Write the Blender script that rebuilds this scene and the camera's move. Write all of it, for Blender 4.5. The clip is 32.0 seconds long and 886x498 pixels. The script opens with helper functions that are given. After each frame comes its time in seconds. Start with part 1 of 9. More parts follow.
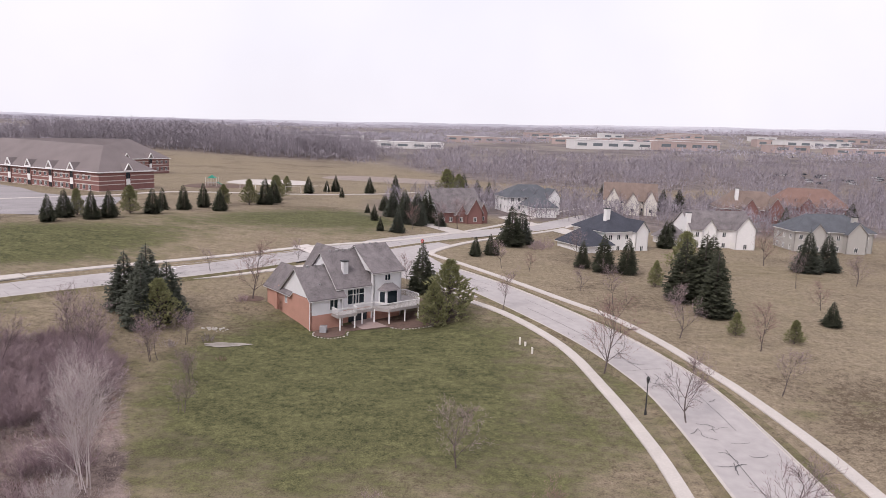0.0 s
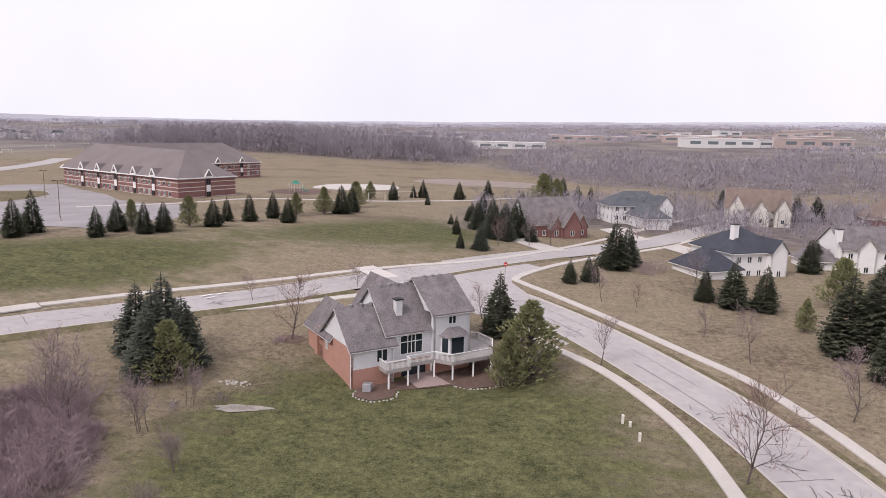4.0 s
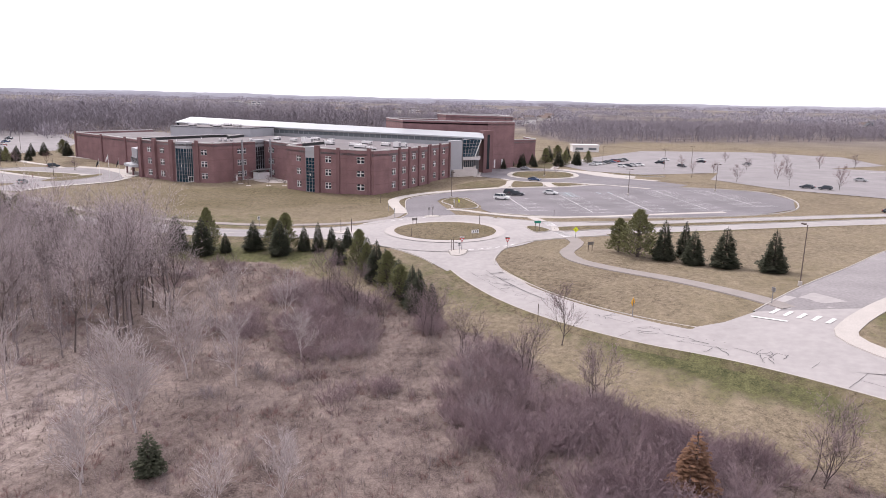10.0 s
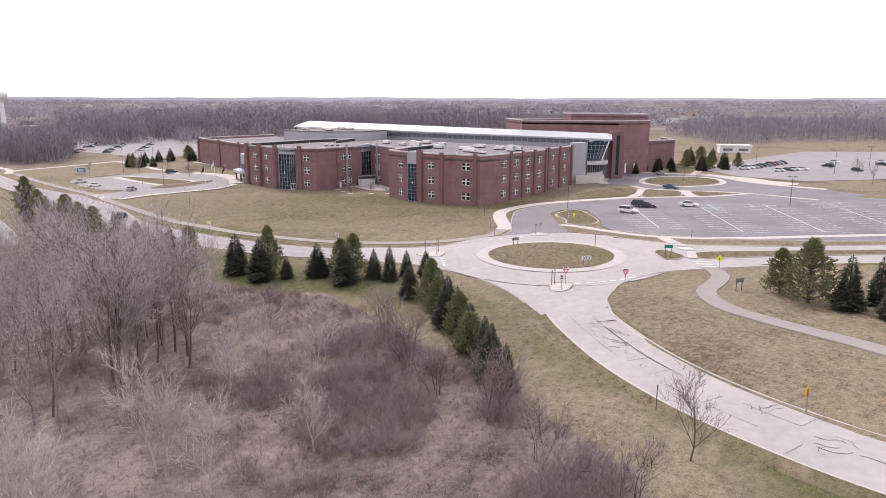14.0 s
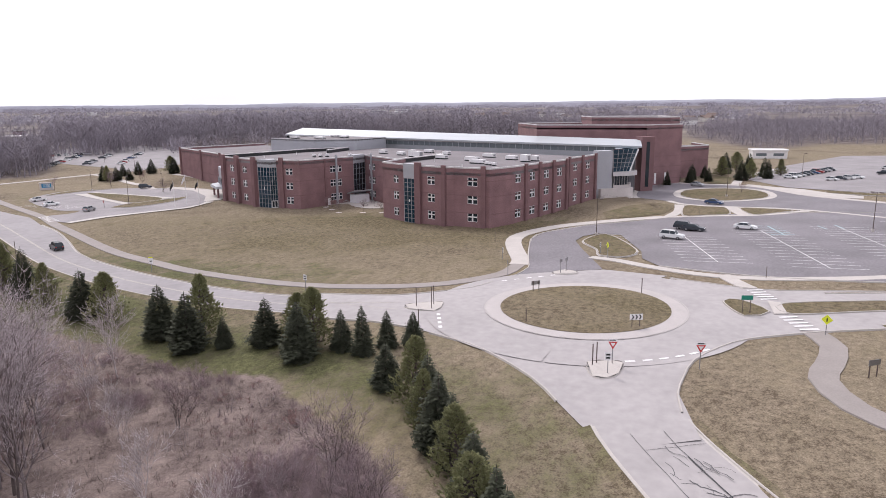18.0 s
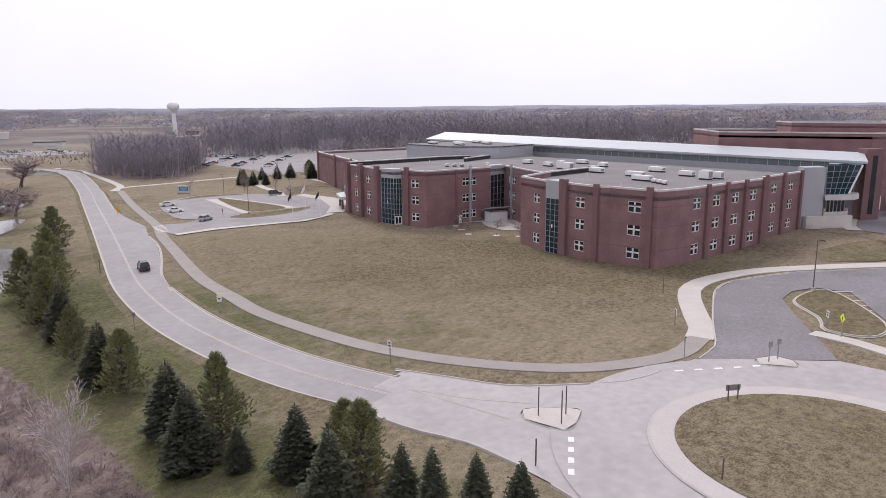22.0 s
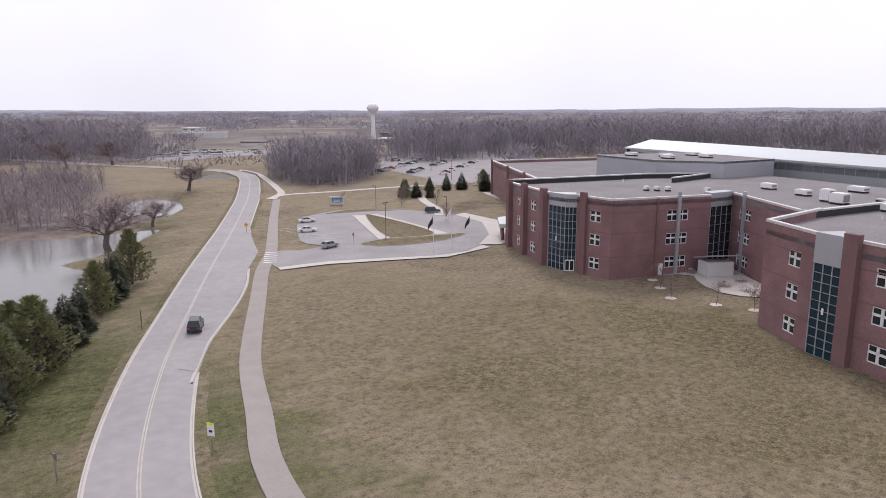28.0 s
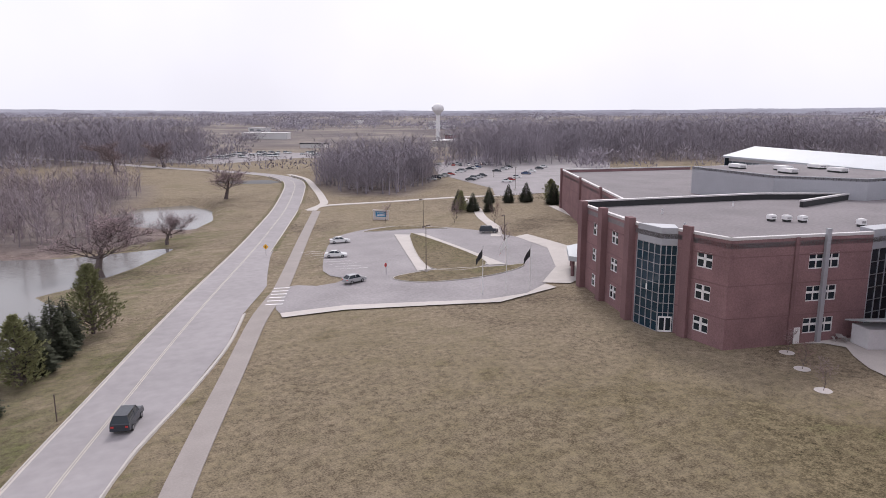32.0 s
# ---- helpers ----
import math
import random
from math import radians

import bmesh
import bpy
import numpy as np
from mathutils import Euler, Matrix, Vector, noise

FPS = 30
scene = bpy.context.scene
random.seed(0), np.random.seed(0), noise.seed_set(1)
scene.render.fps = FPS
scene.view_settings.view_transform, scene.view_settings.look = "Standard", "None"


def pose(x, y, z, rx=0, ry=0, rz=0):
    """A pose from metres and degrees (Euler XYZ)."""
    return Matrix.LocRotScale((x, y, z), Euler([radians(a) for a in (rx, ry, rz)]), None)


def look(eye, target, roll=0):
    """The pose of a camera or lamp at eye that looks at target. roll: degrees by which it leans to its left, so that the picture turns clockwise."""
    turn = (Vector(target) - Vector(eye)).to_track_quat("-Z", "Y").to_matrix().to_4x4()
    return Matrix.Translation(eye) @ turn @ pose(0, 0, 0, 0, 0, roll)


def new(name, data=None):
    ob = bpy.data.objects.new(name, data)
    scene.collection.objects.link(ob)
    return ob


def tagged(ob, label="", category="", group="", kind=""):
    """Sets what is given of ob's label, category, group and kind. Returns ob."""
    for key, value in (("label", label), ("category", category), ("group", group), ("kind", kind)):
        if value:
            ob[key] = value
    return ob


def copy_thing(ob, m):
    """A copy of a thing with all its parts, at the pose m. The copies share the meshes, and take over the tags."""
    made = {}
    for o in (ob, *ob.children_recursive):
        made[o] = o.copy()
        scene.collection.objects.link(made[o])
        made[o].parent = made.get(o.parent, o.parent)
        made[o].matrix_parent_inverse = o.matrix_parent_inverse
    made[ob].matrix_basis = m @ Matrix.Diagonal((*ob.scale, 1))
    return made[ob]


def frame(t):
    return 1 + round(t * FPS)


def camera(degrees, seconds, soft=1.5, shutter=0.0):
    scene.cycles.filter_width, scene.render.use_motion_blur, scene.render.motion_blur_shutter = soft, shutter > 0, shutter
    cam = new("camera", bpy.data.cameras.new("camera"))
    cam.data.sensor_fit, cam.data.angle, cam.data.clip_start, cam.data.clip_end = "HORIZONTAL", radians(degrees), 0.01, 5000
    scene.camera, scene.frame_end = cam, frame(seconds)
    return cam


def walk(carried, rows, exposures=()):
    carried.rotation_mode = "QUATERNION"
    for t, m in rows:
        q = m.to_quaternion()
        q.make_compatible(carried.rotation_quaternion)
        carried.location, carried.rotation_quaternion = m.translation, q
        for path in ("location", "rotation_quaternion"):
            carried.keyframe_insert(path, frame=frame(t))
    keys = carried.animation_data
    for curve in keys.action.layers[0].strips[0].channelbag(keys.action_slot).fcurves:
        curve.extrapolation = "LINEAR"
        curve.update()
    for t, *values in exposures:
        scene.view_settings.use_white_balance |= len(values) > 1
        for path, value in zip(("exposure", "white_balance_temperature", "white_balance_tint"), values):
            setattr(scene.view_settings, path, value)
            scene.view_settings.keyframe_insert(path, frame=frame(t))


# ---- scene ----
cam = camera(65.94, 32.0, soft=0.7)
# seconds, eye x y z in metres, yaw, pitch, roll in degrees
ROWS = [
    (0.0, -1.02, 1.22, 29.84, 0.25, -9.35, -2.03),
    (0.5, -0.04, 4.15, 29.95, 0.30, -9.35, -1.87),
    (1.0, 0.67, 7.12, 30.07, 0.37, -9.35, -1.72),
    (1.5, 1.15, 10.17, 30.16, 0.43, -9.39, -1.58),
    (2.0, 1.40, 13.25, 30.24, 0.51, -9.40, -1.45),
    (2.5, 1.61, 16.34, 30.34, 0.60, -9.42, -1.35),
    (4.5, 1.47, 28.14, 30.67, 14.19, -9.82, -1.60),
    (5.0, 1.15, 30.95, 30.71, 20.84, -9.98, -1.79),
    (5.5, 0.81, 33.54, 30.80, 28.77, -10.21, -1.89),
    (6.0, 0.31, 36.02, 30.82, 35.18, -10.36, -1.93),
    (6.5, -0.35, 38.50, 30.87, 42.16, -10.56, -1.96),
    (7.0, -1.09, 41.06, 30.93, 46.15, -10.68, -1.86),
    (7.5, -2.36, 43.28, 30.91, 52.00, -10.79, -1.83),
    (8.0, -3.68, 45.49, 30.91, 62.06, -11.05, -1.89),
    (8.5, -5.13, 47.70, 30.92, 71.30, -11.32, -1.81),
    (9.0, -6.94, 49.54, 30.96, 80.96, -11.62, -1.71),
    (9.5, -9.00, 51.17, 30.91, 90.96, -11.83, -1.47),
    (10.0, -11.63, 52.44, 30.82, 101.12, -11.98, -1.27),
    (10.5, -14.51, 53.47, 30.72, 109.65, -12.09, -0.99),
    (11.0, -17.60, 54.52, 30.62, 112.01, -12.09, -0.72),
    (11.5, -20.78, 55.00, 30.52, 112.01, -12.03, -0.54),
    (12.0, -24.16, 55.11, 30.40, 112.02, -12.00, -0.44),
    (12.5, -27.81, 54.80, 30.28, 112.00, -12.00, -0.34),
    (13.0, -31.60, 54.30, 30.21, 112.00, -12.00, -0.28),
    (13.5, -35.49, 53.60, 30.16, 112.01, -12.01, -0.18),
    (14.0, -39.44, 52.67, 30.16, 112.33, -12.02, -0.06),
    (14.5, -43.35, 51.57, 30.14, 112.95, -11.99, 0.05),
    (16.5, -58.77, 46.56, 30.13, 113.17, -11.81, 0.33),
    (17.0, -62.65, 45.06, 30.09, 113.15, -11.76, 0.39),
    (17.5, -66.61, 43.57, 29.96, 113.13, -11.71, 0.48),
    (18.0, -70.53, 42.10, 29.89, 113.14, -11.65, 0.55),
    (18.5, -74.50, 40.65, 29.88, 113.15, -11.61, 0.64),
    (19.0, -78.49, 39.15, 29.90, 113.15, -11.56, 0.70),
    (19.5, -82.49, 37.53, 29.87, 114.00, -11.51, 0.73),
    (20.0, -86.47, 35.97, 29.91, 117.11, -11.44, 0.75),
    (20.5, -90.49, 34.36, 29.90, 120.36, -11.38, 0.65),
    (21.0, -94.44, 32.71, 29.92, 122.94, -11.36, 0.55),
    (21.5, -98.46, 31.09, 29.89, 124.83, -11.33, 0.47),
    (22.0, -102.43, 29.40, 29.86, 126.20, -11.33, 0.40),
    (22.5, -106.42, 27.43, 29.74, 127.86, -11.31, 0.39),
    (23.0, -109.97, 25.47, 29.69, 129.48, -11.27, 0.40),
    (23.5, -113.77, 23.34, 29.61, 132.27, -11.19, 0.36),
    (24.0, -117.49, 21.23, 29.57, 133.93, -11.13, 0.35),
    (24.5, -121.03, 19.02, 29.51, 134.18, -11.09, 0.35),
    (26.5, -134.93, 8.99, 29.74, 134.57, -11.19, 0.37),
    (27.0, -138.34, 6.23, 29.74, 137.19, -11.13, 0.31),
    (27.5, -141.75, 3.52, 29.75, 140.00, -11.10, 0.24),
    (28.0, -144.96, 0.78, 29.75, 143.15, -11.05, 0.18),
    (28.5, -148.25, -1.99, 29.78, 144.93, -11.05, 0.17),
    (29.0, -151.12, -5.09, 29.83, 144.99, -11.04, 0.17),
    (29.5, -154.05, -8.15, 29.87, 146.36, -11.02, 0.14),
    (30.0, -156.79, -11.33, 29.94, 146.31, -11.04, 0.12),
    (30.5, -159.44, -14.61, 30.01, 146.28, -11.07, 0.11),
    (31.0, -161.95, -17.80, 30.05, 146.27, -11.11, 0.12),
    (31.5, -164.36, -20.90, 30.13, 146.45, -11.10, 0.17),
    (32.0, -166.64, -23.95, 30.22, 148.94, -11.02, 0.11),
]
walk(cam, [(t, pose(x, y, z, 90 + pitch, roll, yaw)) for t, x, y, z, yaw, pitch, roll in ROWS],
     exposures=[(0.0, 0.40, 6450, 15.0), (2.5, 0.40, 6450, 15.0), (6.0, 0.48, 6350, 15.0), (9.0, 0.64, 6400, 15.0), (14.0, 0.72, 6450, 15.0), (19.0, 0.46, 6250, 13.0), (22.0, 0.36, 6250, 13.0), (26.5, 0.35, 6250, 13.0), (32.0, 0.36, 6250, 13.5)])

# ---- sky and sun: bright overcast ----
world = bpy.data.worlds.new("world")
scene.world = world
world.use_nodes = True
wn, wl = world.node_tree.nodes, world.node_tree.links
sky = wn.new("ShaderNodeTexSky")
sky.sky_type = "NISHITA"
sky.sun_disc = False
sky.sun_elevation = radians(46)
sky.sun_rotation = radians(217)
sky.air_density, sky.dust_density = 1.0, 6.0
sky_gain = wn.new("ShaderNodeVectorMath")
sky_gain.operation = "SCALE"
sky_gain.inputs["Scale"].default_value = 0.10
cloud = wn.new("ShaderNodeTexNoise")
cloud.inputs["Scale"].default_value = 2.2
cloud.inputs["Detail"].default_value = 4.0
cloud_ramp = wn.new("ShaderNodeValToRGB")
cloud_ramp.color_ramp.elements[0].position, cloud_ramp.color_ramp.elements[1].position = 0.3, 0.75
cloud_ramp.color_ramp.elements[0].color = (0.86, 0.845, 0.90, 1)
cloud_ramp.color_ramp.elements[1].color = (1.0, 0.985, 1.03, 1)
sky_mix = wn.new("ShaderNodeMix")
sky_mix.data_type = "RGBA"
sky_mix.inputs["Factor"].default_value = 0.88
wl.new(sky.outputs["Color"], sky_gain.inputs[0])
wl.new(cloud.outputs["Fac"], cloud_ramp.inputs["Fac"])
wl.new(sky_gain.outputs["Vector"], sky_mix.inputs[6])
wl.new(cloud_ramp.outputs["Color"], sky_mix.inputs[7])
wl.new(sky_mix.outputs[2], wn["Background"].inputs["Color"])
wn["Background"].inputs["Strength"].default_value = 0.88

sun_data = bpy.data.lights.new("sun", "SUN")
sun_data.energy, sun_data.angle, sun_data.color = 1.45, radians(14), (1.0, 0.96, 0.9)
sun = new("sun", sun_data)
sun.matrix_world = look((-60, -80, 105), (0, 0, 0))


# ---- materials ----
def material(name, color, rough=0.85, vary=0.25, scale=0.6, fine=9.0, bump=0.0, metal=0.0, tint=None, island=0.0, spec=0.3, leaf=0.0):
    """A surface with variation at two scales, in metres of the world."""
    m = bpy.data.materials.new(name)
    m.use_nodes = True
    n, l = m.node_tree.nodes, m.node_tree.links
    b = n["Principled BSDF"]
    b.inputs["Roughness"].default_value, b.inputs["Metallic"].default_value = rough, metal
    b.inputs["Specular IOR Level"].default_value = spec
    geo = n.new("ShaderNodeNewGeometry")
    big, small = n.new("ShaderNodeTexNoise"), n.new("ShaderNodeTexNoise")
    big.inputs["Scale"].default_value, small.inputs["Scale"].default_value = scale, fine
    big.inputs["Detail"].default_value, small.inputs["Detail"].default_value = 5, 3
    l.new(geo.outputs["Position"], big.inputs["Vector"])
    l.new(geo.outputs["Position"], small.inputs["Vector"])
    add = n.new("ShaderNodeMath")
    add.operation = "ADD"
    l.new(big.outputs["Fac"], add.inputs[0])
    l.new(small.outputs["Fac"], add.inputs[1])
    last = add
    if island:
        obj = n.new("ShaderNodeObjectInfo")
        mul = n.new("ShaderNodeMath")
        mul.operation = "MULTIPLY_ADD"
        mul.inputs[1].default_value = island
        l.new(obj.outputs["Random"], mul.inputs[0])
        l.new(add.outputs[0], mul.inputs[2])
        last = mul
    if leaf:
        mul = n.new("ShaderNodeMath")
        mul.operation = "MULTIPLY_ADD"
        mul.inputs[1].default_value = leaf
        l.new(geo.outputs["Random Per Island"], mul.inputs[0])
        l.new(last.outputs[0], mul.inputs[2])
        last = mul
    ramp = n.new("ShaderNodeMapRange")
    ramp.inputs["From Min"].default_value, ramp.inputs["From Max"].default_value = 0.6, 1.4 + island + leaf
    l.new(last.outputs[0], ramp.inputs["Value"])
    mix = n.new("ShaderNodeMix")
    mix.data_type = "RGBA"
    c = Vector(color)
    d = Vector(tint) if tint else c * (1 + vary)
    lo = c * (1 - vary)
    mix.inputs[6].default_value = (*lo, 1)
    mix.inputs[7].default_value = (*[min(v, 0.95) for v in d], 1)
    l.new(ramp.outputs[0], mix.inputs["Factor"])
    l.new(mix.outputs[2], b.inputs["Base Color"])
    if bump:
        bp = n.new("ShaderNodeBump")
        bp.inputs["Strength"].default_value, bp.inputs["Distance"].default_value = bump, 0.05
        l.new(small.outputs["Fac"], bp.inputs["Height"])
        l.new(bp.outputs["Normal"], b.inputs["Normal"])
    return m


def coursed(m, step, depth, dark, axis="Z"):
    """Adds horizontal courses (lap siding, brick bands, shingles) of that step to a material."""
    n, l = m.node_tree.nodes, m.node_tree.links
    geo = n.new("ShaderNodeNewGeometry")
    sep = n.new("ShaderNodeSeparateXYZ")
    l.new(geo.outputs["Position"], sep.inputs[0])
    div, frac = n.new("ShaderNodeMath"), n.new("ShaderNodeMath")
    div.operation, frac.operation = "DIVIDE", "FRACT"
    div.inputs[1].default_value = step
    l.new(sep.outputs[axis], div.inputs[0])
    l.new(div.outputs[0], frac.inputs[0])
    bp = n.new("ShaderNodeBump")
    bp.inputs["Strength"].default_value, bp.inputs["Distance"].default_value = depth, 0.03
    l.new(frac.outputs[0], bp.inputs["Height"])
    l.new(bp.outputs["Normal"], n["Principled BSDF"].inputs["Normal"])
    return m


def glass(name, color, rough=0.06):
    m = bpy.data.materials.new(name)
    m.use_nodes = True
    n, l = m.node_tree.nodes, m.node_tree.links
    b = n["Principled BSDF"]
    b.inputs["Base Color"].default_value = (*color, 1)
    b.inputs["Roughness"].default_value = rough
    b.inputs["Specular IOR Level"].default_value = 0.5
    noise_tex, bp = n.new("ShaderNodeTexNoise"), n.new("ShaderNodeBump")
    noise_tex.inputs["Scale"].default_value = 0.7
    bp.inputs["Strength"].default_value, bp.inputs["Distance"].default_value = 0.03, 0.05
    l.new(noise_tex.outputs["Fac"], bp.inputs["Height"])
    l.new(bp.outputs["Normal"], b.inputs["Normal"])
    return m


M_ROAD = material("concrete_road", (0.385, 0.354, 0.352), 0.9, 0.14, 0.11, 0.9, 0.15)
M_BAY_BLUE = material("faded_blue_paint", (0.36, 0.47, 0.50), 0.8, 0.3, 1.0, 8.0)
M_LOT = material("asphalt_lot", (0.205, 0.187, 0.20), 0.9, 0.28, 0.10, 2.5, 0.15)
M_LOT_OLD = material("weathered_asphalt", (0.28, 0.256, 0.262), 0.9, 0.24, 0.12, 2.5, 0.15)
M_WALK = material("concrete_walk", (0.49, 0.447, 0.42), 0.88, 0.12, 0.4, 5.0, 0.1)
M_APRON = material("apron_concrete", (0.45, 0.41, 0.40), 0.9, 0.1, 0.4, 5.0, 0.1)
M_PATH = material("asphalt_path", (0.30, 0.265, 0.25), 0.9, 0.12, 0.4, 5.0, 0.1)
M_KERB = material("kerb_concrete", (0.47, 0.43, 0.405), 0.85, 0.12, 0.5, 5.0)
M_TAR = material("tar_sealant", (0.075, 0.07, 0.075), 0.6, 0.2, 1.0, 6.0)
M_ROAD_GREY = material("worn_grey_asphalt", (0.315, 0.29, 0.296), 0.9, 0.14, 0.08, 0.7, 0.15)
M_PAINT = material("road_paint", (0.72, 0.70, 0.70), 0.7, 0.15, 1.0, 8.0)
M_YELLOW = material("yellow_paint", (0.45, 0.405, 0.36), 0.7, 0.15, 1.0, 8.0)
M_BRICK = coursed(material("red_brown_brick", (0.235, 0.137, 0.141), 0.9, 0.3, 0.25, 5.0, 0.2), 0.2, 0.25, 0)
M_BRICK_DARK = coursed(material("dark_brick_pier", (0.195, 0.112, 0.116), 0.9, 0.2, 0.3, 5.0, 0.2), 0.2, 0.25, 0)
M_BRICK_RED = coursed(material("red_brick", (0.225, 0.115, 0.105), 0.9, 0.2, 0.3, 5.0, 0.2), 0.2, 0.25, 0)
M_BRICK_ORANGE = coursed(material("orange_brick", (0.43, 0.235, 0.185), 0.9, 0.15, 0.5, 7.0, 0.2), 0.2, 0.25, 0)
M_STONE = material("pale_stone_band", (0.55, 0.5, 0.48), 0.85, 0.12, 0.6, 6.0)
M_COPING = material("metal_coping", (0.56, 0.53, 0.53), 0.5, 0.08, 0.5, 4.0, 0.0, 0.2)
M_MEMBRANE = material("roof_membrane", (0.205, 0.183, 0.19), 0.9, 0.22, 0.12, 2.0, 0.1)
M_PANEL = material("grey_metal_panel", (0.40, 0.40, 0.43), 0.45, 0.07, 0.3, 4.0, 0.0, 0.3)
M_WHITE_ROOF = coursed(material("white_metal_roof", (0.47, 0.485, 0.51), 0.4, 0.05, 0.2, 3.0, 0.0, 0.2), 0.6, 0.2, 0, "Y")
M_WHITE = material("white_paint", (0.74, 0.72, 0.72), 0.6, 0.06, 0.8, 6.0)
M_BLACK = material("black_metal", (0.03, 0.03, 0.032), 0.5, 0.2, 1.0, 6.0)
M_STEEL = material("galvanised_steel", (0.33, 0.32, 0.33), 0.45, 0.15, 1.0, 6.0, 0.0, 0.6)
M_RUST = material("weathered_brown_pole", (0.12, 0.09, 0.08), 0.7, 0.2, 1.0, 6.0)
M_GLASS = glass("dark_window_glass", (0.016, 0.024, 0.032))
M_GLASS_GREY = glass("grey_clerestory_glass", (0.15, 0.17, 0.185))
M_TEAL = glass("teal_curtain_glass", (0.007, 0.03, 0.05), 0.03)
M_SIDING = coursed(material("pale_grey_siding", (0.66, 0.65, 0.67), 0.75, 0.07, 0.5, 4.0), 0.15, 0.5, 0)
M_CREAM = coursed(material("cream_siding", (0.66, 0.62, 0.57), 0.75, 0.07, 0.5, 4.0), 0.15, 0.5, 0)
M_TAUPE = coursed(material("taupe_siding", (0.42, 0.40, 0.38), 0.75, 0.07, 0.5, 4.0), 0.15, 0.5, 0)
M_SHINGLE = coursed(material("grey_shingle", (0.175, 0.155, 0.16), 0.92, 0.5, 0.6, 5.0, 0.3), 0.14, 0.5, 0)
M_SHINGLE_SLATE = coursed(material("slate_blue_shingle", (0.10, 0.105, 0.12), 0.92, 0.25, 0.5, 6.0, 0.3), 0.14, 0.5, 0)
M_SHINGLE_NAVY = coursed(material("navy_shingle", (0.055, 0.058, 0.075), 0.92, 0.3, 0.5, 6.0, 0.3), 0.14, 0.5, 0)
M_SHINGLE_BROWN = coursed(material("brown_shingle", (0.20, 0.15, 0.13), 0.92, 0.25, 0.5, 6.0, 0.3), 0.14, 0.5, 0)
M_SHINGLE_RED = coursed(material("red_brown_shingle", (0.215, 0.135, 0.115), 0.92, 0.22, 0.5, 6.0, 0.3), 0.14, 0.5, 0)
M_SHINGLE_MAUVE = coursed(material("mauve_grey_shingle", (0.185, 0.155, 0.155), 0.92, 0.18, 0.15, 5.0, 0.2), 0.2, 0.4, 0)
M_TRIM = material("weathered_pale_trim", (0.42, 0.40, 0.40), 0.7, 0.1, 0.8, 6.0)
M_DECK = material("weathered_deck_wood", (0.34, 0.31, 0.30), 0.9, 0.2, 1.0, 8.0, 0.2)
M_MULCH = material("bark_mulch", (0.13, 0.085, 0.07), 0.95, 0.35, 1.5, 9.0, 0.5)
M_PAVER = material("brick_pavers", (0.33, 0.25, 0.235), 0.9, 0.2, 1.0, 9.0, 0.2)
M_ROCK = material("pale_field_stone", (0.40, 0.37, 0.34), 0.9, 0.25, 2.0, 8.0, 0.4, island=0.4)
M_GRIT = material("pale_gravel", (0.29, 0.26, 0.235), 0.95, 0.4, 1.2, 14.0, 0.5, island=0.3)
M_BARK = material("grey_brown_bark", (0.12, 0.095, 0.09), 0.95, 0.3, 2.0, 10.0, 0.4)
M_BARK_GREY = material("pale_grey_bark", (0.24, 0.20, 0.20), 0.95, 0.4, 2.0, 10.0, 0.4)
M_TWIG = material("mauve_twigs", (0.30, 0.225, 0.235), 0.9, 0.7, 0.3, 4.0, island=0.5, leaf=0.8)
M_TWIG_MARSH = material("grey_mauve_saplings", (0.30, 0.25, 0.265), 0.9, 0.5, 0.3, 4.0, leaf=0.8)
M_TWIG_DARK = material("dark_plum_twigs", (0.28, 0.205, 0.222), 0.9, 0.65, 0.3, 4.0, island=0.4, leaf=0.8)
M_TWIG_GREY = material("grey_twigs", (0.33, 0.28, 0.285), 0.9, 0.45, 0.3, 4.0, island=0.4, leaf=0.8)
M_TWIG_TALL = material("pale_grey_mauve_twigs", (0.50, 0.43, 0.44), 0.9, 0.4, 0.3, 4.0, island=0.4, leaf=0.8)
M_TWIG_PALE = material("pale_birch_twigs", (0.46, 0.40, 0.395), 0.85, 0.22, 0.4, 5.0)
M_TWIG_RED = material("red_brown_twigs", (0.27, 0.165, 0.155), 0.9, 0.35, 0.3, 4.0, island=0.4, leaf=0.6)
M_STRAW = material("dry_straw_grass", (0.27, 0.218, 0.194), 0.95, 0.6, 0.3, 5.0, leaf=0.8)
M_NEEDLE = material("spruce_needles", (0.060, 0.064, 0.041), 0.9, 0.65, 0.8, 6.0, island=0.4, leaf=1.0)
M_NEEDLE_BLUE = material("blue_spruce_needles", (0.072, 0.078, 0.060), 0.9, 0.6, 0.8, 6.0, island=0.4, leaf=1.0)
M_NEEDLE_OLIVE = material("pine_needles", (0.215, 0.215, 0.105), 0.9, 0.6, 0.8, 6.0, island=0.4, leaf=1.0)
M_NEEDLE_BROWN = material("browned_cedar", (0.17, 0.09, 0.055), 0.9, 0.3, 0.8, 6.0)
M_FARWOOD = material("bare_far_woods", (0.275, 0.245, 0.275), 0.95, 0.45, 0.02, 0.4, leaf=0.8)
# distance haze is painted into these four colours, paler and bluer further out
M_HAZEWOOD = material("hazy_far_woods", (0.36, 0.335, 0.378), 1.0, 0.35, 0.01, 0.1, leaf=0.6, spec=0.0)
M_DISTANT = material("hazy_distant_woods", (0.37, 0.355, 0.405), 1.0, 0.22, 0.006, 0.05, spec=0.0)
M_DISTANT_PALE = material("haze_paled_distant_woods", (0.44, 0.43, 0.485), 1.0, 0.14, 0.004, 0.05, spec=0.0)
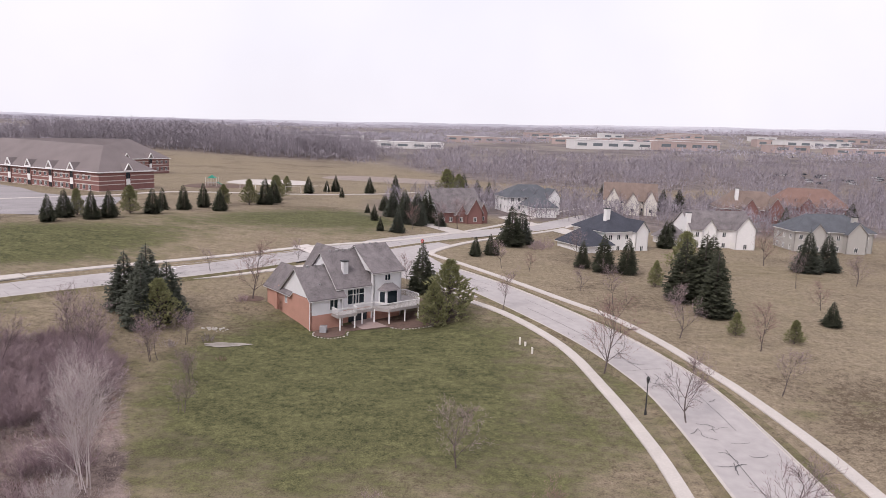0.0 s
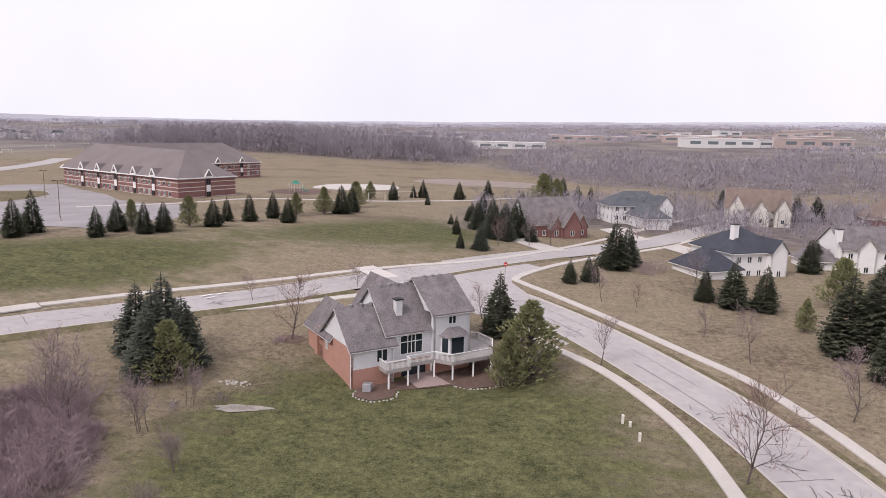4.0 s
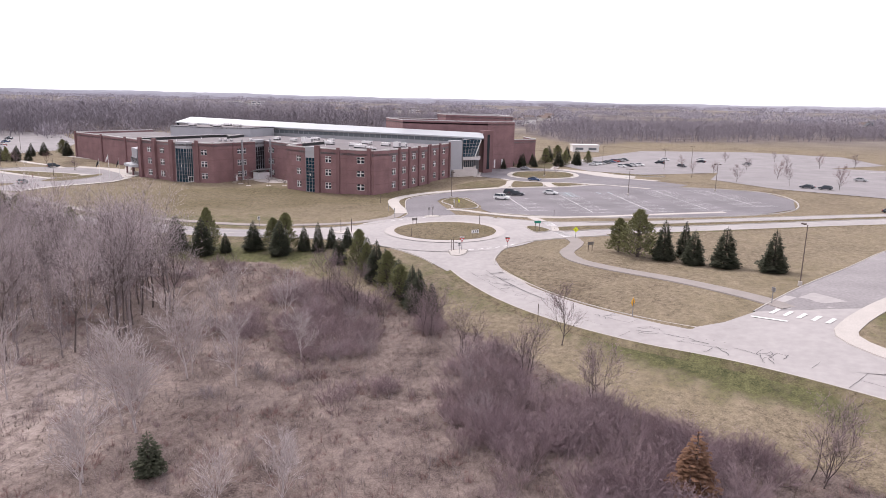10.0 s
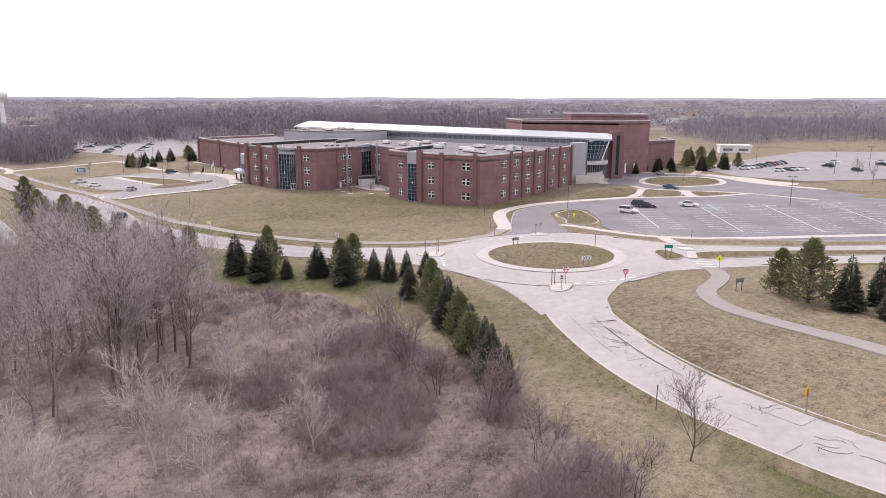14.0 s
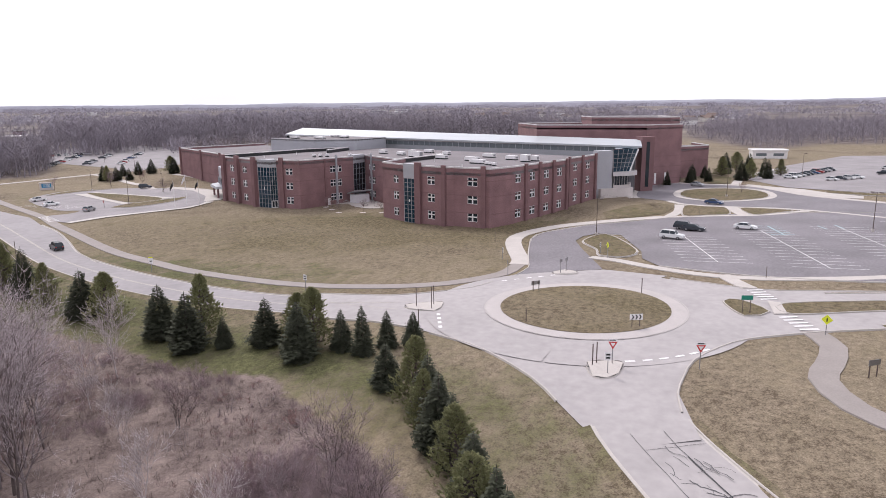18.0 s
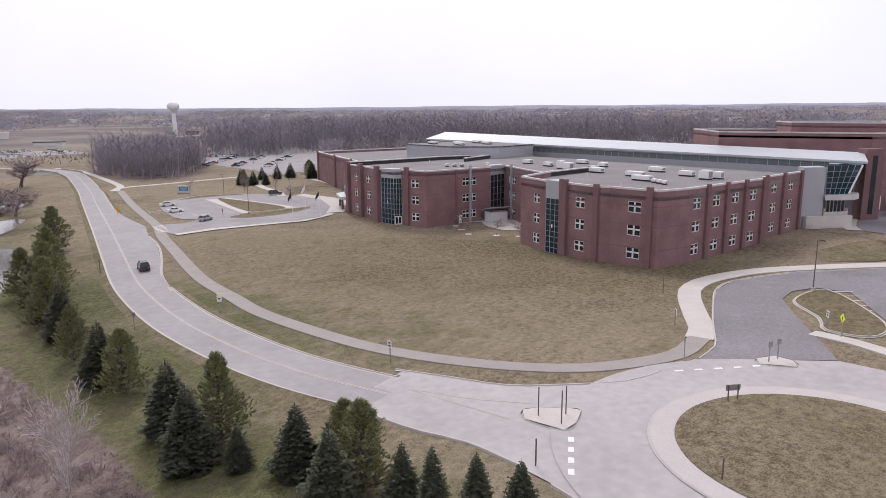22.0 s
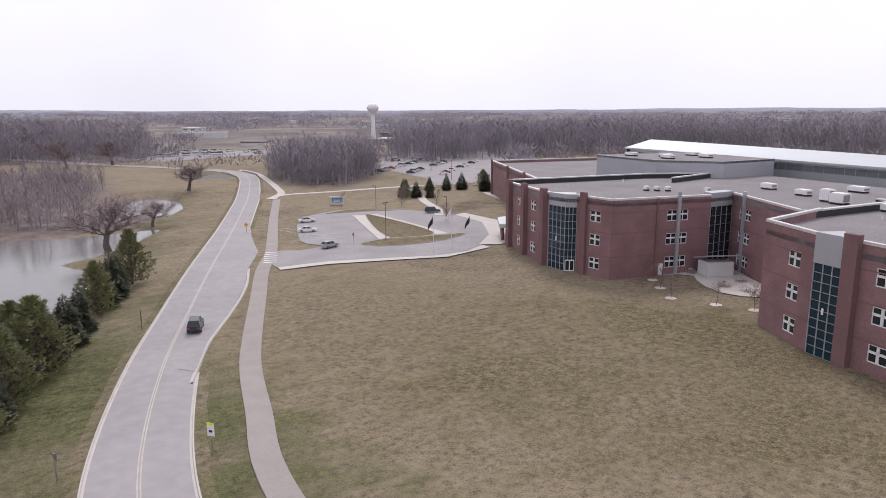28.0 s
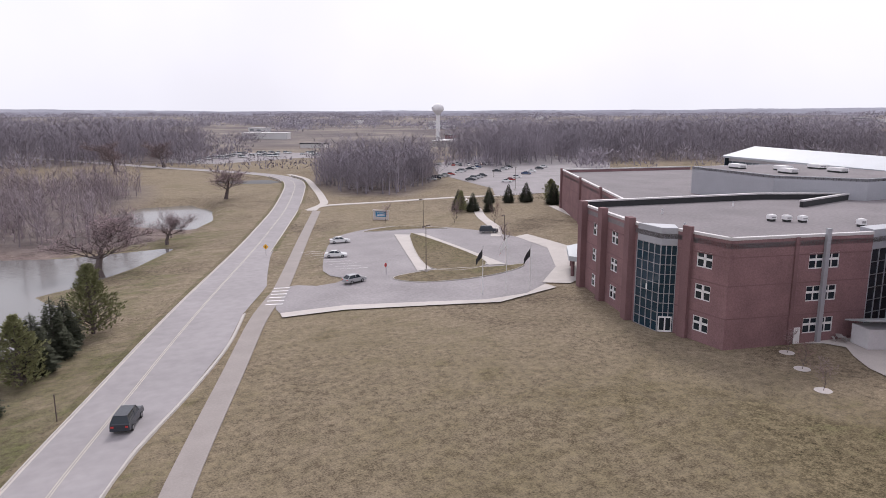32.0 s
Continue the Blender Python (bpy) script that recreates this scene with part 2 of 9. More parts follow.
M_DISTANT_PALEST = material("haze_palest_distant_woods", (0.53, 0.52, 0.575), 1.0, 0.08, 0.004, 0.05, spec=0.0)
M_TYRE = material("tyre_rubber", (0.02, 0.02, 0.02), 0.8, 0.2, 2.0, 9.0)
M_RED = material("red_sign", (0.5, 0.04, 0.04), 0.5, 0.1, 1.0, 6.0)
M_FLUO = material("yellow_green_sign", (0.72, 0.78, 0.05), 0.5, 0.05, 1.0, 6.0)
M_AMBER = material("amber_sign", (0.72, 0.38, 0.03), 0.5, 0.05, 1.0, 6.0)
M_GREEN_SIGN = material("green_sign", (0.02, 0.2, 0.14), 0.5, 0.1, 1.0, 6.0)
M_BLUE_SIGN = material("blue_sign", (0.03, 0.22, 0.42), 0.4, 0.1, 1.0, 6.0)
M_HEDGE = material("leafless_hedge", (0.12, 0.085, 0.075), 0.95, 0.35, 1.0, 8.0, 0.6)


def water_material():
    m = bpy.data.materials.new("pond_water")
    m.use_nodes = True
    n, l = m.node_tree.nodes, m.node_tree.links
    b = n["Principled BSDF"]
    b.inputs["Base Color"].default_value = (0.16, 0.15, 0.145, 1)
    b.inputs["Roughness"].default_value = 0.12
    b.inputs["IOR"].default_value = 1.33
    geo, tex, bp = n.new("ShaderNodeNewGeometry"), n.new("ShaderNodeTexNoise"), n.new("ShaderNodeBump")
    tex.inputs["Scale"].default_value, tex.inputs["Detail"].default_value = 1.3, 4
    bp.inputs["Strength"].default_value, bp.inputs["Distance"].default_value = 0.25, 0.05
    l.new(geo.outputs["Position"], tex.inputs["Vector"])
    l.new(tex.outputs["Fac"], bp.inputs["Height"])
    l.new(bp.outputs["Normal"], b.inputs["Normal"])
    return m


M_WATER = water_material()


def ground_material():
    """Turf whose green, straw and wetland shares come from the sheet's own attributes."""
    m = bpy.data.materials.new("turf")
    m.use_nodes = True
    n, l = m.node_tree.nodes, m.node_tree.links
    b = n["Principled BSDF"]
    b.inputs["Roughness"].default_value = 0.95
    b.inputs["Specular IOR Level"].default_value = 0.1
    geo = n.new("ShaderNodeNewGeometry")

    def noise_at(scale, detail=4, stretch=None):
        t = n.new("ShaderNodeTexNoise")
        t.inputs["Scale"].default_value, t.inputs["Detail"].default_value = scale, detail
        t.inputs["Roughness"].default_value = 0.65
        if stretch:
            mp = n.new("ShaderNodeMapping")
            mp.inputs["Rotation"].default_value = (0, 0, radians(stretch[0]))
            mp.inputs["Scale"].default_value = (stretch[1], 1, 1)
            l.new(geo.outputs["Position"], mp.inputs["Vector"])
            l.new(mp.outputs[0], t.inputs["Vector"])
        else:
            l.new(geo.outputs["Position"], t.inputs["Vector"])
        return t.outputs["Fac"]

    def mixed(a, c, fac):
        x = n.new("ShaderNodeMix")
        x.data_type = "RGBA"
        for s, v in ((6, a), (7, c)):
            if isinstance(v, tuple):
                x.inputs[s].default_value = (*v, 1)
            else:
                l.new(v, x.inputs[s])
        l.new(fac, x.inputs["Factor"])
        return x.outputs[2]

    def spread(v, lo, hi):
        r = n.new("ShaderNodeMapRange")
        r.inputs["From Min"].default_value, r.inputs["From Max"].default_value = lo, hi
        l.new(v, r.inputs["Value"])
        return r.outputs[0]

    def attr(name):
        a = n.new("ShaderNodeAttribute")
        a.attribute_name = name
        return a.outputs["Fac"]

    def math2(op, a, c):
        x = n.new("ShaderNodeMath")
        x.operation = op
        for i, v in enumerate((a, c)):
            if isinstance(v, float):
                x.inputs[i].default_value = v
            else:
                l.new(v, x.inputs[i])
        return x.outputs[0]

    patchy = noise_at(0.05, 5)
    mown = noise_at(0.4, 5, (38, 0.6))
    tuft = noise_at(1.3, 9)
    blade = noise_at(5.5, 5)
    # bare, straw and olive tufts side by side at the size of a stride, in drifts the size of a garden
    drift = noise_at(0.021, 4)
    speck = math2("ADD", math2("MULTIPLY", tuft, 0.48), math2("MULTIPLY", blade, 0.52))
    straw = mixed((0.105, 0.080, 0.055), (0.43, 0.352, 0.265), spread(math2("ADD", math2("MULTIPLY", math2("ADD", patchy, drift), 0.45), speck), 0.80, 1.10))
    olive = mixed((0.040, 0.033, 0.018), (0.25, 0.202, 0.126), spread(speck, 0.38, 0.62))
    tan = mixed(straw, olive, spread(math2("ADD", math2("ADD", math2("MULTIPLY", mown, 0.45), math2("MULTIPLY", patchy, 0.8)), math2("ADD", math2("ADD", math2("MULTIPLY", speck, 0.9), math2("MULTIPLY", drift, 0.9)), math2("MULTIPLY", attr("thatch"), 0.26))), 1.36, 1.86))
    green = mixed((0.024, 0.030, 0.013), (0.175, 0.167, 0.082), spread(math2("ADD", math2("MULTIPLY", mown, 0.3), speck), 0.50, 0.80))
    lawn = mixed(tan, green, spread(math2("ADD", attr("green"), math2("MULTIPLY", math2("SUBTRACT", math2("ADD", patchy, math2("ADD", mown, speck)), 1.5), 1.3)), 0.36, 0.95))
    brush = mixed((0.055, 0.038, 0.037), (0.31, 0.243, 0.218), spread(math2("ADD", math2("MULTIPLY", noise_at(0.16, 6), 0.8), speck), 0.70, 1.12))
    reeds_pale = mixed((0.17, 0.130, 0.118), (0.47, 0.385, 0.35), spread(math2("ADD", math2("MULTIPLY", noise_at(0.5, 5, (20, 0.3)), 0.7), speck), 0.68, 1.0))
    brush = mixed(brush, reeds_pale, attr("pale"))
    wet = mixed(lawn, brush, spread(math2("ADD", attr("wet"), math2("MULTIPLY", math2("SUBTRACT", noise_at(0.35, 4), 0.5), 0.9)), 0.4, 0.6))
    field = mixed((0.13, 0.11, 0.115), (0.27, 0.235, 0.205), spread(noise_at(0.012, 6), 0.40, 0.66))
    leaves = mixed((0.11, 0.09, 0.09), (0.24, 0.20, 0.185), spread(noise_at(0.12, 5), 0.35, 0.65))
    far = mixed(mixed(wet, field, attr("far")), leaves, attr("litter"))
    l.new(far, b.inputs["Base Color"])
    bp = n.new("ShaderNodeBump")
    bp.inputs["Strength"].default_value, bp.inputs["Distance"].default_value = 0.8, 0.12
    l.new(math2("ADD", noise_at(6.0, 3), math2("MULTIPLY", noise_at(1.1, 4), 1.5)), bp.inputs["Height"])
    l.new(bp.outputs["Normal"], b.inputs["Normal"])
    return m


M_TURF = ground_material()


# ---- the lie of the land ----
MOUNDS = [(-90, 140, 38, 4.57), (-60, 110, 32, -0.39), (-105, 80, 26, 2.16), (-140, 180, 90, -0.7), (-30, 150, 40, 1.63), (-20, 98, 16, -1.29), (-75, 50, 36, -0.89), (-150, 20, 36, 1.03), (-110, -20, 40, -1.65), (-140, -150, 60, -2.39), (-230, 60, 60, 0.67), (10, 190, 60, 0.15), (-80, -20, 70, -2.32), (-150, 260, 120, 4.48), (-320, 200, 120, 2.16)]
MOUNDS_SOUTH = [(-270, 610, 115, 9.0), (60, 120, 60, 0.18), (-145, 128, 25, 1.2), (-8, 120, 16, 0.47), (-220, -60, 70, -0.99), (0, 60, 50, -1.81), (-190, -122, 35, 1.3), (-170, -215, 40, -1.35), (-45, 132, 22, -1.7), (-135, 3, 22, 1.65), (-150, -48, 25, 1.66), (-60, 220, 50, 1.31), (-245, -240, 50, -1.46), (-245, -50, 40, -0.31), (-80, 85, 16, 0.49)]
BASE = 1.72
POND = [(-146, -98), (-156, -115), (-162, -126), (-168, -138), (-171, -148), (-166, -156), (-163, -163), (-171, -168), (-182, -180),
        (-193, -198), (-186, -197), (-170, -197), (-152, -203), (-125, -200), (-108, -170), (-106, -140), (-120, -108), (-135, -96)]
POND_FAR = [(-192, -238), (-204, -226), (-213, -241), (-218, -263), (-215, -283), (-200, -284), (-184, -262)]
WETLAND = [(-127, -14), (-128, -4), (-123, 5), (-116, 17), (-101, 37), (-93, 46.5), (-84, 54), (-76, 61.5), (-70, 71), (-62, 81), (-54, 89),
           (-46, 88), (-39.5, 82), (-35, 72), (-28, 56), (-17, 44), (-14, 25), (-16, -10), (-40, -70), (-90, -110), (-128, -96), (-134, -60), (-131, -30)]
WATER_Z = -1.5
# the level yard dug out behind the walk-out house
YARD = [(-19.5, 99.5), (-14, 95), (-8, 97), (-1.5, 103), (-0.5, 107.5), (-4.5, 110.5), (-8, 110)]


def edge_distance(x, y, poly):
    """Signed distance to a polygon's edge for arrays of points, positive inside."""
    x, y = np.asarray(x, float), np.asarray(y, float)
    best, inside = np.full(x.shape, 1e9), np.zeros(x.shape, bool)
    for (ax, ay), (bx, by) in zip(poly, poly[1:] + poly[:1]):
        dx, dy = bx - ax, by - ay
        s = np.clip(((x - ax) * dx + (y - ay) * dy) / (dx * dx + dy * dy), 0, 1)
        best = np.minimum(best, np.hypot(x - ax - s * dx, y - ay - s * dy))
        with np.errstate(divide="ignore", invalid="ignore"):
            cross = ((ay > y) != (by > y)) & (x < (bx - ax) * (y - ay) / ((by - ay) or 1e-9) + ax)
        inside ^= cross
    return np.where(inside, best, -best)


def skyline(turn):
    """How far the wooded skyline stands over the eye's level, as a slope, by the direction in radians."""
    off = np.degrees(np.angle(np.exp(1j * (np.asarray(turn, float) - radians(55)))))
    return np.tan(np.radians(0.42 + 1.0 * np.exp(-(off / 50) ** 2)))


def far_rise(x, y):
    """The plain climbs gently to the wooded rim two kilometres out."""
    r = np.hypot(x + 120, y - 20)
    rim = 14.0 + 2000 * skyline(np.arctan2(y - 20, x + 120))
    k = np.clip((r - 470) / 1530, 0, 1)
    return rim * k * (0.75 + 0.25 * k)


def heights(x, y):
    x, y = np.asarray(x, float), np.asarray(y, float)
    z = np.full(x.shape, BASE)
    for a, b, s, w in MOUNDS + MOUNDS_SOUTH:
        z = z + w * np.exp(-((x - a) ** 2 + (y - b) ** 2) / (2 * s * s))
    z = z + far_rise(x, y)
    d = edge_distance(x, y, YARD)
    k = np.clip((d + 4.5) / 6, 0, 1)
    k = k * k * (3 - 2 * k)
    z = z * (1 - k) + k * 0.32
    for pond in (POND, POND_FAR):
        d = edge_distance(x, y, pond)
        k = np.clip((d + 4) / 5, 0, 1)
        k = k * k * (3 - 2 * k)
        z = z * (1 - k) + k * (WATER_Z - 0.5)
    return z


def land(x, y):
    return float(heights(np.array([x]), np.array([y]))[0])


# ---- building blocks ----
class Shape:
    """Collects vertices and faces for one mesh."""

    def __init__(self):
        self.v, self.f = [], []

    def add(self, verts, faces):
        n = len(self.v)
        self.v.extend(verts)
        self.f.extend(tuple(n + i for i in f) for f in faces)
        return self

    def box(self, x0, x1, y0, y1, z0, z1):
        return self.prism([(x0, y0), (x1, y0), (x1, y1), (x0, y1)], z0, z1)

    def prism(self, poly, z0, z1, top=None):
        n = len(poly)
        up = top or poly
        verts = [(x, y, z0) for x, y in poly] + [(x, y, z1) for x, y in up]
        faces = [tuple(range(n))[::-1], tuple(range(n, 2 * n))]
        faces += [(i, (i + 1) % n, n + (i + 1) % n, n + i) for i in range(n)]
        return self.add(verts, faces)

    def tube(self, p0, p1, r0, r1, n=6, caps=False):
        a, b = Vector(p0), Vector(p1)
        d = (b - a).normalized()
        u = d.orthogonal().normalized()
        w = d.cross(u)
        ring = [(math.cos(6.28319 * i / n), math.sin(6.28319 * i / n)) for i in range(n)]
        verts = [tuple(a + r0 * (c * u + s * w)) for c, s in ring] + [tuple(b + r1 * (c * u + s * w)) for c, s in ring]
        faces = [(i, (i + 1) % n, n + (i + 1) % n, n + i) for i in range(n)]
        if caps:
            faces += [tuple(range(n))[::-1], tuple(range(n, 2 * n))]
        return self.add(verts, faces)

    def panel(self, a, b, s0, s1, z0, z1, d0, d1):
        """A block on the wall that runs from a to b (outside on its right): s along it, d outward."""
        dx, dy = b[0] - a[0], b[1] - a[1]
        k = math.hypot(dx, dy)
        ux, uy = dx / k, dy / k
        nx, ny = uy, -ux
        q = [(a[0] + ux * s + nx * d, a[1] + uy * s + ny * d) for s, d in ((s0, d0), (s0, d1), (s1, d1), (s1, d0))]
        return self.prism(q, z0, z1)

    def quad(self, *pts):
        return self.add([tuple(p) for p in pts], [tuple(range(len(pts)))])

    def ball(self, c, r, seg=8, ring=5, sz=1.0):
        verts, faces = [], []
        for i in range(ring + 1):
            a = math.pi * i / ring
            for j in range(seg):
                t = 6.28319 * j / seg
                verts.append((c[0] + r * math.sin(a) * math.cos(t), c[1] + r * math.sin(a) * math.sin(t), c[2] + r * sz * math.cos(a)))
        for i in range(ring):
            for j in range(seg):
                faces.append((i * seg + j, (i + 1) * seg + j, (i + 1) * seg + (j + 1) % seg, i * seg + (j + 1) % seg))
        return self.add(verts, faces)

    def mesh(self, name, base=(0, 0, 0)):
        me = bpy.data.meshes.new(name)
        bx, by, bz = base
        me.from_pydata([(x - bx, y - by, z - bz) for x, y, z in self.v], [], self.f)
        me.validate()
        return me


def part(name, shape, mat, parent=None, label="", base=None):
    """One mesh object; under a thing or a part its world-placed vertices are taken from the thing's base."""
    if base is None:
        base = tuple(root_of(parent).location) if parent else (0, 0, 0)
    ob = new(name, shape.mesh(name, base))
    ob.data.materials.append(mat)
    if parent:
        ob.parent = parent
    if label:
        ob["label"] = label
    return ob


def root_of(ob):
    while ob.parent:
        ob = ob.parent
    return ob


def thing(name, label, category, at, group="", kind=""):
    ob = new(name)
    ob.empty_display_size = 0.3
    ob.location = at
    return tagged(ob, label, category, group, kind)


def single(name, shape, mat, label, category, group="", kind="", base=(0, 0, 0)):
    ob = new(name, shape.mesh(name, base))
    ob.location = base
    ob.data.materials.append(mat)
    return tagged(ob, label, category, group, kind)


def smooth_line(pts, step=2.0):
    """Points on a smooth curve through pts, about step metres apart."""
    p = [Vector(q) for q in pts]
    p = [2 * p[0] - p[1]] + p + [2 * p[-1] - p[-2]]
    out = []
    for i in range(1, len(p) - 2):
        a, b, c, d = p[i - 1:i + 3]
        n = max(2, int((c - b).length / step))
        for k in range(n):
            t = k / n
            out.append(0.5 * ((2 * b) + (c - a) * t + (2 * a - 5 * b + 4 * c - d) * t * t + (3 * b - a - 3 * c + d) * t * t * t))
    out.append(p[-2])
    return out


def normals(line):
    out = []
    for i in range(len(line)):
        d = (line[min(i + 1, len(line) - 1)] - line[max(i - 1, 0)]).normalized()
        out.append(Vector((d.y, -d.x)))
    return out


def ribbon(shape, line, off0, off1, dz, dz1=None, lift=None):
    """A strip along line between two offsets (positive to its right), laid on the land."""
    nn = normals(line)
    o0 = off0 if callable(off0) else (lambda i: off0)
    o1 = off1 if callable(off1) else (lambda i: off1)
    pts = []
    for i, (p, q) in enumerate(zip(line, nn)):
        pts.append(p + q * o0(i))
        pts.append(p + q * o1(i))
    mid = heights([p.x for p in line], [p.y for p in line])
    zs = heights([p.x for p in pts], [p.y for p in pts])
    if lift is not None:
        mid = mid + lift
        zs = zs + np.repeat(lift, 2)
    verts = []
    for i, p in enumerate(pts):
        z = 0.5 * zs[i] + 0.5 * mid[i // 2]
        verts.append((p.x, p.y, float(z) + (dz if i % 2 == 0 or dz1 is None else dz1)))
    faces = [(2 * i, 2 * i + 2, 2 * i + 3, 2 * i + 1) for i in range(len(line) - 1)]
    shape.add(verts, faces)
    return shape


def kerb(shape, line, off, side, height=0.15, lift=None):
    """A kerb with gutter along line: the face toward the road, a top 0.3 wide and a back."""
    for o0, o1, z0, z1 in ((off - side * 0.22, off, 0.075, 0.085), (off, off + side * 0.04, 0.085, height + 0.06),
                           (off + side * 0.04, off + side * 0.18, height + 0.06, height + 0.05), (off + side * 0.18, off + side * 0.34, height + 0.05, -0.25)):
        ribbon(shape, line, o0, o1, z0, z1, lift)
    return shape


def drape(poly, dz, cell=6.0):
    """A polygon laid on the land, cut into cells so that it follows it."""
    bm = bmesh.new()
    bm.faces.new([bm.verts.new((x, y, 0)) for x, y in poly])
    xs, ys = [p[0] for p in poly], [p[1] for p in poly]
    for axis, lo, hi in ((0, min(xs), max(xs)), (1, min(ys), max(ys))):
        k = lo + cell
        while k < hi:
            co, no = [0, 0, 0], [0, 0, 0]
            co[axis], no[axis] = k, 1
            bmesh.ops.bisect_plane(bm, geom=bm.verts[:] + bm.edges[:] + bm.faces[:], plane_co=co, plane_no=no)
            k += cell
    bm.normal_update()
    for f in bm.faces:
        if f.normal.z < 0:
            f.normal_flip()
    zs = heights([v.co.x for v in bm.verts], [v.co.y for v in bm.verts])
    s = Shape()
    bm.verts.index_update()
    s.add([(v.co.x, v.co.y, float(z) + dz) for v, z in zip(bm.verts, zs)], [tuple(v.index for v in f.verts) for f in bm.faces])
    bm.free()
    return s


def loop_of(poly, step=2.0):
    """A closed smooth outline through poly."""
    p = [Vector(q) for q in poly]
    n = len(p)
    out = []
    for i in range(n):
        a, b, c, d = p[i - 1], p[i], p[(i + 1) % n], p[(i + 2) % n]
        k = max(2, int((c - b).length / step))
        for j in range(k):
            t = j / k
            out.append(0.5 * ((2 * b) + (c - a) * t + (2 * a - 5 * b + 4 * c - d) * t * t + (3 * b - a - 3 * c + d) * t * t * t))
    return out


# ---- roads: centre lines, metres ----
ROAD_A = smooth_line([(95, 318), (70, 275), (48, 240), (31, 211), (14, 189), (-2, 171), (-19, 151), (-33, 137), (-47, 123.6), (-60, 110.2), (-71.5, 97), (-81.3, 86),
                      (-91, 73.8), (-98, 63), (-106, 53.5), (-115, 45.3), (-125.5, 38), (-129.5, 35.8)])
ROAD_B = smooth_line([(-15, 146), (-2.4, 134), (8.6, 121.3), (16.9, 108.7), (22.9, 97.2), (26.6, 86.2), (28.5, 76.3), (29, 60), (28.2, 42), (24, 16), (14, -20), (-5, -70), (-20, -120)])
ROAD_C = smooth_line([(-152, -14), (-151.7, -27), (-153, -41), (-156.6, -58.4), (-164.9, -82.4), (-175.6, -106.6), (-185.8, -129), (-205, -171), (-224, -213),
                      (-238, -244), (-254, -283), (-264, -310), (-268.5, -332), (-266, -362), (-248, -403), (-214, -469), (-172, -548), (-120, -640)])
ROAD_E = smooth_line([(-172, 57.5), (-177, 72), (-187, 99), (-202, 137), (-222, 180), (-243, 233), (-289, 339), (-340, 470)])
RING = Vector((-162, 24))


def ring_line(r, a0=0.0, a1=360.0, n=72):
    return [RING + r * Vector((math.cos(radians(a0 + (a1 - a0) * i / n)), math.sin(radians(a0 + (a1 - a0) * i / n)))) for i in range(n + 1)]


# woods: name, outline, trees, lowest and highest, label
WOODS = [
    ("woodlot", [(-272, -312), (-270, -268), (-287, -254), (-322, -290), (-350, -345), (-310, -360)], 150, 15, 23, "small bare woodlot between street and car park"),
    ("woods", [(-385, -345), (-480, -335), (-598, -285), (-640, -160), (-640, -20), (-720, -40), (-760, -250), (-640, -420), (-480, -440), (-400, -420)], 1050, 20, 28, "tall bare woods behind the high school"),
    ("marsh_trees", [(-112, -216), (-157, -219), (-168, -212), (-187, -212), (-189, -228), (-183, -262), (-200, -294), (-206, -335), (-150, -350), (-90, -310)], 330, 9, 14, "thin bare saplings on the pond's far bank"),
    ("woods", [(-60, -470), (-172, -474), (-256, -464), (-275, -520), (-250, -640), (-40, -640)], 460, 22, 29, "bare woods beyond the pond"),
    ("woods", [(-60, 600), (-10, 500), (30, 430), (140, 420), (220, 450), (330, 470), (380, 600), (200, 640), (0, 640)], 420, 8, 14, "bare mauve woods behind the houses"),
    ("woods", [(-420, 640), (-300, 560), (-150, 560), (-60, 600), (-80, 720), (-380, 760)], 1100, 17, 26, "bare hilltop woods behind the lower school"),
    ("woods", [(130, 330), (220, 290), (330, 300), (420, 420), (300, 420), (180, 400)], 200, 9, 14, "bare trees behind the houses"),
    ("woods", [(-560, 60), (-620, 90), (-700, 260), (-760, 420), (-900, 420), (-900, 60), (-700, 0)], 750, 12, 19, "bare hedgerow woods beyond the car park"),
    ("garden_trees", [(-20, 208), (10, 232), (50, 215), (110, 214), (170, 230), (230, 290), (150, 330), (40, 320), (-25, 260)], 300, 6, 11, "bare garden trees between the houses"),
    ("woods", [(-480, -440), (-640, -420), (-820, -520), (-720, -700), (-560, -620)], 420, 13, 20, "bare woods beyond the car park"),
]


# the sheet of ground, out to the horizon
def axis_steps(lo, hi, step, far):
    mid = list(np.arange(lo, hi + step, step))
    out_hi, k = [], mid[-1]
    d = step
    while k < far:
        d *= 1.1
        k += d
        out_hi.append(k)
    out_lo, k, d = [], mid[0], step
    while k > -far:
        d *= 1.1
        k -= d
        out_lo.append(k)
    return np.array(out_lo[::-1] + mid + out_hi)


GX, GY = axis_steps(-345, 125, 2.5, 4700), axis_steps(-265, 330, 2.5, 4700)
gx, gy = np.meshgrid(GX, GY)
gz = heights(gx, gy)


def line_distance(x, y, line):
    best = np.full(x.shape, 1e9)
    for p in line[::2]:
        best = np.minimum(best, np.hypot(x - p.x, y - p.y))
    return best


